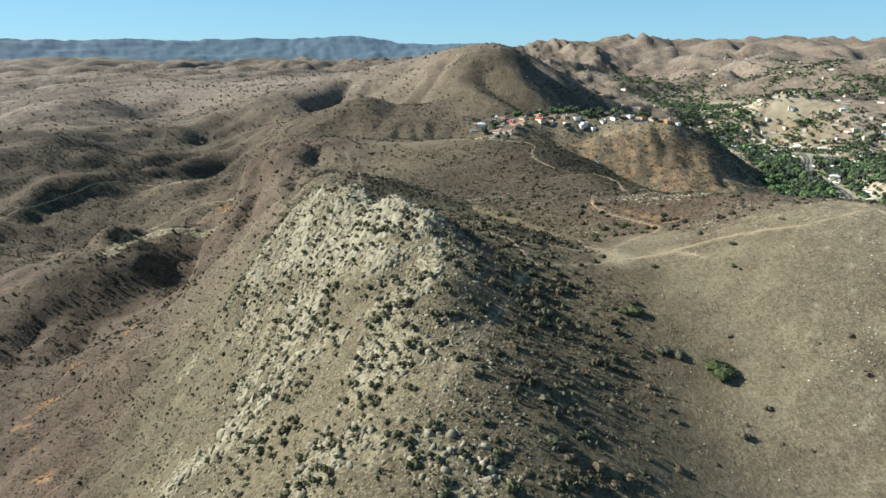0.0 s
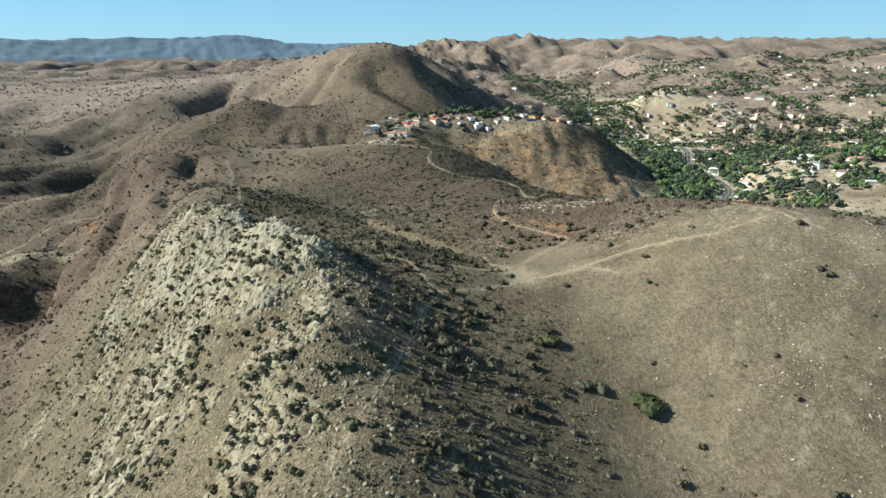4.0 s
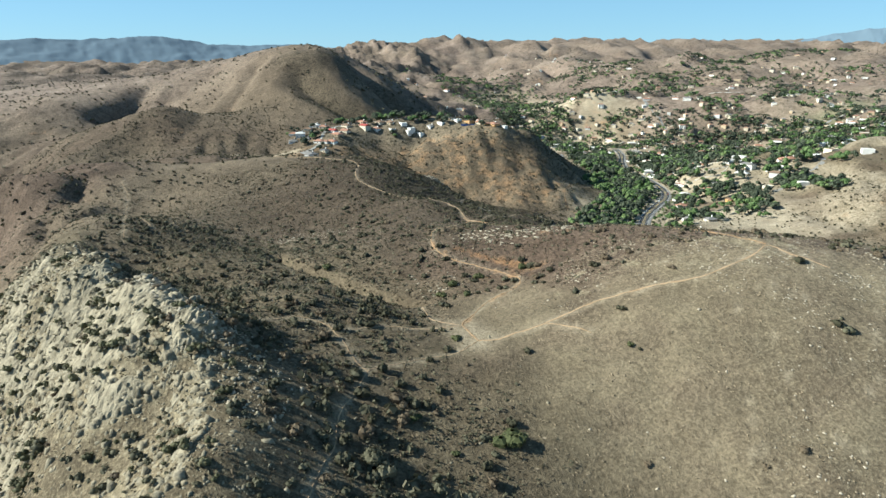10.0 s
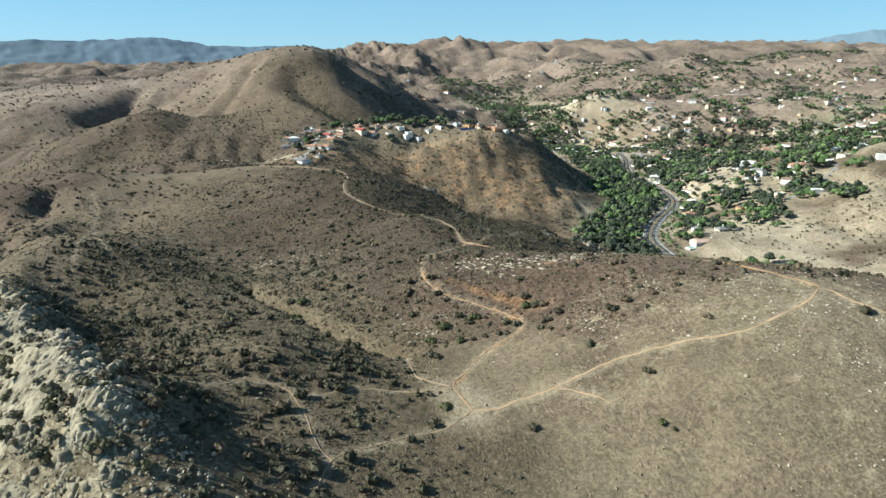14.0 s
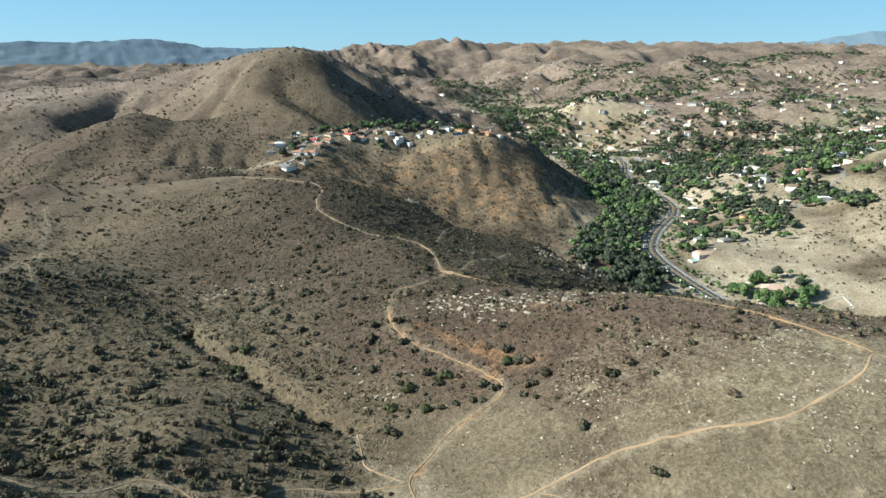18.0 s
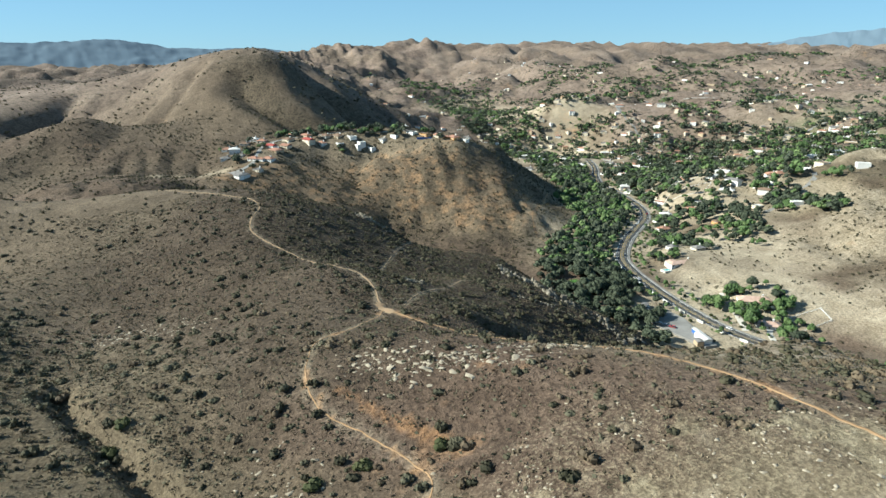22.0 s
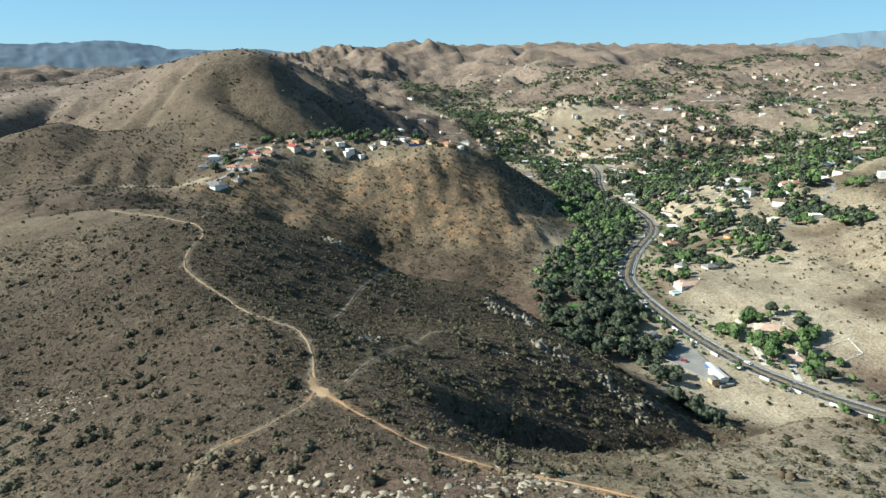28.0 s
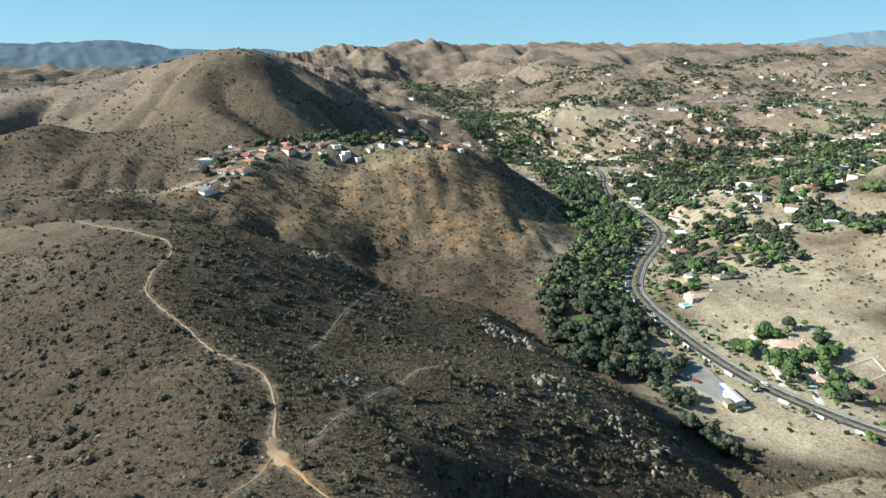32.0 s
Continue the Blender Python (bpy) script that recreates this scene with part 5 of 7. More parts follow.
under = chosen(70000, 60, 340, 28, lambda x, y: 0.34 * smooth(50, 25, near_line(x, y, [(2, 110), (6, 150), (-2, 200), (-20, 250), (-20, 300), (0, 250)])) * smooth(-2, 6, past_crest(x, y)) * smooth(0.2, 0.9, trail_clear(x, y)))
w = rng.uniform(0.3, 0.85, len(under))
shade = rng.uniform(0, 1, len(under)) < 0.28
mass("dark_carpet", CARPET, under[shade], w[shade], w[shade] * 0.9, M_DARK, "low dark olive brush covering the basin", "bushes")
under, w = under[~shade], w[~shade]
mass("sage_carpet", CARPET, under, w, w * 0.9, M_SAGE, "low grey-green sage covering the basin", "bushes")

stones = chosen(16000, 55, 300, 23, lambda x, y: np.maximum.reduce([0.5 * crag_zone(x, y), 0.35 * smooth(24, 6, near_line(x, y, [(4, 100), (-2, 125), (-8, 150), (-10, 180)])), 0.012 * meadow_zone(x, y), 0.3 * smooth(34, 8, near_line(x, y, [(82, 210), (95, 214), (110, 205), (124, 195), (112, 178)])) * smooth(-0.05, 0.12, fbm(x, y, 9, 3, 117)), 0.04 + 0 * x]) * smooth(0.3, 1.0, trail_clear(x, y)))
w = 0.12 + 0.38 * rng.uniform(0, 1, len(stones)) ** 3
heap = np.random.default_rng(24)
sx, sy = heap.uniform(-125, 12, 22000), heap.uniform(82, 300, 22000)
spill = 0.8 * smooth(15, 3, near_line(sx, sy, [(8, 88), (2, 100), (-2, 121), (-7, 150), (-12, 180)]))
take = heap.uniform(0, 1, 22000) < spill + 0.42 * smooth(70, 20, near_line(sx, sy, [(-25, 95), (-45, 150), (-60, 190), (-90, 260)])) * smooth(4, -6, sx + 0.1 * (sy - 100)) * (0.25 + smooth(-0.1, 0.15, fbm(sx, sy, 16, 3, 64)))
stones = np.vstack([stones, np.c_[sx[take], sy[take], ground_z(sx[take], sy[take])]])
w = np.r_[w, 0.14 + 0.5 * rng.uniform(0, 1, take.sum()) ** 3]
px_, py_ = heap.uniform(66, 160, 18000), heap.uniform(100, 238, 18000)
band = np.maximum.reduce([smooth(20, 5, near_line(px_, py_, [(80, 210), (95, 214), (110, 205), (124, 196), (140, 182)])), 0.6 * smooth(16, 4, near_line(px_, py_, [(100, 186), (115, 178), (128, 165), (120, 150)])), 0.5 * smooth(18, 4, near_line(px_, py_, [(88, 105), (90, 120), (97, 136), (104, 152)]))])
take = heap.uniform(0, 1, 18000) < (0.008 + 0.9 * band) * smooth(-0.02, 0.14, fbm(px_, py_, 8, 3, 117)) * smooth(0.3, 1.0, trail_clear(px_, py_))
stones = np.vstack([stones, np.c_[px_[take], py_[take], ground_z(px_[take], py_[take])]])
w = np.r_[w, 0.07 + 0.34 * rng.uniform(0, 1, take.sum()) ** 3]
dome = stones[:, 0] > 55
mass("dome_stones", BOULDERS, stones[dome], w[dome], w[dome] * 0.55, M_WHITE_ROCK, "white stones scattered over the grassy dome", "stones")
stones, w = stones[~dome], w[~dome]
mass("loose_stones", BOULDERS, stones, w, w, M_ROCK, "loose pale stones strewn over the slope", "stones")
crag_pts = chosen(16000, 55, 330, 29, lambda x, y: 0.8 * crag_zone(x, y) ** 1.5 * smooth(0.3, 1.0, trail_clear(x, y)))
sx, sy = heap.uniform(-122, 6, 34000), heap.uniform(92, 300, 34000)
take = heap.uniform(0, 1, 34000) < 0.8 * crag_zone(sx, sy)
crag_pts = np.vstack([crag_pts, np.c_[sx[take], sy[take], ground_z(sx[take], sy[take])]])
w = 0.25 + 0.95 * rng.uniform(0, 1, len(crag_pts)) ** 2.5
mass("crag_rubble", BOULDERS, crag_pts - np.c_[np.zeros((len(w), 2)), w * 0.3], w, w * rng.uniform(0.8, 2.0, len(w)), M_ROCK, "broken pale rock on the outcrop face", "rocks")

HILLS_EAST = [(961, 2422), (1091, 2310), (1137, 2296), (1363, 2500), (1436, 2500), (966, 1853), (929, 1914), (902, 1947), (611, 1428), (623, 1379), (690, 1747), (762, 2084), (736, 1365), (730, 1323), (928, 1588), (782, 1296), (791, 1269), (811, 1250), (1108, 1652), (1127, 1570), (1044, 1477), (1289, 1604), (1257, 1465), (1184, 1402), (1272, 1409), (1236, 1323), (1354, 1402), (1361, 1457), (1451, 1613), (1413, 1706), (1244, 1789)]
VALLEY_NORTH = [(709, 1293), (690, 1226), (692, 1265), (629, 1224), (648, 1200), (657, 1144), (606, 1340), (586, 1349), (624, 1269), (600, 1002), (743, 1026), (792, 997), (794, 940), (816, 898), (897, 1004), (910, 993), (916, 975), (949, 985), (922, 956), (863, 892), (751, 977), (747, 1208), (517, 1286), (562, 1309), (495, 1072)]
CANYON_HEAD = [(339, 2087), (362, 2077), (523, 2600), (589, 2600), (703, 2500), (725, 2490), (783, 2329), (772, 2187), (424, 1917), (452, 1877), (351, 1460), (582, 1954), (771, 2081), (625, 1786), (692, 1774), (560, 1360), (408, 1331), (414, 1402), (434, 1316), (468, 1387), (314, 1352), (269, 1250), (497, 1079), (413, 1024), (634, 1196)]
# sites of the houses that stand among the groves
_far = np.random.default_rng(77)
hx, hy = np.r_[_far.uniform(440, 1000, 900), _far.uniform(800, 1700, 1500)], np.r_[_far.uniform(700, 1450, 900), _far.uniform(1000, 2600, 1500)]
wooded = forest_band(hx, hy)
SPOTS = []
for a, b, f in zip(hx, hy, wooded):
    if f > 0.3 and 0.3 < math.atan2(a - 80, b - 209) < 0.98 and all(math.hypot(a - p, b - q) > 20 for p, q in SPOTS) and len(SPOTS) < 250:
        SPOTS.append((a, b))
CLUSTERS = ((736, 1388, 60, 7), (930, 1444, 50, 6), (1147, 1466, 90, 12), (1080, 1345, 40, 5), (1319, 1438, 90, 12), (1180, 1230, 60, 6), (954, 2249, 120, 8), (839, 2600, 120, 8), (330, 1420, 60, 8), (676, 1152, 70, 8), (550, 770, 40, 4), (590, 730, 40, 4), (930, 1000, 60, 9), (268, 2250, 90, 6), (634, 1380, 50, 5), (704, 1261, 40, 4), (400, 1560, 70, 8), (450, 1720, 80, 8))
for a, b, spread, n in CLUSTERS:
    for _ in range(n):
        q = (a + spread * float(_far.normal()), b + spread * float(_far.normal()))
        if all(math.hypot(q[0] - u, q[1] - v) > 22 for u, v in SPOTS):
            SPOTS.append(q)
SITES = np.array(SPOTS + HILLS_EAST + VALLEY_NORTH + CANYON_HEAD)


def open_sites(p):
    """Drops the trees that would stand on a house or block its yard."""
    d = np.min(np.hypot(p[:, 0, None] - SITES[:, 0], p[:, 1, None] - SITES[:, 1] + 5), axis=1)
    return p[d > 11]


woods = chosen(52000, 330, 2400, 31, forest_band)


def grown(n, x0, x1, y0, y1, seed, share):
    """Places inside a rectangle of the plan."""
    r = np.random.default_rng(seed)
    x, y = r.uniform(x0, x1, n), r.uniform(y0, y1, n)
    keep = r.uniform(0, 1, n) < share(x, y)
    return np.c_[x[keep], y[keep], ground_z(x[keep], y[keep])]


def bench_share(x, y):
    """Clumps of tall brush on the bench between the outcrop and the ditch."""
    edge = np.interp(y, (200, 229, 236, 248, 262, 277, 292, 340), (40, 37, 32, 24, 15, 4, -4, -26))
    clump = smooth(-0.12, 0.12, fbm(x, y, 10, 3, 171))
    return clump * smooth(48, 30, near_line(x, y, [(16, 205), (6, 235), (-10, 262), (-24, 300), (-46, 335)])) * smooth(2, 10, past_crest(x, y)) * smooth(1, -3, x - edge) * smooth(0.3, 1.0, trail_clear(x, y))


bench = grown(2300, -70, 42, 190, 345, 37, bench_share)
w = 0.5 + 1.1 * np.random.default_rng(38).uniform(0, 1, len(bench)) ** 2
half = np.arange(len(bench)) % 5 < 3
mass("bench_brush", SPARE, bench[half], w[half], w[half] * 1.05, M_DARK, "dark tall brush on the bench below the outcrop", "bushes")
mass("bench_sage", SPARE, bench[~half], w[~half], w[~half] * 0.95, M_SAGE, "grey-green brush on the bench below the outcrop", "bushes")


woods = np.vstack([woods, grown(11000, 200, 560, 380, 1000, 33, lambda x, y: 0.7 * forest_band(x, y)), grown(14000, 430, 960, 690, 1450, 35, lambda x, y: 0.6 * forest_band(x, y))])
woods = open_sites(woods)
reach = np.hypot(woods[:, 0] - 80, woods[:, 1] - 209)
close = reach < 420
mid_w = (reach >= 420) & (reach < 780)
hue = rng.uniform(0, 1, len(woods)) + 0.6 * fbm(woods[:, 0], woods[:, 1], 60, 2, 141)


# ---- oaks and garden trees ----
size = rng.uniform(2.2, 4.8, len(woods)) * (1 + 0.35 * smooth(420, 800, reach))
for s, tpl, nm, mat in ((close & (hue < 0.86), TREE_NEAR, "creek_oaks", M_OAK), (close & (hue >= 0.86), TREE_NEAR, "garden_trees", M_BRIGHT), (mid_w & (hue < 0.7), TREE_MID, "valley_oaks", M_OAK), (mid_w & (hue >= 0.7), TREE_MID, "valley_garden_trees", M_BRIGHT), ((reach >= 780) & (hue < 0.7), TREE_FAR, "distant_oaks", M_OAK), ((reach >= 780) & (hue >= 0.7), TREE_FAR, "distant_garden_trees", M_BRIGHT)):
    if s.any():
        mass(nm, tpl, woods[s] - (0, 0, 0.3), size[s] * 1.1, size[s] * rng.uniform(0.9, 1.3, s.sum()), mat, "dense green oaks filling the valley floor" if mat is M_OAK else "bright green trees among the gardens", "trees")


CROWN_MESH = {m.name: [plain_mesh("crown", *TREE_NEAR[k], m, 0.15 + 0.14 * k) for k in range(6)] for m in (M_OAK, M_BRIGHT)}


def trunk_mesh(seed):
    """A tapered trunk that forks into limbs."""
    r = np.random.default_rng(seed)
    v, f = [], []

    def bar(p, q, a, b):
        k = len(v)
        for c, w in ((p, a), (q, b)):
            v.extend([np.array(c) + w * np.array([math.cos(1.2566 * j), math.sin(1.2566 * j), 0]) for j in range(5)])
        f.extend([(k + j, k + (j + 1) % 5, k + 5 + (j + 1) % 5, k + 5 + j) for j in range(5)])

    fork = (r.uniform(-0.06, 0.06), r.uniform(-0.06, 0.06), 0.5)
    bar((0, 0, -0.15), fork, 0.09, 0.06)
    for k in range(4):
        a = 1.57 * k + r.uniform(-0.4, 0.4)
        bar(fork, (0.42 * math.cos(a), 0.42 * math.sin(a), r.uniform(0.85, 1.1)), 0.05, 0.018)
    return plain_mesh("trunk", np.array(v), np.array(f), M_BARK)


TRUNK_MESH = [trunk_mesh(k) for k in range(4)]


def tree(x, y, wide, tall, mat, label, group):
    k = int(rng.integers(0, 6))
    root = tagged(new("tree"), label, "tree", group)
    root.matrix_world = Matrix.Translation((x, y, float(ground_z(x, y)) - 0.1)) @ Matrix.Rotation(rng.uniform(0, 6.28), 4, "Z") @ Matrix.Diagonal((wide, wide, tall, 1))
    for nm, me in (("trunk", TRUNK_MESH[k % 4]), ("crown", CROWN_MESH[mat.name][k])):
        new(nm, me).parent = root


# garden trees round the villas
for x, y, n, spread, bright in ((352, 497, 10, 6, 0.8), (345, 472, 14, 6, 0.8), (366, 468, 9, 5, 0.8), (338, 460, 8, 4, 0.7), (352, 441, 8, 4, 0.9), (334, 490, 6, 4, 0.9), (372, 490, 6, 5, 0.4), (344, 575, 12, 8, 0.5), (372, 610, 14, 9, 0.3), (400, 640, 14, 10, 0.3), (430, 610, 10, 9, 0.2), (395, 585, 8, 6, 0.3), (420, 690, 12, 10, 0.4), (540, 740, 12, 10, 0.7), (560, 690, 8, 7, 0.8), (520, 640, 8, 7, 0.8), (605, 665, 10, 6, 0.8), (285, 484, 5, 3, 0.7), (300, 500, 6, 4, 0.7), (470, 700, 10, 9, 0.3)):
    for _ in range(n):
        m = M_BRIGHT if rng.uniform() < bright else M_OAK
        w = rng.uniform(2.3, 5.0)
        px, py = x + rng.normal() * spread, y + rng.normal() * spread
        if float(road_near(np.array([px]), np.array([py]))[0][0]) > 11:
            tree(px, py, w, w * rng.uniform(0.95, 1.35), m, "bright green garden tree beside a villa" if m is M_BRIGHT else "dark green oak beside a villa", "trees round the villas")
# the thick planting round the pink-roofed villas
r = np.random.default_rng(44)
yard = np.array([(352, 470)]) + r.normal(size=(110, 2)) * (13, 17)
clear = np.min([np.hypot(yard[:, 0] - a, yard[:, 1] - b) for a, b in ((352, 484), (364, 480), (346, 455), (341, 458))], axis=0) > 8
yard = yard[clear & (road_near(yard[:, 0], yard[:, 1])[0] > 12)][:45]
w = r.uniform(1.8, 3.8, len(yard))
mass("villa_garden", TREE_NEAR, np.c_[yard, ground_z(yard[:, 0], yard[:, 1])], w, w * 1.15, M_BRIGHT, "green garden trees planted thickly round the villas", "trees")
# trees between the houses on the knoll
for x, y, n, spread in ((22, 832, 7, 4), (32, 790, 5, 4), (-4, 883, 6, 5), (8, 815, 4, 4), (34, 850, 5, 4), (52, 925, 7, 7), (81, 925, 9, 7), (72, 882, 5, 4), (100, 885, 9, 5), (112, 900, 9, 6), (126, 880, 10, 5), (150, 868, 8, 5), (164, 866, 9, 5), (182, 862, 9, 5), (120, 960, 10, 10), (216, 838, 4, 3), (222, 816, 2, 1.5), (90, 872, 3, 2), (118, 846, 3, 2)):
    for _ in range(n * 3 // 4):
        w = rng.uniform(2.6, 5.2)
        tree(x + rng.normal() * spread, y + rng.normal() * spread, w, w * rng.uniform(0.9, 1.3), M_OAK if rng.uniform() < 0.6 else M_BRIGHT, "dark green tree between hilltop houses", "trees on the hilltop")


# ---- the valley road: two carriageways, planted median, footway, walls ----
road_off = ROAD_Z + 0.15


def along(line, z, off):
    t = np.gradient(line, axis=0)
    t /= np.hypot(t[:, 0], t[:, 1])[:, None]
    q = line + np.stack([t[:, 1], -t[:, 0]], 1) * off
    return np.c_[q, z], np.arctan2(t[:, 1], t[:, 0])


for nm, a, b, lift, mat, label in (
    ("road", -4.5, -0.8, 0.0, M_ASPHALT, "dark two-lane asphalt carriageway in the valley"), ("road", 0.8, 4.5, 0.0, M_ASPHALT, "dark two-lane asphalt carriageway in the valley"),
    ("median", -0.8, 0.8, 0.18, M_MEDIAN, "raised dirt median planted with small bushes"), ("pavement", 5.2, 6.4, 0.14, M_OLD_ASPHALT, "pale footway beside the valley road"), ("kerb", 4.5, 4.75, 0.16, M_OLD_ASPHALT, "pale concrete kerb along the road"), ("kerb", -4.75, -4.5, 0.16, M_OLD_ASPHALT, "pale concrete kerb along the road"),
):
    tagged(strip(nm, ROAD_LINE, a, b, 0.15 + lift, mat, ROAD_Z, cuts=2, thick=0.5), label, nm, kind="structure")
for off, wide, mat in ((-4.2, 0.2, M_PAINT), (-1.1, 0.15, M_YELLOW), (1.1, 0.15, M_YELLOW), (4.2, 0.2, M_PAINT)):
    tagged(strip("road_marking", ROAD_LINE, off - wide / 2, off + wide / 2, 0.16, mat, ROAD_Z, cuts=1), "painted edge line on the asphalt", "road marking", kind="structure")


def box(bm, x0, x1, y0, y1, z0, z1):
    v = [bm.verts.new(p) for p in ((x0, y0, z0), (x1, y0, z0), (x1, y1, z0), (x0, y1, z0), (x0, y0, z1), (x1, y0, z1), (x1, y1, z1), (x0, y1, z1))]
    for q in ((0, 3, 2, 1), (4, 5, 6, 7), (0, 1, 5, 4), (1, 2, 6, 5), (2, 3, 7, 6), (3, 0, 4, 7)):
        bm.faces.new([v[k] for k in q])


def box_mesh(name, material, *boxes, bevel=0.0):
    bm = bmesh.new()
    for b in boxes:
        box(bm, *b)
    if bevel:
        bmesh.ops.bevel(bm, geom=list(bm.edges), offset=bevel, segments=1, affect="EDGES")
    me = bpy.data.meshes.new(name)
    bm.to_mesh(me)
    bm.free()
    me.materials.append(material)
    return me


def part(name, me, parent, label="", m=None):
    ob = new(name, me)
    ob.parent = parent
    if m is not None:
        ob.matrix_basis = m
    return tagged(ob, label)


# broken centre dashes of both carriageways
dash = box_mesh("lane_dash", M_PAINT, (-1.5, 1.5, -0.08, 0.08, 0, 0.012))
for off in (-2.65, 2.65):
    q, a = along(ROAD_LINE, road_off, off)
    for k in range(20, 110, 3):
        ob = tagged(new("lane_dash", dash), "white lane dash on the asphalt", "road marking", "lane dashes", "structure")
        ob.matrix_world = Matrix.Translation((q[k, 0], q[k, 1], q[k, 2] + 0.01)) @ Matrix.Rotation(a[k], 4, "Z")
# white wall pieces on the creek side
wall_piece = box_mesh("wall_piece", M_STUCCO, (-2.6, 2.6, -0.2, 0.2, -0.8, 0.95), (-2.75, 2.75, -0.27, 0.27, 0.95, 1.08))
q, a = along(ROAD_LINE, road_off, -6.0)
for k in range(14, 70, 4):
    ob = tagged(new("roadside_wall", wall_piece), "low white stucco wall beside the road", "wall", "low walls beside the road")
    ob.matrix_world = Matrix.Translation((q[k, 0], q[k, 1], q[k, 2])) @ Matrix.Rotation(a[k], 4, "Z")
# planted bushes on the median and young trees on the verge
for off, step, lo_w, hi_w in ((0.0, 3, 0.4, 0.8),):
    q, a = along(ROAD_LINE, road_off, off)
    for k in range(8, 120, step):
        if rng.uniform() < 0.75:
            r = shrub(q[k, 0], q[k, 1], rng.uniform(lo_w, hi_w), rng.uniform(lo_w, hi_w) * 1.1, M_GREEN if rng.uniform() < 0.6 else M_SAGE, "small planted bush beside the valley road", "bushes along the road")
            if off == 0.0:
                r.location.z = q[k, 2] + 0.15

verge = []
for off in (-8.5, -10.5, 9.0, 12.0, 15.0):
    q, a = along(ROAD_LINE, road_off, off)
    verge += [q[k] + (rng.normal() * 1.2, rng.normal() * 1.2, 0) for k in range(4, 150) if rng.uniform() < 0.45]
verge = np.array(verge)
verge[:, 2] = ground_z(verge[:, 0], verge[:, 1])
size = rng.uniform(0.8, 2.3, len(verge))
leafy = rng.uniform(0, 1, len(verge)) < 0.5
mass("verge_bushes", NEAR, verge[leafy], size[leafy], size[leafy], M_GREEN, "green bushes planted along the valley road", "bushes")
mass("verge_trees", TREE_MID, verge[~leafy], size[~leafy] * 1.3, size[~leafy] * 1.5, M_BRIGHT, "young green trees along the valley road", "trees")

# other paved ways
for nm, pts, wide, mat, label in (
    ("road", [(543, 1320), (520, 1230), (475, 1100), (458, 1040), (447, 978), (462, 915)], 7, M_OLD_ASPHALT, "pale residential street between trees"),
    ("road", [(735, 1365), (718, 1290), (711, 1221), (699, 1177), (680, 1120)], 7, M_OLD_ASPHALT, "pale residential street climbing the hill"),
    ("driveway", [(500, 640), (525, 648), (565, 665), (598, 685), (614, 703), (640, 740)], 5.0, M_OLD_ASPHALT, "wide pale concrete driveway"),
    ("driveway", [(349, 504), (342, 484), (334, 465), (327, 452)], 3.6, M_CONCRETE, "narrow pale concrete driveway"),
    ("driveway", [(346, 452), (338, 444), (331, 432), (322, 425)], 3.4, M_CONCRETE, "narrow pale concrete driveway"),
    ("road", [(930, 1400), (985, 1358), (1040, 1332), (1085, 1318), (1130, 1285)], 5, M_CONCRETE, "pale concrete lane along the edge of the mesa"),
    ("road", [(560, 1010), (640, 1000), (760, 1010), (860, 1020), (960, 1010)], 7, M_OLD_ASPHALT, "pale residential street at the foot of the slope"),
    ("road", [(4, 770), (24, 800), (30, 830), (36, 860), (60, 885), (110, 880), (160, 868), (215, 845)], 4.5, M_OLD_ASPHALT, "grey street along the hilltop houses"),
):
    line = curve_through(pts, 3)
    zs = ground_z(line[:, 0], line[:, 1])
    zs = np.convolve(np.r_[np.full(3, zs[0]), zs, np.full(3, zs[-1])], np.ones(7) / 7, "valid")
    tagged(strip(nm, line, -wide / 2, wide / 2, 0.3, mat, zs, cuts=2, thick=1.2), label, nm, kind="structure")
lot = [(279, 506), (288, 503), (297, 494), (300, 478), (297, 460), (295, 438), (287, 438), (282, 455), (276, 472), (274, 490)]
lot_z = float(np.mean(ground_z(*np.array(lot).T))) + 0.5
bm = bmesh.new()
top = [bm.verts.new((x, y, lot_z)) for x, y in lot]
bm.faces.new(top[::-1])
for f in bmesh.ops.extrude_face_region(bm, geom=list(bm.faces))["geom"]:
    if isinstance(f, bmesh.types.BMVert):
        f.co.z -= 2.5
bmesh.ops.recalc_face_normals(bm, faces=list(bm.faces))
me = bpy.data.meshes.new("parking_lot")
bm.to_mesh(me)
bm.free()
me.materials.append(M_OLD_ASPHALT)
tagged(new("parking_lot", me), "grey paved yard beside the creek", "parking lot", kind="structure")


def car_meshes(paint):
    bm = bmesh.new()
    box(bm, -2.25, 2.25, -0.88, 0.88, 0.32, 0.86)
    bmesh.ops.bevel(bm, geom=list(bm.edges), offset=0.14, segments=2, affect="EDGES")
    body = bpy.data.meshes.new("body")
    bm.to_mesh(body)
    bm.free()
    body.materials.append(paint)
    bm = bmesh.new()
    v = [bm.verts.new(p) for p in ((-1.9, -0.78, 0.84), (1.15, -0.78, 0.84), (1.15, 0.78, 0.84), (-1.9, 0.78, 0.84), (-1.4, -0.62, 1.42), (0.35, -0.62, 1.42), (0.35, 0.62, 1.42), (-1.4, 0.62, 1.42))]
    for q in ((4, 5, 6, 7), (0, 1, 5, 4), (1, 2, 6, 5), (2, 3, 7, 6), (3, 0, 4, 7), (0, 3, 2, 1)):
        bm.faces.new([v[k] for k in q])
    cabin = bpy.data.meshes.new("glazing")
    bm.to_mesh(cabin)
    bm.free()
    cabin.materials.append(M_GLASS)
    roof = box_mesh("roof", paint, (-1.42, 0.37, -0.64, 0.64, 1.40, 1.46), bevel=0.02)
    return body, cabin, roof


bm = bmesh.new()
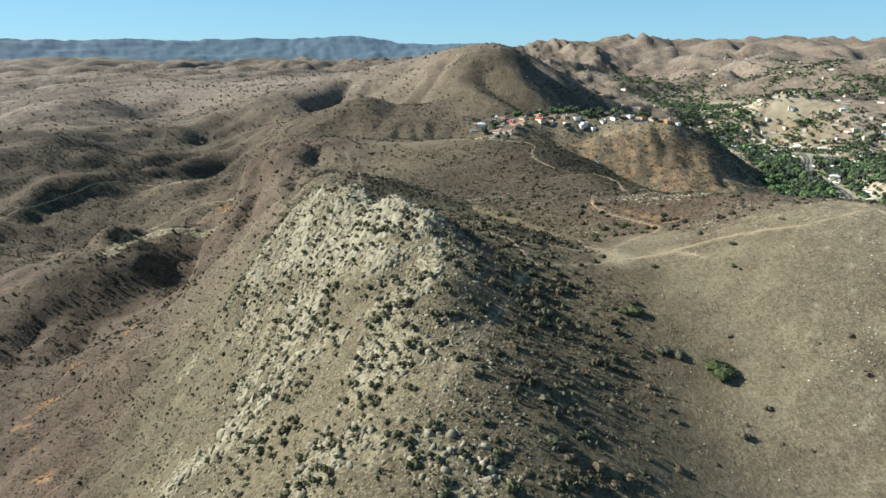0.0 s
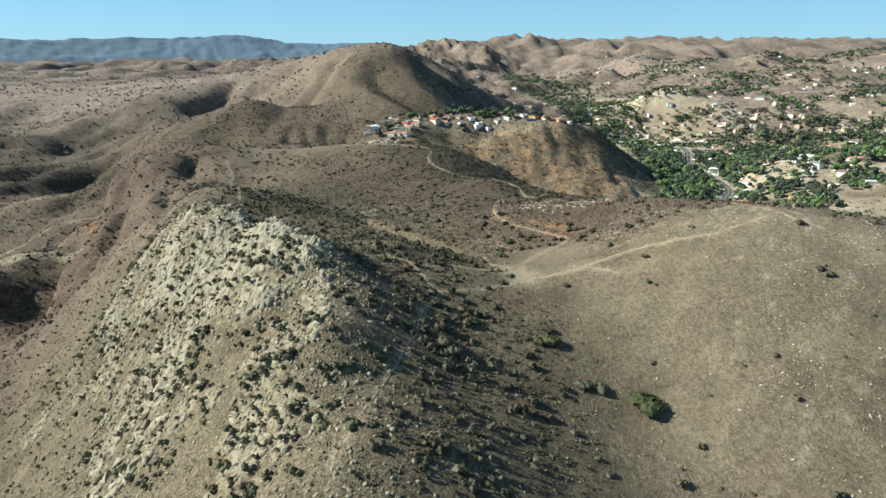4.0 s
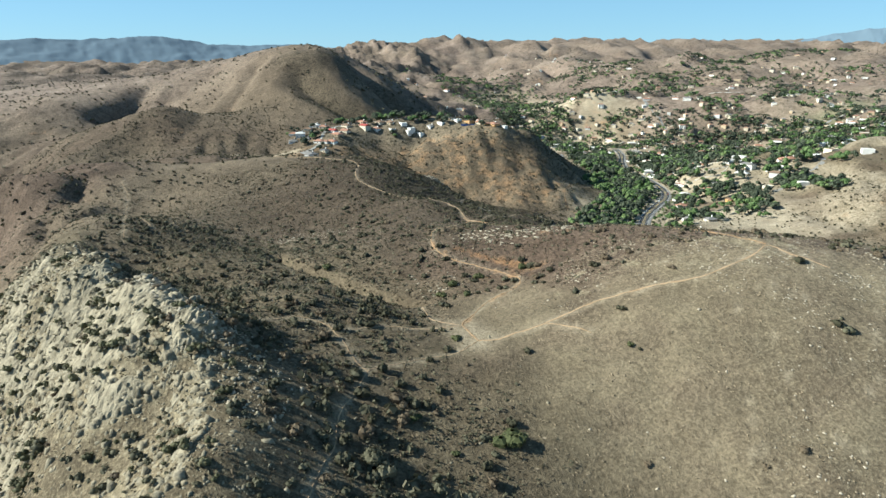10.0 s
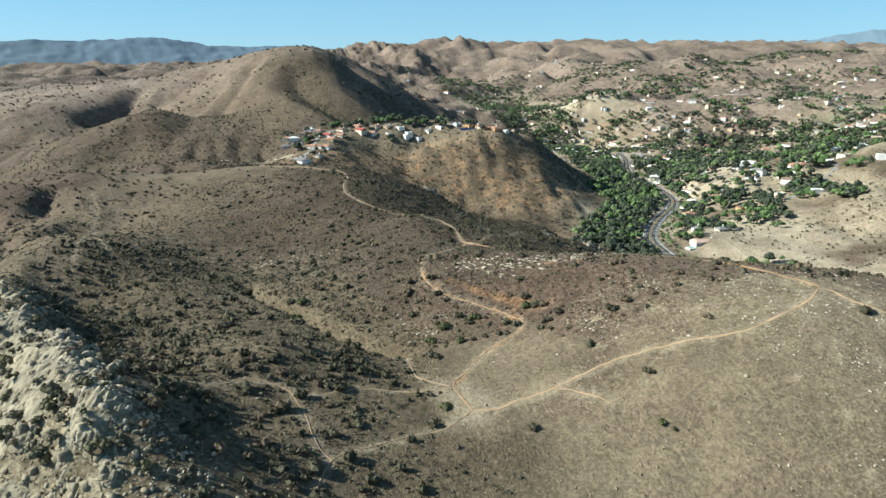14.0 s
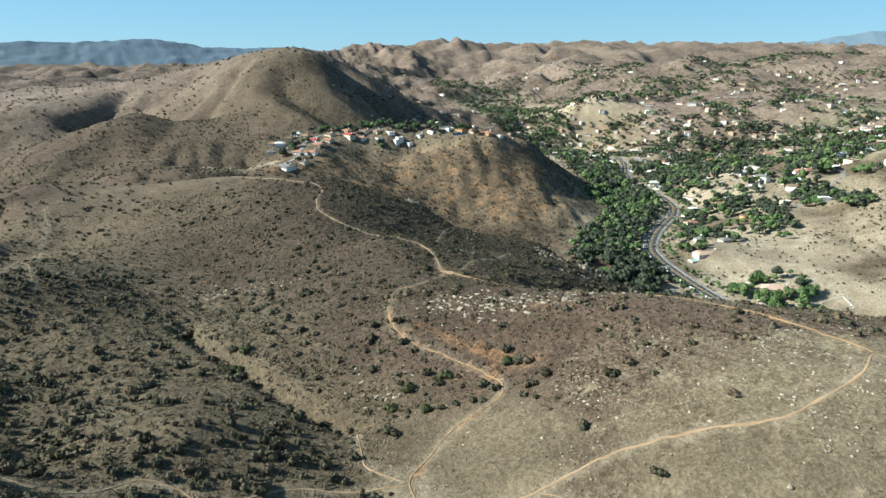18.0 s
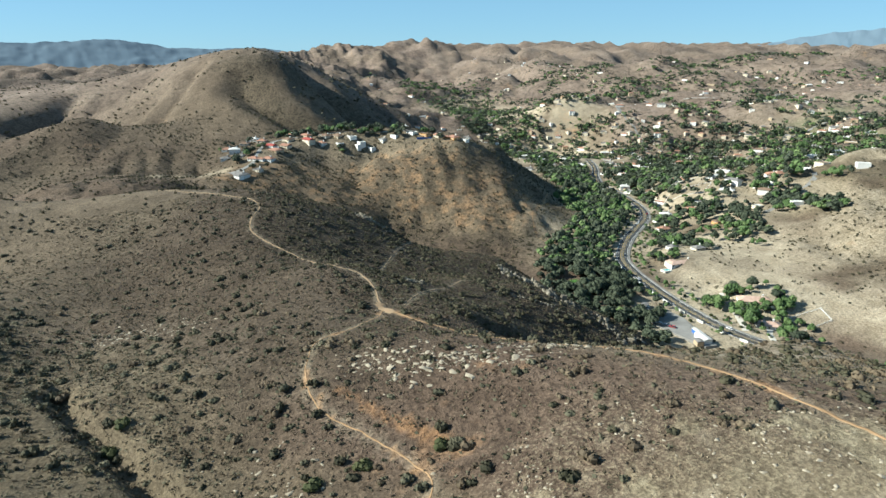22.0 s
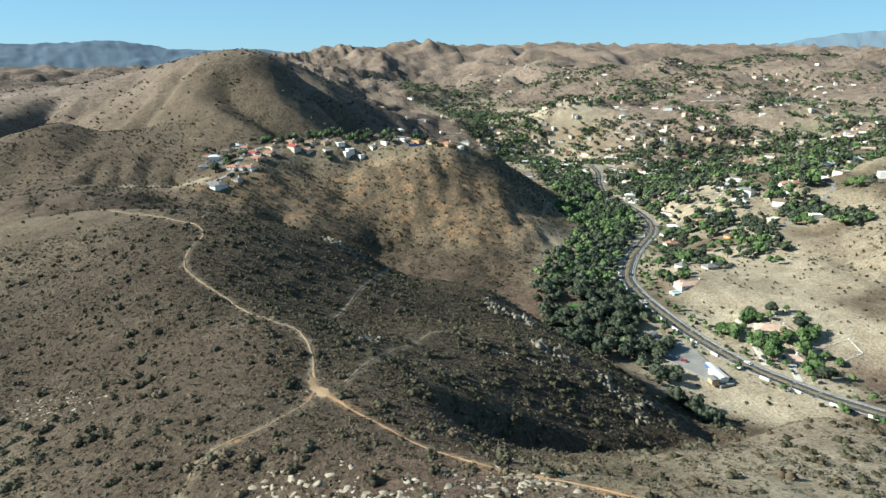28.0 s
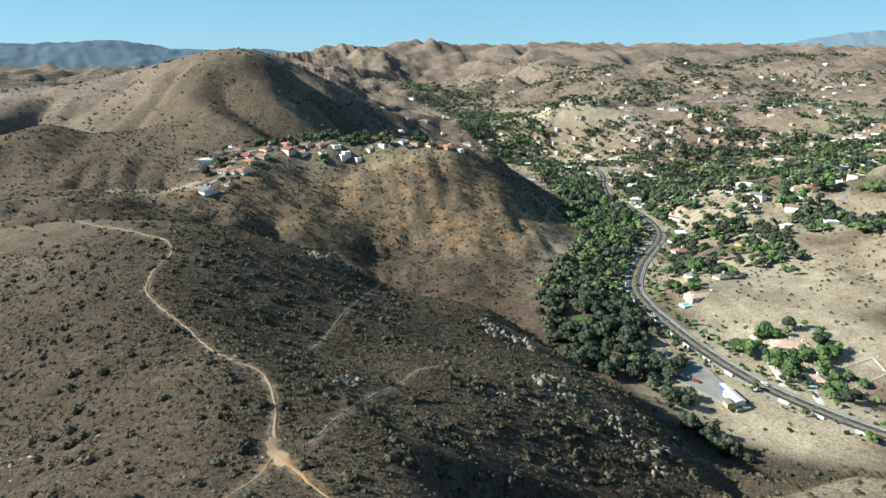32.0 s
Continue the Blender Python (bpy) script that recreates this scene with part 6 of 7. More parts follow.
bmesh.ops.create_cone(bm, cap_ends=True, segments=12, radius1=0.34, radius2=0.34, depth=0.22, matrix=Matrix.Rotation(math.pi / 2, 4, "X"))
tyre_mesh = bpy.data.meshes.new("tyre")
bm.to_mesh(tyre_mesh)
bm.free()
tyre_mesh.materials.append(M_RUBBER)
bm = bmesh.new()
bmesh.ops.create_cone(bm, cap_ends=True, segments=10, radius1=0.2, radius2=0.2, depth=0.25, matrix=Matrix.Rotation(math.pi / 2, 4, "X"))
rim_mesh = bpy.data.meshes.new("rim")
bm.to_mesh(rim_mesh)
bm.free()
rim_mesh.materials.append(M_METAL)
lamp_mesh = box_mesh("headlight", M_PAINT, (2.2, 2.27, -0.22, 0.22, -0.07, 0.07))
CARS = [car_meshes(p) for p in CAR_PAINTS]
CAR_WORDS = ("white", "silver", "black", "red", "blue")


def car(kind, x, y, z, turn, where):
    body, cabin, roof = CARS[kind]
    root = tagged(new("car"), CAR_WORDS[kind] + " passenger car " + where, "car", "cars in the valley")
    root.matrix_world = Matrix.Translation((x, y, z)) @ Matrix.Rotation(turn, 4, "Z")
    for nm, me in (("body", body), ("glazing", cabin), ("roof", roof)):
        part(nm, me, root)
    for s in (-0.6, 0.6):
        part("headlight", lamp_mesh, root, m=Matrix.Translation((0, s, 0.66)))
    for dx in (-1.4, 1.4):
        for dy in (-0.8, 0.8):
            w = part("tyre", tyre_mesh, root, m=Matrix.Translation((dx, dy, 0.34)))
            part("rim", rim_mesh, w)


for kind, x, y, turn in ((0, 292, 493, 0.2), (0, 288, 489, 0.3), (1, 291, 486, 0.2), (2, 279, 486, 1.5), (2, 278, 492, 1.4), (3, 284, 467, 2.2), (1, 281, 471, 2.2), (0, 279, 474, 2.2), (1, 286, 498, 1.0)):
    car(kind, x, y, lot_z, turn, "parked in the paved yard")
for kind, k, off in ((0, 30, 2.6), (1, 52, -2.6), (2, 66, 2.6), (0, 96, -2.6), (3, 108, 2.6)):
    q, a = along(ROAD_LINE, road_off, off)
    car(kind, q[k, 0], q[k, 1], q[k, 2], a[k] + (math.pi if off < 0 else 0), "on the valley road")


# ---- houses ----
def gable_or_hip(name, w, d, z, rise, over, material, hip):
    """A pitched roof as a closed solid, its ridge along x."""
    bm = bmesh.new()
    x, y = w / 2 + over, d / 2 + over
    cut = min(y, x * 0.9) if hip else 0.0
    low = [bm.verts.new(p) for p in ((-x, -y, z - 0.25), (x, -y, z - 0.25), (x, y, z - 0.25), (-x, y, z - 0.25))]
    eave = [bm.verts.new(p) for p in ((-x, -y, z), (x, -y, z), (x, y, z), (-x, y, z))]
    r0, r1 = bm.verts.new((-x + cut, 0, z + rise)), bm.verts.new((x - cut, 0, z + rise))
    bm.faces.new(low[::-1])
    for k in range(4):
        bm.faces.new((low[k], low[(k + 1) % 4], eave[(k + 1) % 4], eave[k]))
    bm.faces.new((eave[0], eave[1], r1, r0))
    bm.faces.new((eave[2], eave[3], r0, r1))
    bm.faces.new((eave[1], eave[2], r1))
    bm.faces.new((eave[3], eave[0], r0))
    me = bpy.data.meshes.new(name)
    bm.to_mesh(me)
    bm.free()
    me.materials.append(material)
    return me


WINDOW = box_mesh("window", M_WHITE, (-0.75, 0.75, -0.06, 0.05, -0.7, -0.6), (-0.75, 0.75, -0.06, 0.05, 0.6, 0.7), (-0.75, -0.65, -0.06, 0.05, -0.6, 0.6), (0.65, 0.75, -0.06, 0.05, -0.6, 0.6), (-0.04, 0.04, -0.05, 0.04, -0.6, 0.6))
PANE = box_mesh("pane", M_GLASS, (-0.65, 0.65, -0.02, 0.0, -0.6, 0.6))
DOOR = box_mesh("door", M_WOOD, (-0.5, 0.5, -0.08, 0.04, 0, 2.1), bevel=0.02)
CHIMNEY = box_mesh("chimney", M_STUCCO, (-0.45, 0.45, -0.45, 0.45, -1.5, 1.3), (-0.55, 0.55, -0.55, 0.55, 1.3, 1.5))


def house(x, y, w, d, storeys, turn, walls, roofing, label, style="hip", wing=None, windows=True, group="houses in the hills"):
    """A house on the slope: walls on a plinth, roof, windows with panes, a door and a chimney, and at times a wing."""
    w, d = w * 0.84, d * 0.88
    c, s = math.cos(turn), math.sin(turn)
    if wing:
        wing = tuple(v * 0.85 for v in wing[:4]) + (wing[4],)
    corner = [(x + c * a * w / 2 - s * b * d / 2, y + s * a * w / 2 + c * b * d / 2) for a in (-1, 1) for b in (-1, 1)]
    zs = ground_z(*np.array(corner + [(x, y)]).T)
    z = float(zs.min() * 0.75 + zs.max() * 0.25)
    sink = z - float(zs.min()) + 0.6
    root = tagged(new("house"), label, "house", group)
    root.matrix_world = Matrix.Translation((x, y, z)) @ Matrix.Rotation(turn, 4, "Z")
    h = 2.65 * storeys
    if style == "flat":
        shell = box_mesh("wall", walls, (-w / 2, w / 2, -d / 2, d / 2, -sink, h))
        body = part("wall", shell, root)
        top = part("roof", box_mesh("roof", roofing, (-w / 2 + 0.3, w / 2 - 0.3, -d / 2 + 0.3, d / 2 - 0.3, h, h + 0.12)), root)
        part("parapet", box_mesh("parapet", walls, (-w / 2, w / 2, -d / 2, -d / 2 + 0.28, h, h + 0.5), (-w / 2, w / 2, d / 2 - 0.28, d / 2, h, h + 0.5), (-w / 2, -w / 2 + 0.28, -d / 2 + 0.28, d / 2 - 0.28, h, h + 0.5), (w / 2 - 0.28, w / 2, -d / 2 + 0.28, d / 2 - 0.28, h, h + 0.5)), top)
    else:
        body = part("wall", box_mesh("wall", walls, (-w / 2, w / 2, -d / 2, d / 2, -sink, h)), root)
        top = part("roof", gable_or_hip("roof", w, d, h, d * 0.24, 0.5, roofing, style == "hip"), root)
        part("chimney", CHIMNEY, top, m=Matrix.Translation((w * 0.22, d * 0.12, h + d * 0.2)))
    if wing:
        wx, wy, ww, wd, wh = wing
        part("wing_wall", box_mesh("wing_wall", walls, (wx - ww / 2, wx + ww / 2, wy - wd / 2, wy + wd / 2, -sink - 1.0, 2.9 * wh - 0.02)), root)
        part("wing_roof", gable_or_hip("wing_roof", ww, wd, 2.9 * wh, min(ww, wd) * 0.22, 0.5, roofing, True) if style != "flat" else box_mesh("wing_roof", roofing, (-ww / 2, ww / 2, -wd / 2, wd / 2, 2.9 * wh, 2.9 * wh + 0.3)), root, m=Matrix.Translation((wx, wy, 0)))
    if windows:
        n = max(2, int(w / 3.6))
        for level in range(storeys):
            for side, rot in ((-1, 0.0), (1, math.pi)):
                for k in range(n):
                    at = (-w / 2 + w * (k + 0.5) / n, side * d / 2, 1.5 + 2.9 * level)
                    if side < 0 and level == 0 and k == n // 2:
                        part("door", DOOR, body, "dark wooden door", Matrix.Translation((at[0], at[1], 0)))
                        continue
                    wn_ = part("window", WINDOW, body, "", Matrix.Translation(at) @ Matrix.Rotation(rot, 4, "Z"))
                    if k % 2 == 0 and level == 0:
                        part("pane", PANE, root, "", Matrix.Translation(at) @ Matrix.Rotation(rot, 4, "Z"))
            for side in (-1, 1):
                part("window", WINDOW, body, "", Matrix.Translation((side * w / 2, 0, 1.5 + 2.9 * level)) @ Matrix.Rotation(side * math.pi / 2, 4, "Z"))
    return root


W, C, T, O = (M_STUCCO, "white stucco"), (M_CREAM, "cream stucco"), (M_TAN, "tan stucco"), (M_ORANGE, "orange unfinished")
TERRA, FADED, RED, GREY, PALE, BROWN = (M_TERRACOTTA, "terracotta tiles"), (M_FADED, "faded pink tiles"), (M_RED, "dark red roofing"), (M_GREY_ROOF, "grey roofing"), (M_PALE_ROOF, "a pale flat roof"), (M_BROWN_ROOF, "brown roofing")


def estate(rows, where, group, windows=True):
    for x, y, w, d, storeys, turn, walls, roofing, style, *wing in rows:
        house(x, y, w, d, storeys, turn, walls[0], roofing[0], walls[1] + " house with " + roofing[1] + " " + where, style, wing[0] if wing else None, windows, group)


# houses on the knoll
estate([
    (14, 766, 19, 11, 1, -0.85, W, GREY, "hip", (6, -7, 9, 7, 1)), (5, 862, 13, 9, 2, -0.05, W, PALE, "hip"), (24, 905, 14, 9, 1, -0.45, W, PALE, "hip"), (15, 888, 12, 9, 1, -0.35, C, BROWN, "hip"), (-4, 846, 12, 9, 1, 0.05, W, GREY, "hip"), (40, 808, 14, 9, 1, -0.65, W, TERRA, "hip", (-5, -6, 7, 6, 1)), (48, 834, 16, 9, 1, -0.75, T, TERRA, "hip", (5, -6, 7, 6, 1)), (59, 852, 12, 9, 1, -0.75, C, TERRA, "gable"),
    (62, 874, 14, 9, 1, -0.95, C, BROWN, "hip"), (84, 864, 16, 9, 2, -1.05, C, RED, "gable"), (82, 884, 16, 9, 1, -0.95, T, TERRA, "hip"), (66, 925, 12, 9, 1, -0.65, C, TERRA, "hip"), (104, 874, 14, 9, 1, -1.15, C, BROWN, "hip"), (117, 868, 13, 9, 1, -1.15, T, BROWN, "hip"), (131, 862, 13, 9, 1, -1.25, W, PALE, "flat"), (140, 853, 13, 8, 2, -1.25, W, PALE, "flat", (4, -6, 8, 5, 1)),
    (165, 851, 10, 8, 1, -1.15, W, GREY, "hip"), (196, 842, 13, 9, 1, -1.05, W, GREY, "flat"), (209, 834, 15, 9, 1, -1.05, O, BROWN, "flat"), (236, 814, 15, 10, 1, -1.15, O, TERRA, "hip", (-6, -6, 8, 6, 1)),
    (-3, 876, 12, 9, 1, -0.3, W, TERRA, "hip"), (34, 884, 12, 8, 1, -0.5, C, TERRA, "hip"), (44, 850, 12, 8, 1, -0.8, W, RED, "gable"), (26, 812, 13, 9, 1, -0.6, W, TERRA, "hip"), (30, 780, 10, 7, 1, -0.8, C, GREY, "hip"), (98, 862, 12, 8, 1, -1.1, W, TERRA, "hip"), (117, 855, 9, 7, 1, -1.2, W, GREY, "flat"), (150, 848, 16, 6, 1, -1.2, W, PALE, "flat"), (178, 846, 12, 8, 1, -1.1, W, PALE, "flat"), (222, 826, 10, 8, 1, -1.1, C, TERRA, "gable"), (248, 808, 7, 6, 1, -1.1, W, PALE, "flat"), (12, 836, 9, 7, 1, -0.3, W, GREY, "hip"),
], "on the hilltop", "houses on the hilltop")
tarp = box_mesh("tarpaulin", M_BLUE, (-8, 8, -0.1, 0.1, -0.4, 1.9))
ob = tagged(new("tarpaulin", tarp), "blue tarpaulin fence round a building site", "tarpaulin")
ob.matrix_world = Matrix.Translation((206, 825, float(ground_z(206, 825)))) @ Matrix.Rotation(-0.15, 4, "Z")
# villas beside the valley road
estate([
    (358, 482, 26, 11, 1, -0.45, W, FADED, "hip", (9, -7, 9, 8, 1)), (346, 455, 17, 9, 1, -0.5, W, FADED, "hip", (-5, 6, 7, 6, 1)), (352, 556, 30, 8, 1, 0.05, W, FADED, "hip", (-9, 5, 9, 7, 1)), (409, 668, 14, 10, 1, 0.2, W, TERRA, "hip"), (369, 595, 11, 8, 1, 0.4, W, GREY, "hip"), (383, 580, 12, 8, 1, 0.1, C, GREY, "hip"), (458, 650, 15, 9, 1, 0.1, O, BROWN, "gable"), (534, 762, 20, 12, 1, 0.1, W, PALE, "hip", (9, -7, 9, 8, 1)),
    (585, 720, 18, 10, 1, 0.0, W, TERRA, "hip"), (519, 795, 14, 9, 1, 0.3, T, TERRA, "hip"), (585, 968, 14, 10, 1, 0.0, C, TERRA, "hip"), (478, 858, 13, 9, 1, 0.4, C, BROWN, "hip"), (508, 660, 12, 8, 1, 0.3, C, PALE, "flat"), (546, 652, 24, 11, 1, 0.3, T, GREY, "hip"), (632, 712, 16, 12, 2, 0.2, C, BROWN, "flat"), (556, 712, 22, 6, 1, -0.1, W, PALE, "gable"), (425, 700, 12, 9, 1, 0.2, W, GREY, "hip"), (440, 845, 12, 9, 1, 0.9, C, TERRA, "hip"),
], "beside the valley road", "houses beside the valley road")
for cluster, where, group in ((HILLS_EAST, "on the eastern hills", "houses on the eastern hills"), (VALLEY_NORTH, "in the valley", "houses in the valley"), (CANYON_HEAD, "up the canyon", "houses at the canyon head")):
    for k, (x, y) in enumerate(cluster):
        walls, roofing = (W, W, C, W, T)[k % 5], (PALE, TERRA, GREY, PALE, BROWN, PALE, TERRA)[k % 7]
        big = 1.0 + (k * 37 % 11) / 11.0
        house(x, y, 10.5 * big, 8 * (0.8 + 0.2 * big), 1 + (k % 4 == 0), -0.2 - (k * 53 % 31) / 26.0, walls[0], roofing[0], walls[1] + " house with " + roofing[1] + " " + where, "flat" if roofing is PALE and k % 3 else "hip", None, k % 2 == 0 and y < 1500, group)
# houses among the groves: the nearest as things of their own, the rest joined
SPOTS.sort(key=lambda q: math.hypot(q[0] - 80, q[1] - 209))
for k, (x, y) in enumerate(SPOTS[:125]):
    walls, roofing = (W, C, W, W)[k % 4], (PALE, TERRA, PALE, GREY, BROWN)[k % 5]
    house(x, y, 12 + k % 9, 9 + k % 4, 1 + (k % 4 == 0), -0.3 - (k % 10) / 8.0, walls[0], roofing[0], walls[1] + " house with " + roofing[1] + " among trees", "hip" if k % 3 else "flat", None, False, "houses among the groves")


def joined_houses(places):
    """Far houses in one mesh: walls, a lower wing, a hipped or flat roof and a chimney each."""
    bm = bmesh.new()
    mats = [M_STUCCO, M_CREAM, M_TAN, M_PALE_ROOF, M_TERRACOTTA, M_GREY_ROOF, M_BROWN_ROOF]
    for k, (x, y) in enumerate(places):
        w, d, h = 6.5 + k % 6, 5.0 + k % 3, 2.2 * (1 + (k % 5 == 0))
        start, first = len(bm.faces), len(bm.verts)
        box(bm, -w / 2, w / 2, -d / 2, d / 2, -4, h)
        box(bm, w * 0.1, w * 0.5, -d * 0.95, -d / 2, -4, 2.6)
        box(bm, -w * 0.3, -w * 0.22, -0.5, 0.5, h, h + d * 0.3)
        bm.faces.ensure_lookup_table()
        for f in bm.faces[start:]:
            f.material_index = (0, 1, 2, 1)[k % 4]
        start = len(bm.faces)
        rise = d * 0.24 if k % 3 else 0.3
        v = [bm.verts.new(p) for p in ((-w / 2 - 0.5, -d / 2 - 0.5, h), (w / 2 + 0.5, -d / 2 - 0.5, h), (w / 2 + 0.5, d / 2 + 0.5, h), (-w / 2 - 0.5, d / 2 + 0.5, h), (-w / 2 + d * 0.4, -0.4, h + rise), (w / 2 - d * 0.4, -0.4, h + rise), (w / 2 - d * 0.4, 0.4, h + rise), (-w / 2 + d * 0.4, 0.4, h + rise))]
        for q in ((0, 1, 5, 4), (1, 2, 6, 5), (2, 3, 7, 6), (3, 0, 4, 7), (4, 5, 6, 7), (3, 2, 1, 0)):
            bm.faces.new([v[j] for j in q])
        bm.faces.ensure_lookup_table()
        for f in bm.faces[start:]:
            f.material_index = 3 + (0, 1, 2, 3, 1, 2)[k % 6]
        bm.verts.ensure_lookup_table()
        bmesh.ops.transform(bm, matrix=Matrix.Translation((x, y, float(ground_z(x, y)) + 0.6)) @ Matrix.Rotation(-0.3 - (k % 10) / 8.0, 4, "Z"), verts=bm.verts[first:])
    me = bpy.data.meshes.new("distant_houses")
    bm.to_mesh(me)
    bm.free()
    for m in mats:
        me.materials.append(m)
    tagged(new("distant_houses", me), "pale distant houses scattered over the far hills", "houses", kind="stuff")


joined_houses(SPOTS[125:])


# ---- outcrops ----
ROCK_MESH = []
for k in range(8):
    me = plain_mesh("rock", *BOULDERS[k], M_ROCK)
    ROCK_MESH.append(me)
GREY_MESH = [plain_mesh("rock", *BOULDERS[k], M_GREY_ROCK) for k in range(8)]
WHITE_MESH = [plain_mesh("rock", *BOULDERS[k], M_WHITE_ROCK) for k in range(8)]


def rock(x, y, w, tall, label, meshes, group, sink=0.35, tilt=0.45):
    ob = tagged(new("rock", meshes[rng.integers(0, 8)]), label, "rock", group)
    ob.matrix_world = Matrix.Translation((x, y, float(ground_z(x, y)) + tall * (0.5 - sink) * 0.6)) @ Euler((rng.uniform(-tilt, tilt), rng.uniform(-tilt, tilt), rng.uniform(0, 6.28))).to_matrix().to_4x4() @ Matrix.Diagonal((w, w * rng.uniform(0.55, 1.0), tall, 1))


def outcrop_sheet(x0, x1, y0, y1, step, label):
    """The broken rock face of the outcrop: fissured blocks standing out of the slope."""
    xs, ys = np.arange(x0, x1, step), np.arange(y0, y1, step)
    mx, my = np.meshgrid(xs, ys)
    x, y = mx.ravel(), my.ravel()
    share = crag_zone(x, y)
    u, v = -0.66 * x + 0.75 * y, 0.75 * x + 0.66 * y
    u, v = u + 2.2 * fbm(x, y, 9, 3, 201), 1.9 * v + 3.0 * fbm(x, y, 7, 3, 202)
    crack = np.minimum(np.abs(2 * vnoise(u / 3.1, v / 3.1, 203) - 1), 0.3) / 0.3
    block = hashed(np.floor(u / 2.1 + 0.9 * vnoise(u / 2.3, v / 2.3, 204)), np.floor(v / 1.8 + 0.9 * vnoise(u / 2.7, v / 2.7, 206)), 205)
    up = 0.8 * (crack - 0.7) + 1.1 * (block - 0.5) + 1.7 * fbm(u, v, 2.2, 3, 207, 0.8)
    z = ground_z(x, y) - 1.2 + 1.6 * share + np.clip(share * 1.5, 0, 1) * 0.48 * up
    keep = (share > 0.25).reshape(mx.shape)
    idx = np.arange(x.size).reshape(mx.shape)
    quads = np.stack([idx[:-1, :-1], idx[:-1, 1:], idx[1:, 1:], idx[1:, :-1]], -1)[keep[:-1, :-1] & keep[1:, 1:]]
    used, inverse = np.unique(quads, return_inverse=True)
    ob = new("outcrop", plain_mesh("outcrop", np.c_[x, y, z][used], inverse.reshape(-1, 4), M_ROCK))
    return tagged(ob, label, "rock", kind="structure")


outcrop_sheet(-118, 6, 92, 300, 0.62, "pale cream fissured sandstone outcrop on the ridge")

EXTRA = {"pale": [], "white": [], "grey": []}


def row_of_rocks(pts, n, spread, lo_w, hi_w, slim, label, meshes, group, power=2.0, sink=0.35):
    line = curve_through(pts, 1.0)
    if meshes is GREY_MESH:
        line = line[rng.integers(0, len(line), 5)] + rng.normal(size=(5, 2)) * 0.6
    for _ in range(n):
        p = line[rng.integers(0, len(line))] + rng.normal(size=2) * spread * 1.15
        w = lo_w * 0.7 + (hi_w - lo_w) * 0.8 * rng.uniform() ** 2.5
        EXTRA["pale" if meshes is ROCK_MESH else "grey" if meshes is GREY_MESH else "white"].append((p[0], p[1], w, w * rng.uniform(*slim)))
    n = n // 7
    for _ in range(n):
        p = line[rng.integers(0, len(line))] + rng.normal(size=2) * spread
        w = lo_w + (hi_w - lo_w) * rng.uniform() ** power
        rock(p[0], p[1], w, w * rng.uniform(*slim), label, meshes, group, sink)


row_of_rocks([(-17, 190), (-30, 212), (-44, 236), (-58, 262)], 130, 2.0, 0.4, 1.9, (0.9, 2.1), "pale jagged rock on the crest of the outcrop", ROCK_MESH, "rocks of the outcrop")
row_of_rocks([(-12, 182), (-22, 200), (-36, 224)], 300, 1.9, 0.3, 1.25, (0.6, 1.3), "white weathered block on the crest of the outcrop", WHITE_MESH, "rocks of the outcrop")
row_of_rocks([(-30, 194), (-55, 218), (-80, 245), (-100, 280)], 230, 9.0, 0.3, 1.4, (0.7, 1.5), "pale rock standing out of the outcrop face", ROCK_MESH, "rocks of the outcrop")
row_of_rocks([(-88, 158), (-74, 155), (-58, 152), (-60, 170)], 140, 4.0, 0.4, 2.2, (0.8, 1.8), "grey rock rib below the outcrop", ROCK_MESH, "rocks of the lower ribs")
row_of_rocks([(-31, 104), (-24, 118), (-17, 146), (-12, 172)], 40, 2.0, 0.4, 1.3, (0.6, 1.3), "pale rock along the ridge", ROCK_MESH, "rocks along the ridge")
row_of_rocks([(-14, 188), (-6, 180), (-2, 172), (1, 163)], 260, 3.2, 0.2, 0.75, (0.5, 1.1), "small white rock strewn below the crest", WHITE_MESH, "rocks along the ridge")
row_of_rocks([(-4, 101), (2, 96), (8, 92)], 16, 1.6, 0.4, 1.2, (0.6, 1.4), "white rock at the foot of the ridge", WHITE_MESH, "rocks along the ridge")
row_of_rocks([(61, 271), (76, 262), (88, 256), (101, 259), (107, 256)], 330, 3.2, 0.3, 1.25, (0.12, 0.26), "flat white rock lying in brown scrub", WHITE_MESH, "white rocks in the scrub")
row_of_rocks([(-8, 334), (2, 336), (12, 334), (24, 330)], 150, 3.0, 0.25, 0.9, (0.15, 0.35), "small white rock on the brown slope", WHITE_MESH, "white rocks on the slope")
row_of_rocks([(86, 474), (90, 472.5), (94, 472)], 190, 1.6, 0.35, 1.7, (1.0, 2.6), "tall grey rock in a pile on the ridge", GREY_MESH, "rock pile on the ridge", 2.0, 0.15)
row_of_rocks([(94, 472), (99, 471), (106, 473)], 90, 2.4, 0.3, 1.0, (0.8, 2.0), "grey rock strewn beside the pile on the ridge", GREY_MESH, "rock pile on the ridge", 2.0, 0.3)
row_of_rocks([(87, 342), (93, 343)], 60, 1.3, 0.3, 1.2, (0.8, 1.9), "grey boulder in the dark brush", GREY_MESH, "boulders in the brush", 2.0, 0.2)
row_of_rocks([(155, 431), (156, 424), (161, 422), (166, 420), (168, 413)], 260, 2.0, 0.3, 1.8, (0.8, 2.4), "grey jagged rock on the cliff edge", GREY_MESH, "rocks of the cliff edge", 2.2, 0.25)
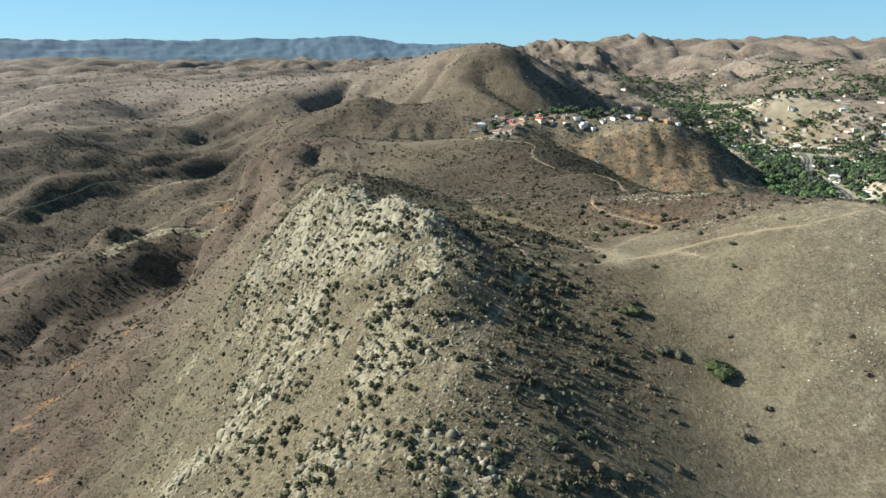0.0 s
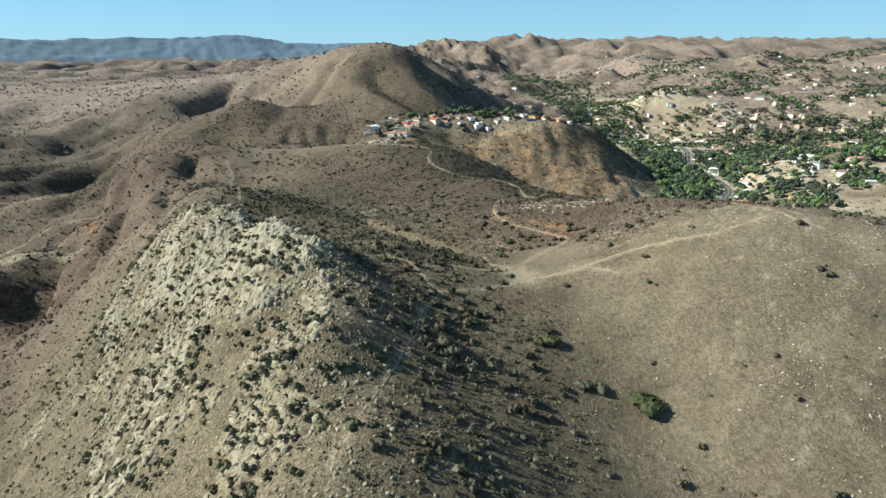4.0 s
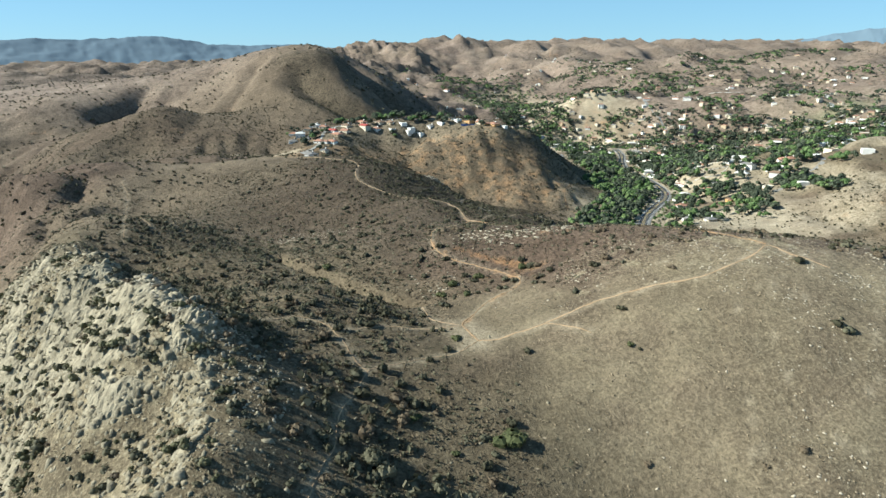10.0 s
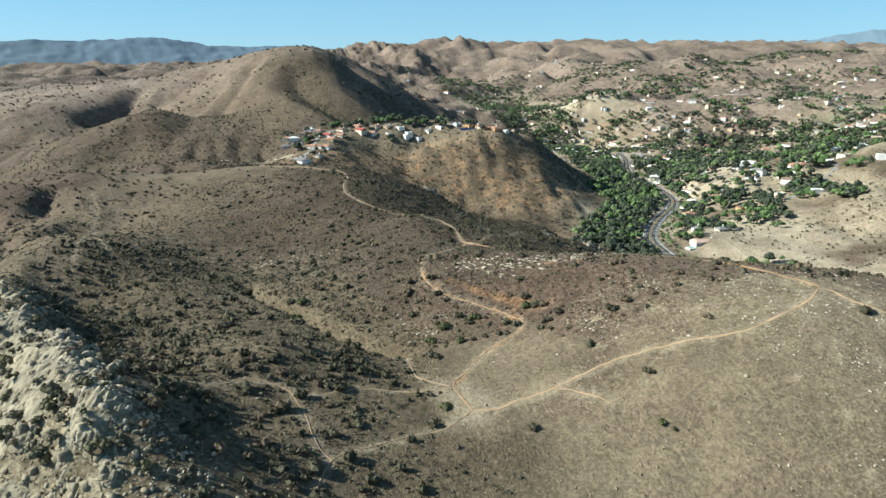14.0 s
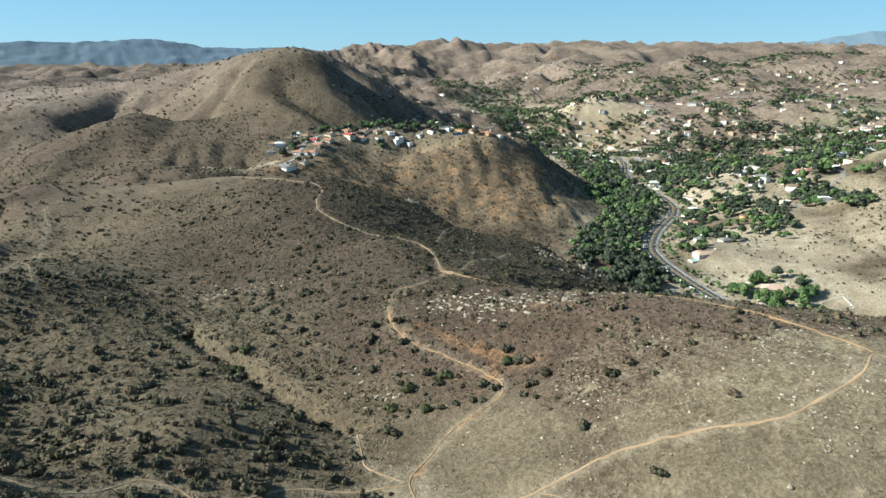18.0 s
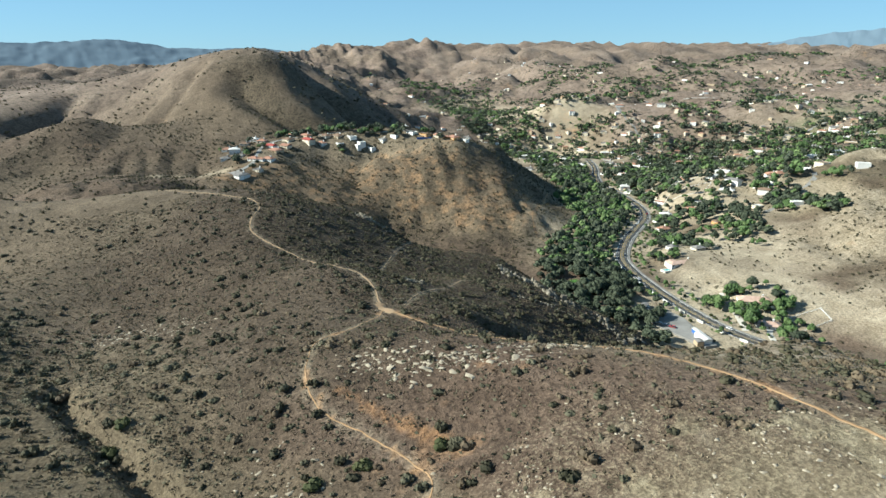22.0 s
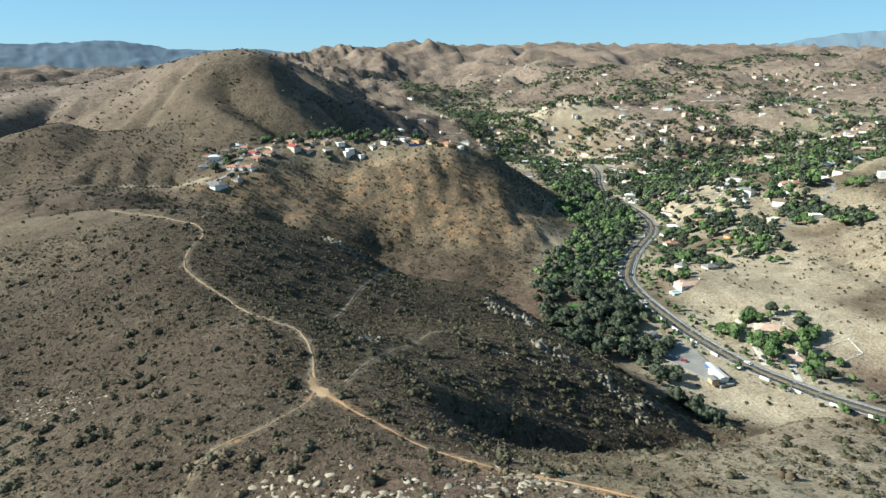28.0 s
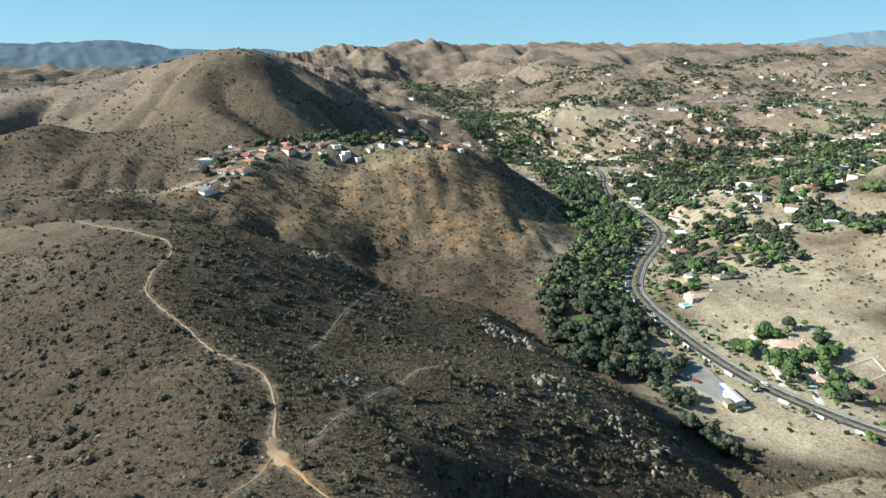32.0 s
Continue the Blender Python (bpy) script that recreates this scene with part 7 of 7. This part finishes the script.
row_of_rocks([(160, 350), (161, 347), (167, 329), (169, 332), (172, 336), (176, 337)], 130, 1.6, 0.3, 1.6, (0.8, 2.2), "grey jagged rock on the edge of the spur", GREY_MESH, "rocks of the spur", 2.4, 0.3)
row_of_rocks([(121, 348), (130, 346.5), (138, 345), (148, 341.5)], 110, 0.5, 0.25, 0.75, (0.3, 0.7), "pale rock in a line across the brush", WHITE_MESH, "boulders in the brush")
row_of_rocks([(158, 372), (152, 362), (149, 357), (145, 353), (153, 351)], 150, 1.8, 0.3, 1.7, (0.8, 2.3), "grey jagged rock on the edge of the spur", GREY_MESH, "rocks of the spur", 2.2, 0.3)
row_of_rocks([(32, 258), (42, 250), (47, 238), (54, 240)], 34, 3.0, 0.3, 1.0, (0.4, 0.8), "pale rock among bushes", WHITE_MESH, "rocks beside the path")
row_of_rocks([(95, 212), (108, 206), (122, 200)], 40, 5.0, 0.2, 0.7, (0.3, 0.6), "small white rock on the stony dome", WHITE_MESH, "rocks of the dome")
for key, mat, nm, label in (("pale", M_ROCK, "outcrop_rubble", "smaller pale rocks between the outcrops"), ("grey", M_GREY_ROCK, "cliff_rubble", "broken grey rocks along the cliff edges"), ("white", M_WHITE_ROCK, "scattered_white_rocks", "smaller white rocks strewn in the scrub")):
    e = np.array(EXTRA[key])
    mass(nm, BOULDERS, np.c_[e[:, :2], ground_z(e[:, 0], e[:, 1])], e[:, 2], e[:, 3], mat, label, "rocks")


# ---- mountains at the horizon, tinted blue for haze ----
def range_mesh(name, profile, reach, material, seed):
    """A far mountain range: a crest along an arc round the flight, with spurs running down to the plain."""
    az = np.radians(np.linspace(profile[0][0], profile[-1][0], 420))
    top = np.interp(np.degrees(az), [p[0] for p in profile], [p[1] for p in profile])
    verts, rows = [], 15
    for j in range(rows):
        f = j / (rows - 1)
        r = reach + 60 - 420 * f
        x, y = r * np.sin(az), r * np.cos(az)
        z = top * (1 - f) + 60 * f + (16 + 24 * f * (1 - f)) * (gullies(az * 2000, np.full(len(az), 22.0 * j), 95, seed) + 0.3) + 14 * fbm(az * 2000, np.full(len(az), 22.0 * j), 22, 3, seed + 2)
        verts.append(np.c_[x, y, z])
    v = np.concatenate(verts)
    n = len(az)
    f = [(j * n + k, (j + 1) * n + k, (j + 1) * n + k + 1, j * n + k + 1) for j in range(rows - 1) for k in range(n - 1)]
    return link_mesh(name, v, f, material, smooth_it=True)


# distance haze is put into the base colours of both ranges
M_BLUE_RANGE = surface("haze_blue_mountains", (0.098, 0.145, 0.192), (0.106, 0.153, 0.2), 160, 1.0, 0.0, 0.1)
M_PALE_RANGE = surface("haze_pale_mountains", (0.135, 0.195, 0.25), (0.145, 0.205, 0.262), 160, 1.0, 0.0, 0.1)
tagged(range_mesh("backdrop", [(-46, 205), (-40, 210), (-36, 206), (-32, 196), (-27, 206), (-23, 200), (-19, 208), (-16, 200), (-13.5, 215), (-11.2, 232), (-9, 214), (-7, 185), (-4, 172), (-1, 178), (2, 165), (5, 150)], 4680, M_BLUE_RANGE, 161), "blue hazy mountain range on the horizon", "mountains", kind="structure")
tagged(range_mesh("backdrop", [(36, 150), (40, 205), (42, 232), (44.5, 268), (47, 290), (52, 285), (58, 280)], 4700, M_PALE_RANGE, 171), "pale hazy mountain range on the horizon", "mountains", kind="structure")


# ---- small things in the valley ----
POST = box_mesh("post", M_WHITE, (-0.08, 0.08, -0.08, 0.08, -0.3, 1.35))


def rail_fence(corners, label, group=""):
    """A white rail fence: posts and two rails a bay, closed round a yard."""
    root = tagged(new("fence"), label, "fence", group)
    for (ax, ay), (bx, by) in zip(corners, corners[1:]):
        n = max(1, int(math.hypot(bx - ax, by - ay) / 3.2))
        for k in range(n):
            p, q = [np.array((ax + (bx - ax) * t, ay + (by - ay) * t)) for t in (k / n, (k + 1) / n)]
            zp, zq = float(ground_z(*p)), float(ground_z(*q))
            part("post", POST, root, m=Matrix.Translation((p[0], p[1], zp)))
            way = Vector((q[0] - p[0], q[1] - p[1], zq - zp))
            for h in (0.65, 1.2):
                bar = part("rail", RAIL, root)
                bar.matrix_basis = Matrix.Translation((p[0], p[1], zp + h)) @ way.to_track_quat("X", "Z").to_matrix().to_4x4() @ Matrix.Diagonal((way.length, 1, 1, 1))


RAIL = box_mesh("rail", M_WHITE, (0, 1, -0.04, 0.04, -0.09, 0.09))
rail_fence([(359, 458), (390, 459), (387, 446), (360, 445), (359, 458)], "white rail fence round a sandy paddock")
rail_fence([(470, 760), (500, 735), (520, 748), (490, 776), (470, 760)], "white rail fence round a pale field")
rail_fence([(500, 800), (540, 770), (560, 792)], "white rail fence along a pale field")


def pool(x, y, w, d, turn, where):
    root = tagged(new("swimming_pool"), "turquoise swimming pool with a pale rim " + where, "swimming pool")
    root.matrix_world = Matrix.Translation((x, y, float(ground_z(x, y)) + 0.35)) @ Matrix.Rotation(turn, 4, "Z")
    part("rim", box_mesh("rim", M_CONCRETE, (-w / 2 - 1, w / 2 + 1, -d / 2 - 1, -d / 2, -1.5, 0.1), (-w / 2 - 1, w / 2 + 1, d / 2, d / 2 + 1, -1.5, 0.1), (-w / 2 - 1, -w / 2, -d / 2, d / 2, -1.5, 0.1), (w / 2, w / 2 + 1, -d / 2, d / 2, -1.5, 0.1)), root)
    part("water", box_mesh("water", M_POOL, (-w / 2, w / 2, -d / 2, d / 2, -1.4, -0.05)), root)


pool(338, 553, 9, 4, 0.05, "beside the long villa")
pool(372, 474, 8, 4, -0.8, "behind the red-roofed villa")


def shed(x, y, w, d, h, turn, walls, roofing, label):
    root = tagged(new("shed"), label, "shed", "sheds in the paved yard")
    root.matrix_world = Matrix.Translation((x, y, lot_z)) @ Matrix.Rotation(turn, 4, "Z")
    body = part("wall", box_mesh("wall", walls, (-w / 2, w / 2, -d / 2, d / 2, -0.3, h)), root)
    part("roof", gable_or_hip("roof", w, d, h + 0.2, d * 0.12, 0.25, roofing, False), root)
    part("door", DOOR, body, "", Matrix.Translation((0, -d / 2, 0)))


shed(291, 446, 11, 5, 2.6, 1.5, M_STUCCO, M_PALE_ROOF, "long white shed in the paved yard")
shed(293, 455, 6, 3, 2.4, 1.5, M_BLUE, M_PALE_ROOF, "blue storage shed in the paved yard")
shed(285, 442, 5, 4, 2.5, 1.4, M_TAN, M_GREY_ROOF, "tan storage shed in the paved yard")
shed(284, 500, 6, 4, 2.5, 0.6, M_STUCCO, M_GREY_ROOF, "white storage shed in the paved yard")
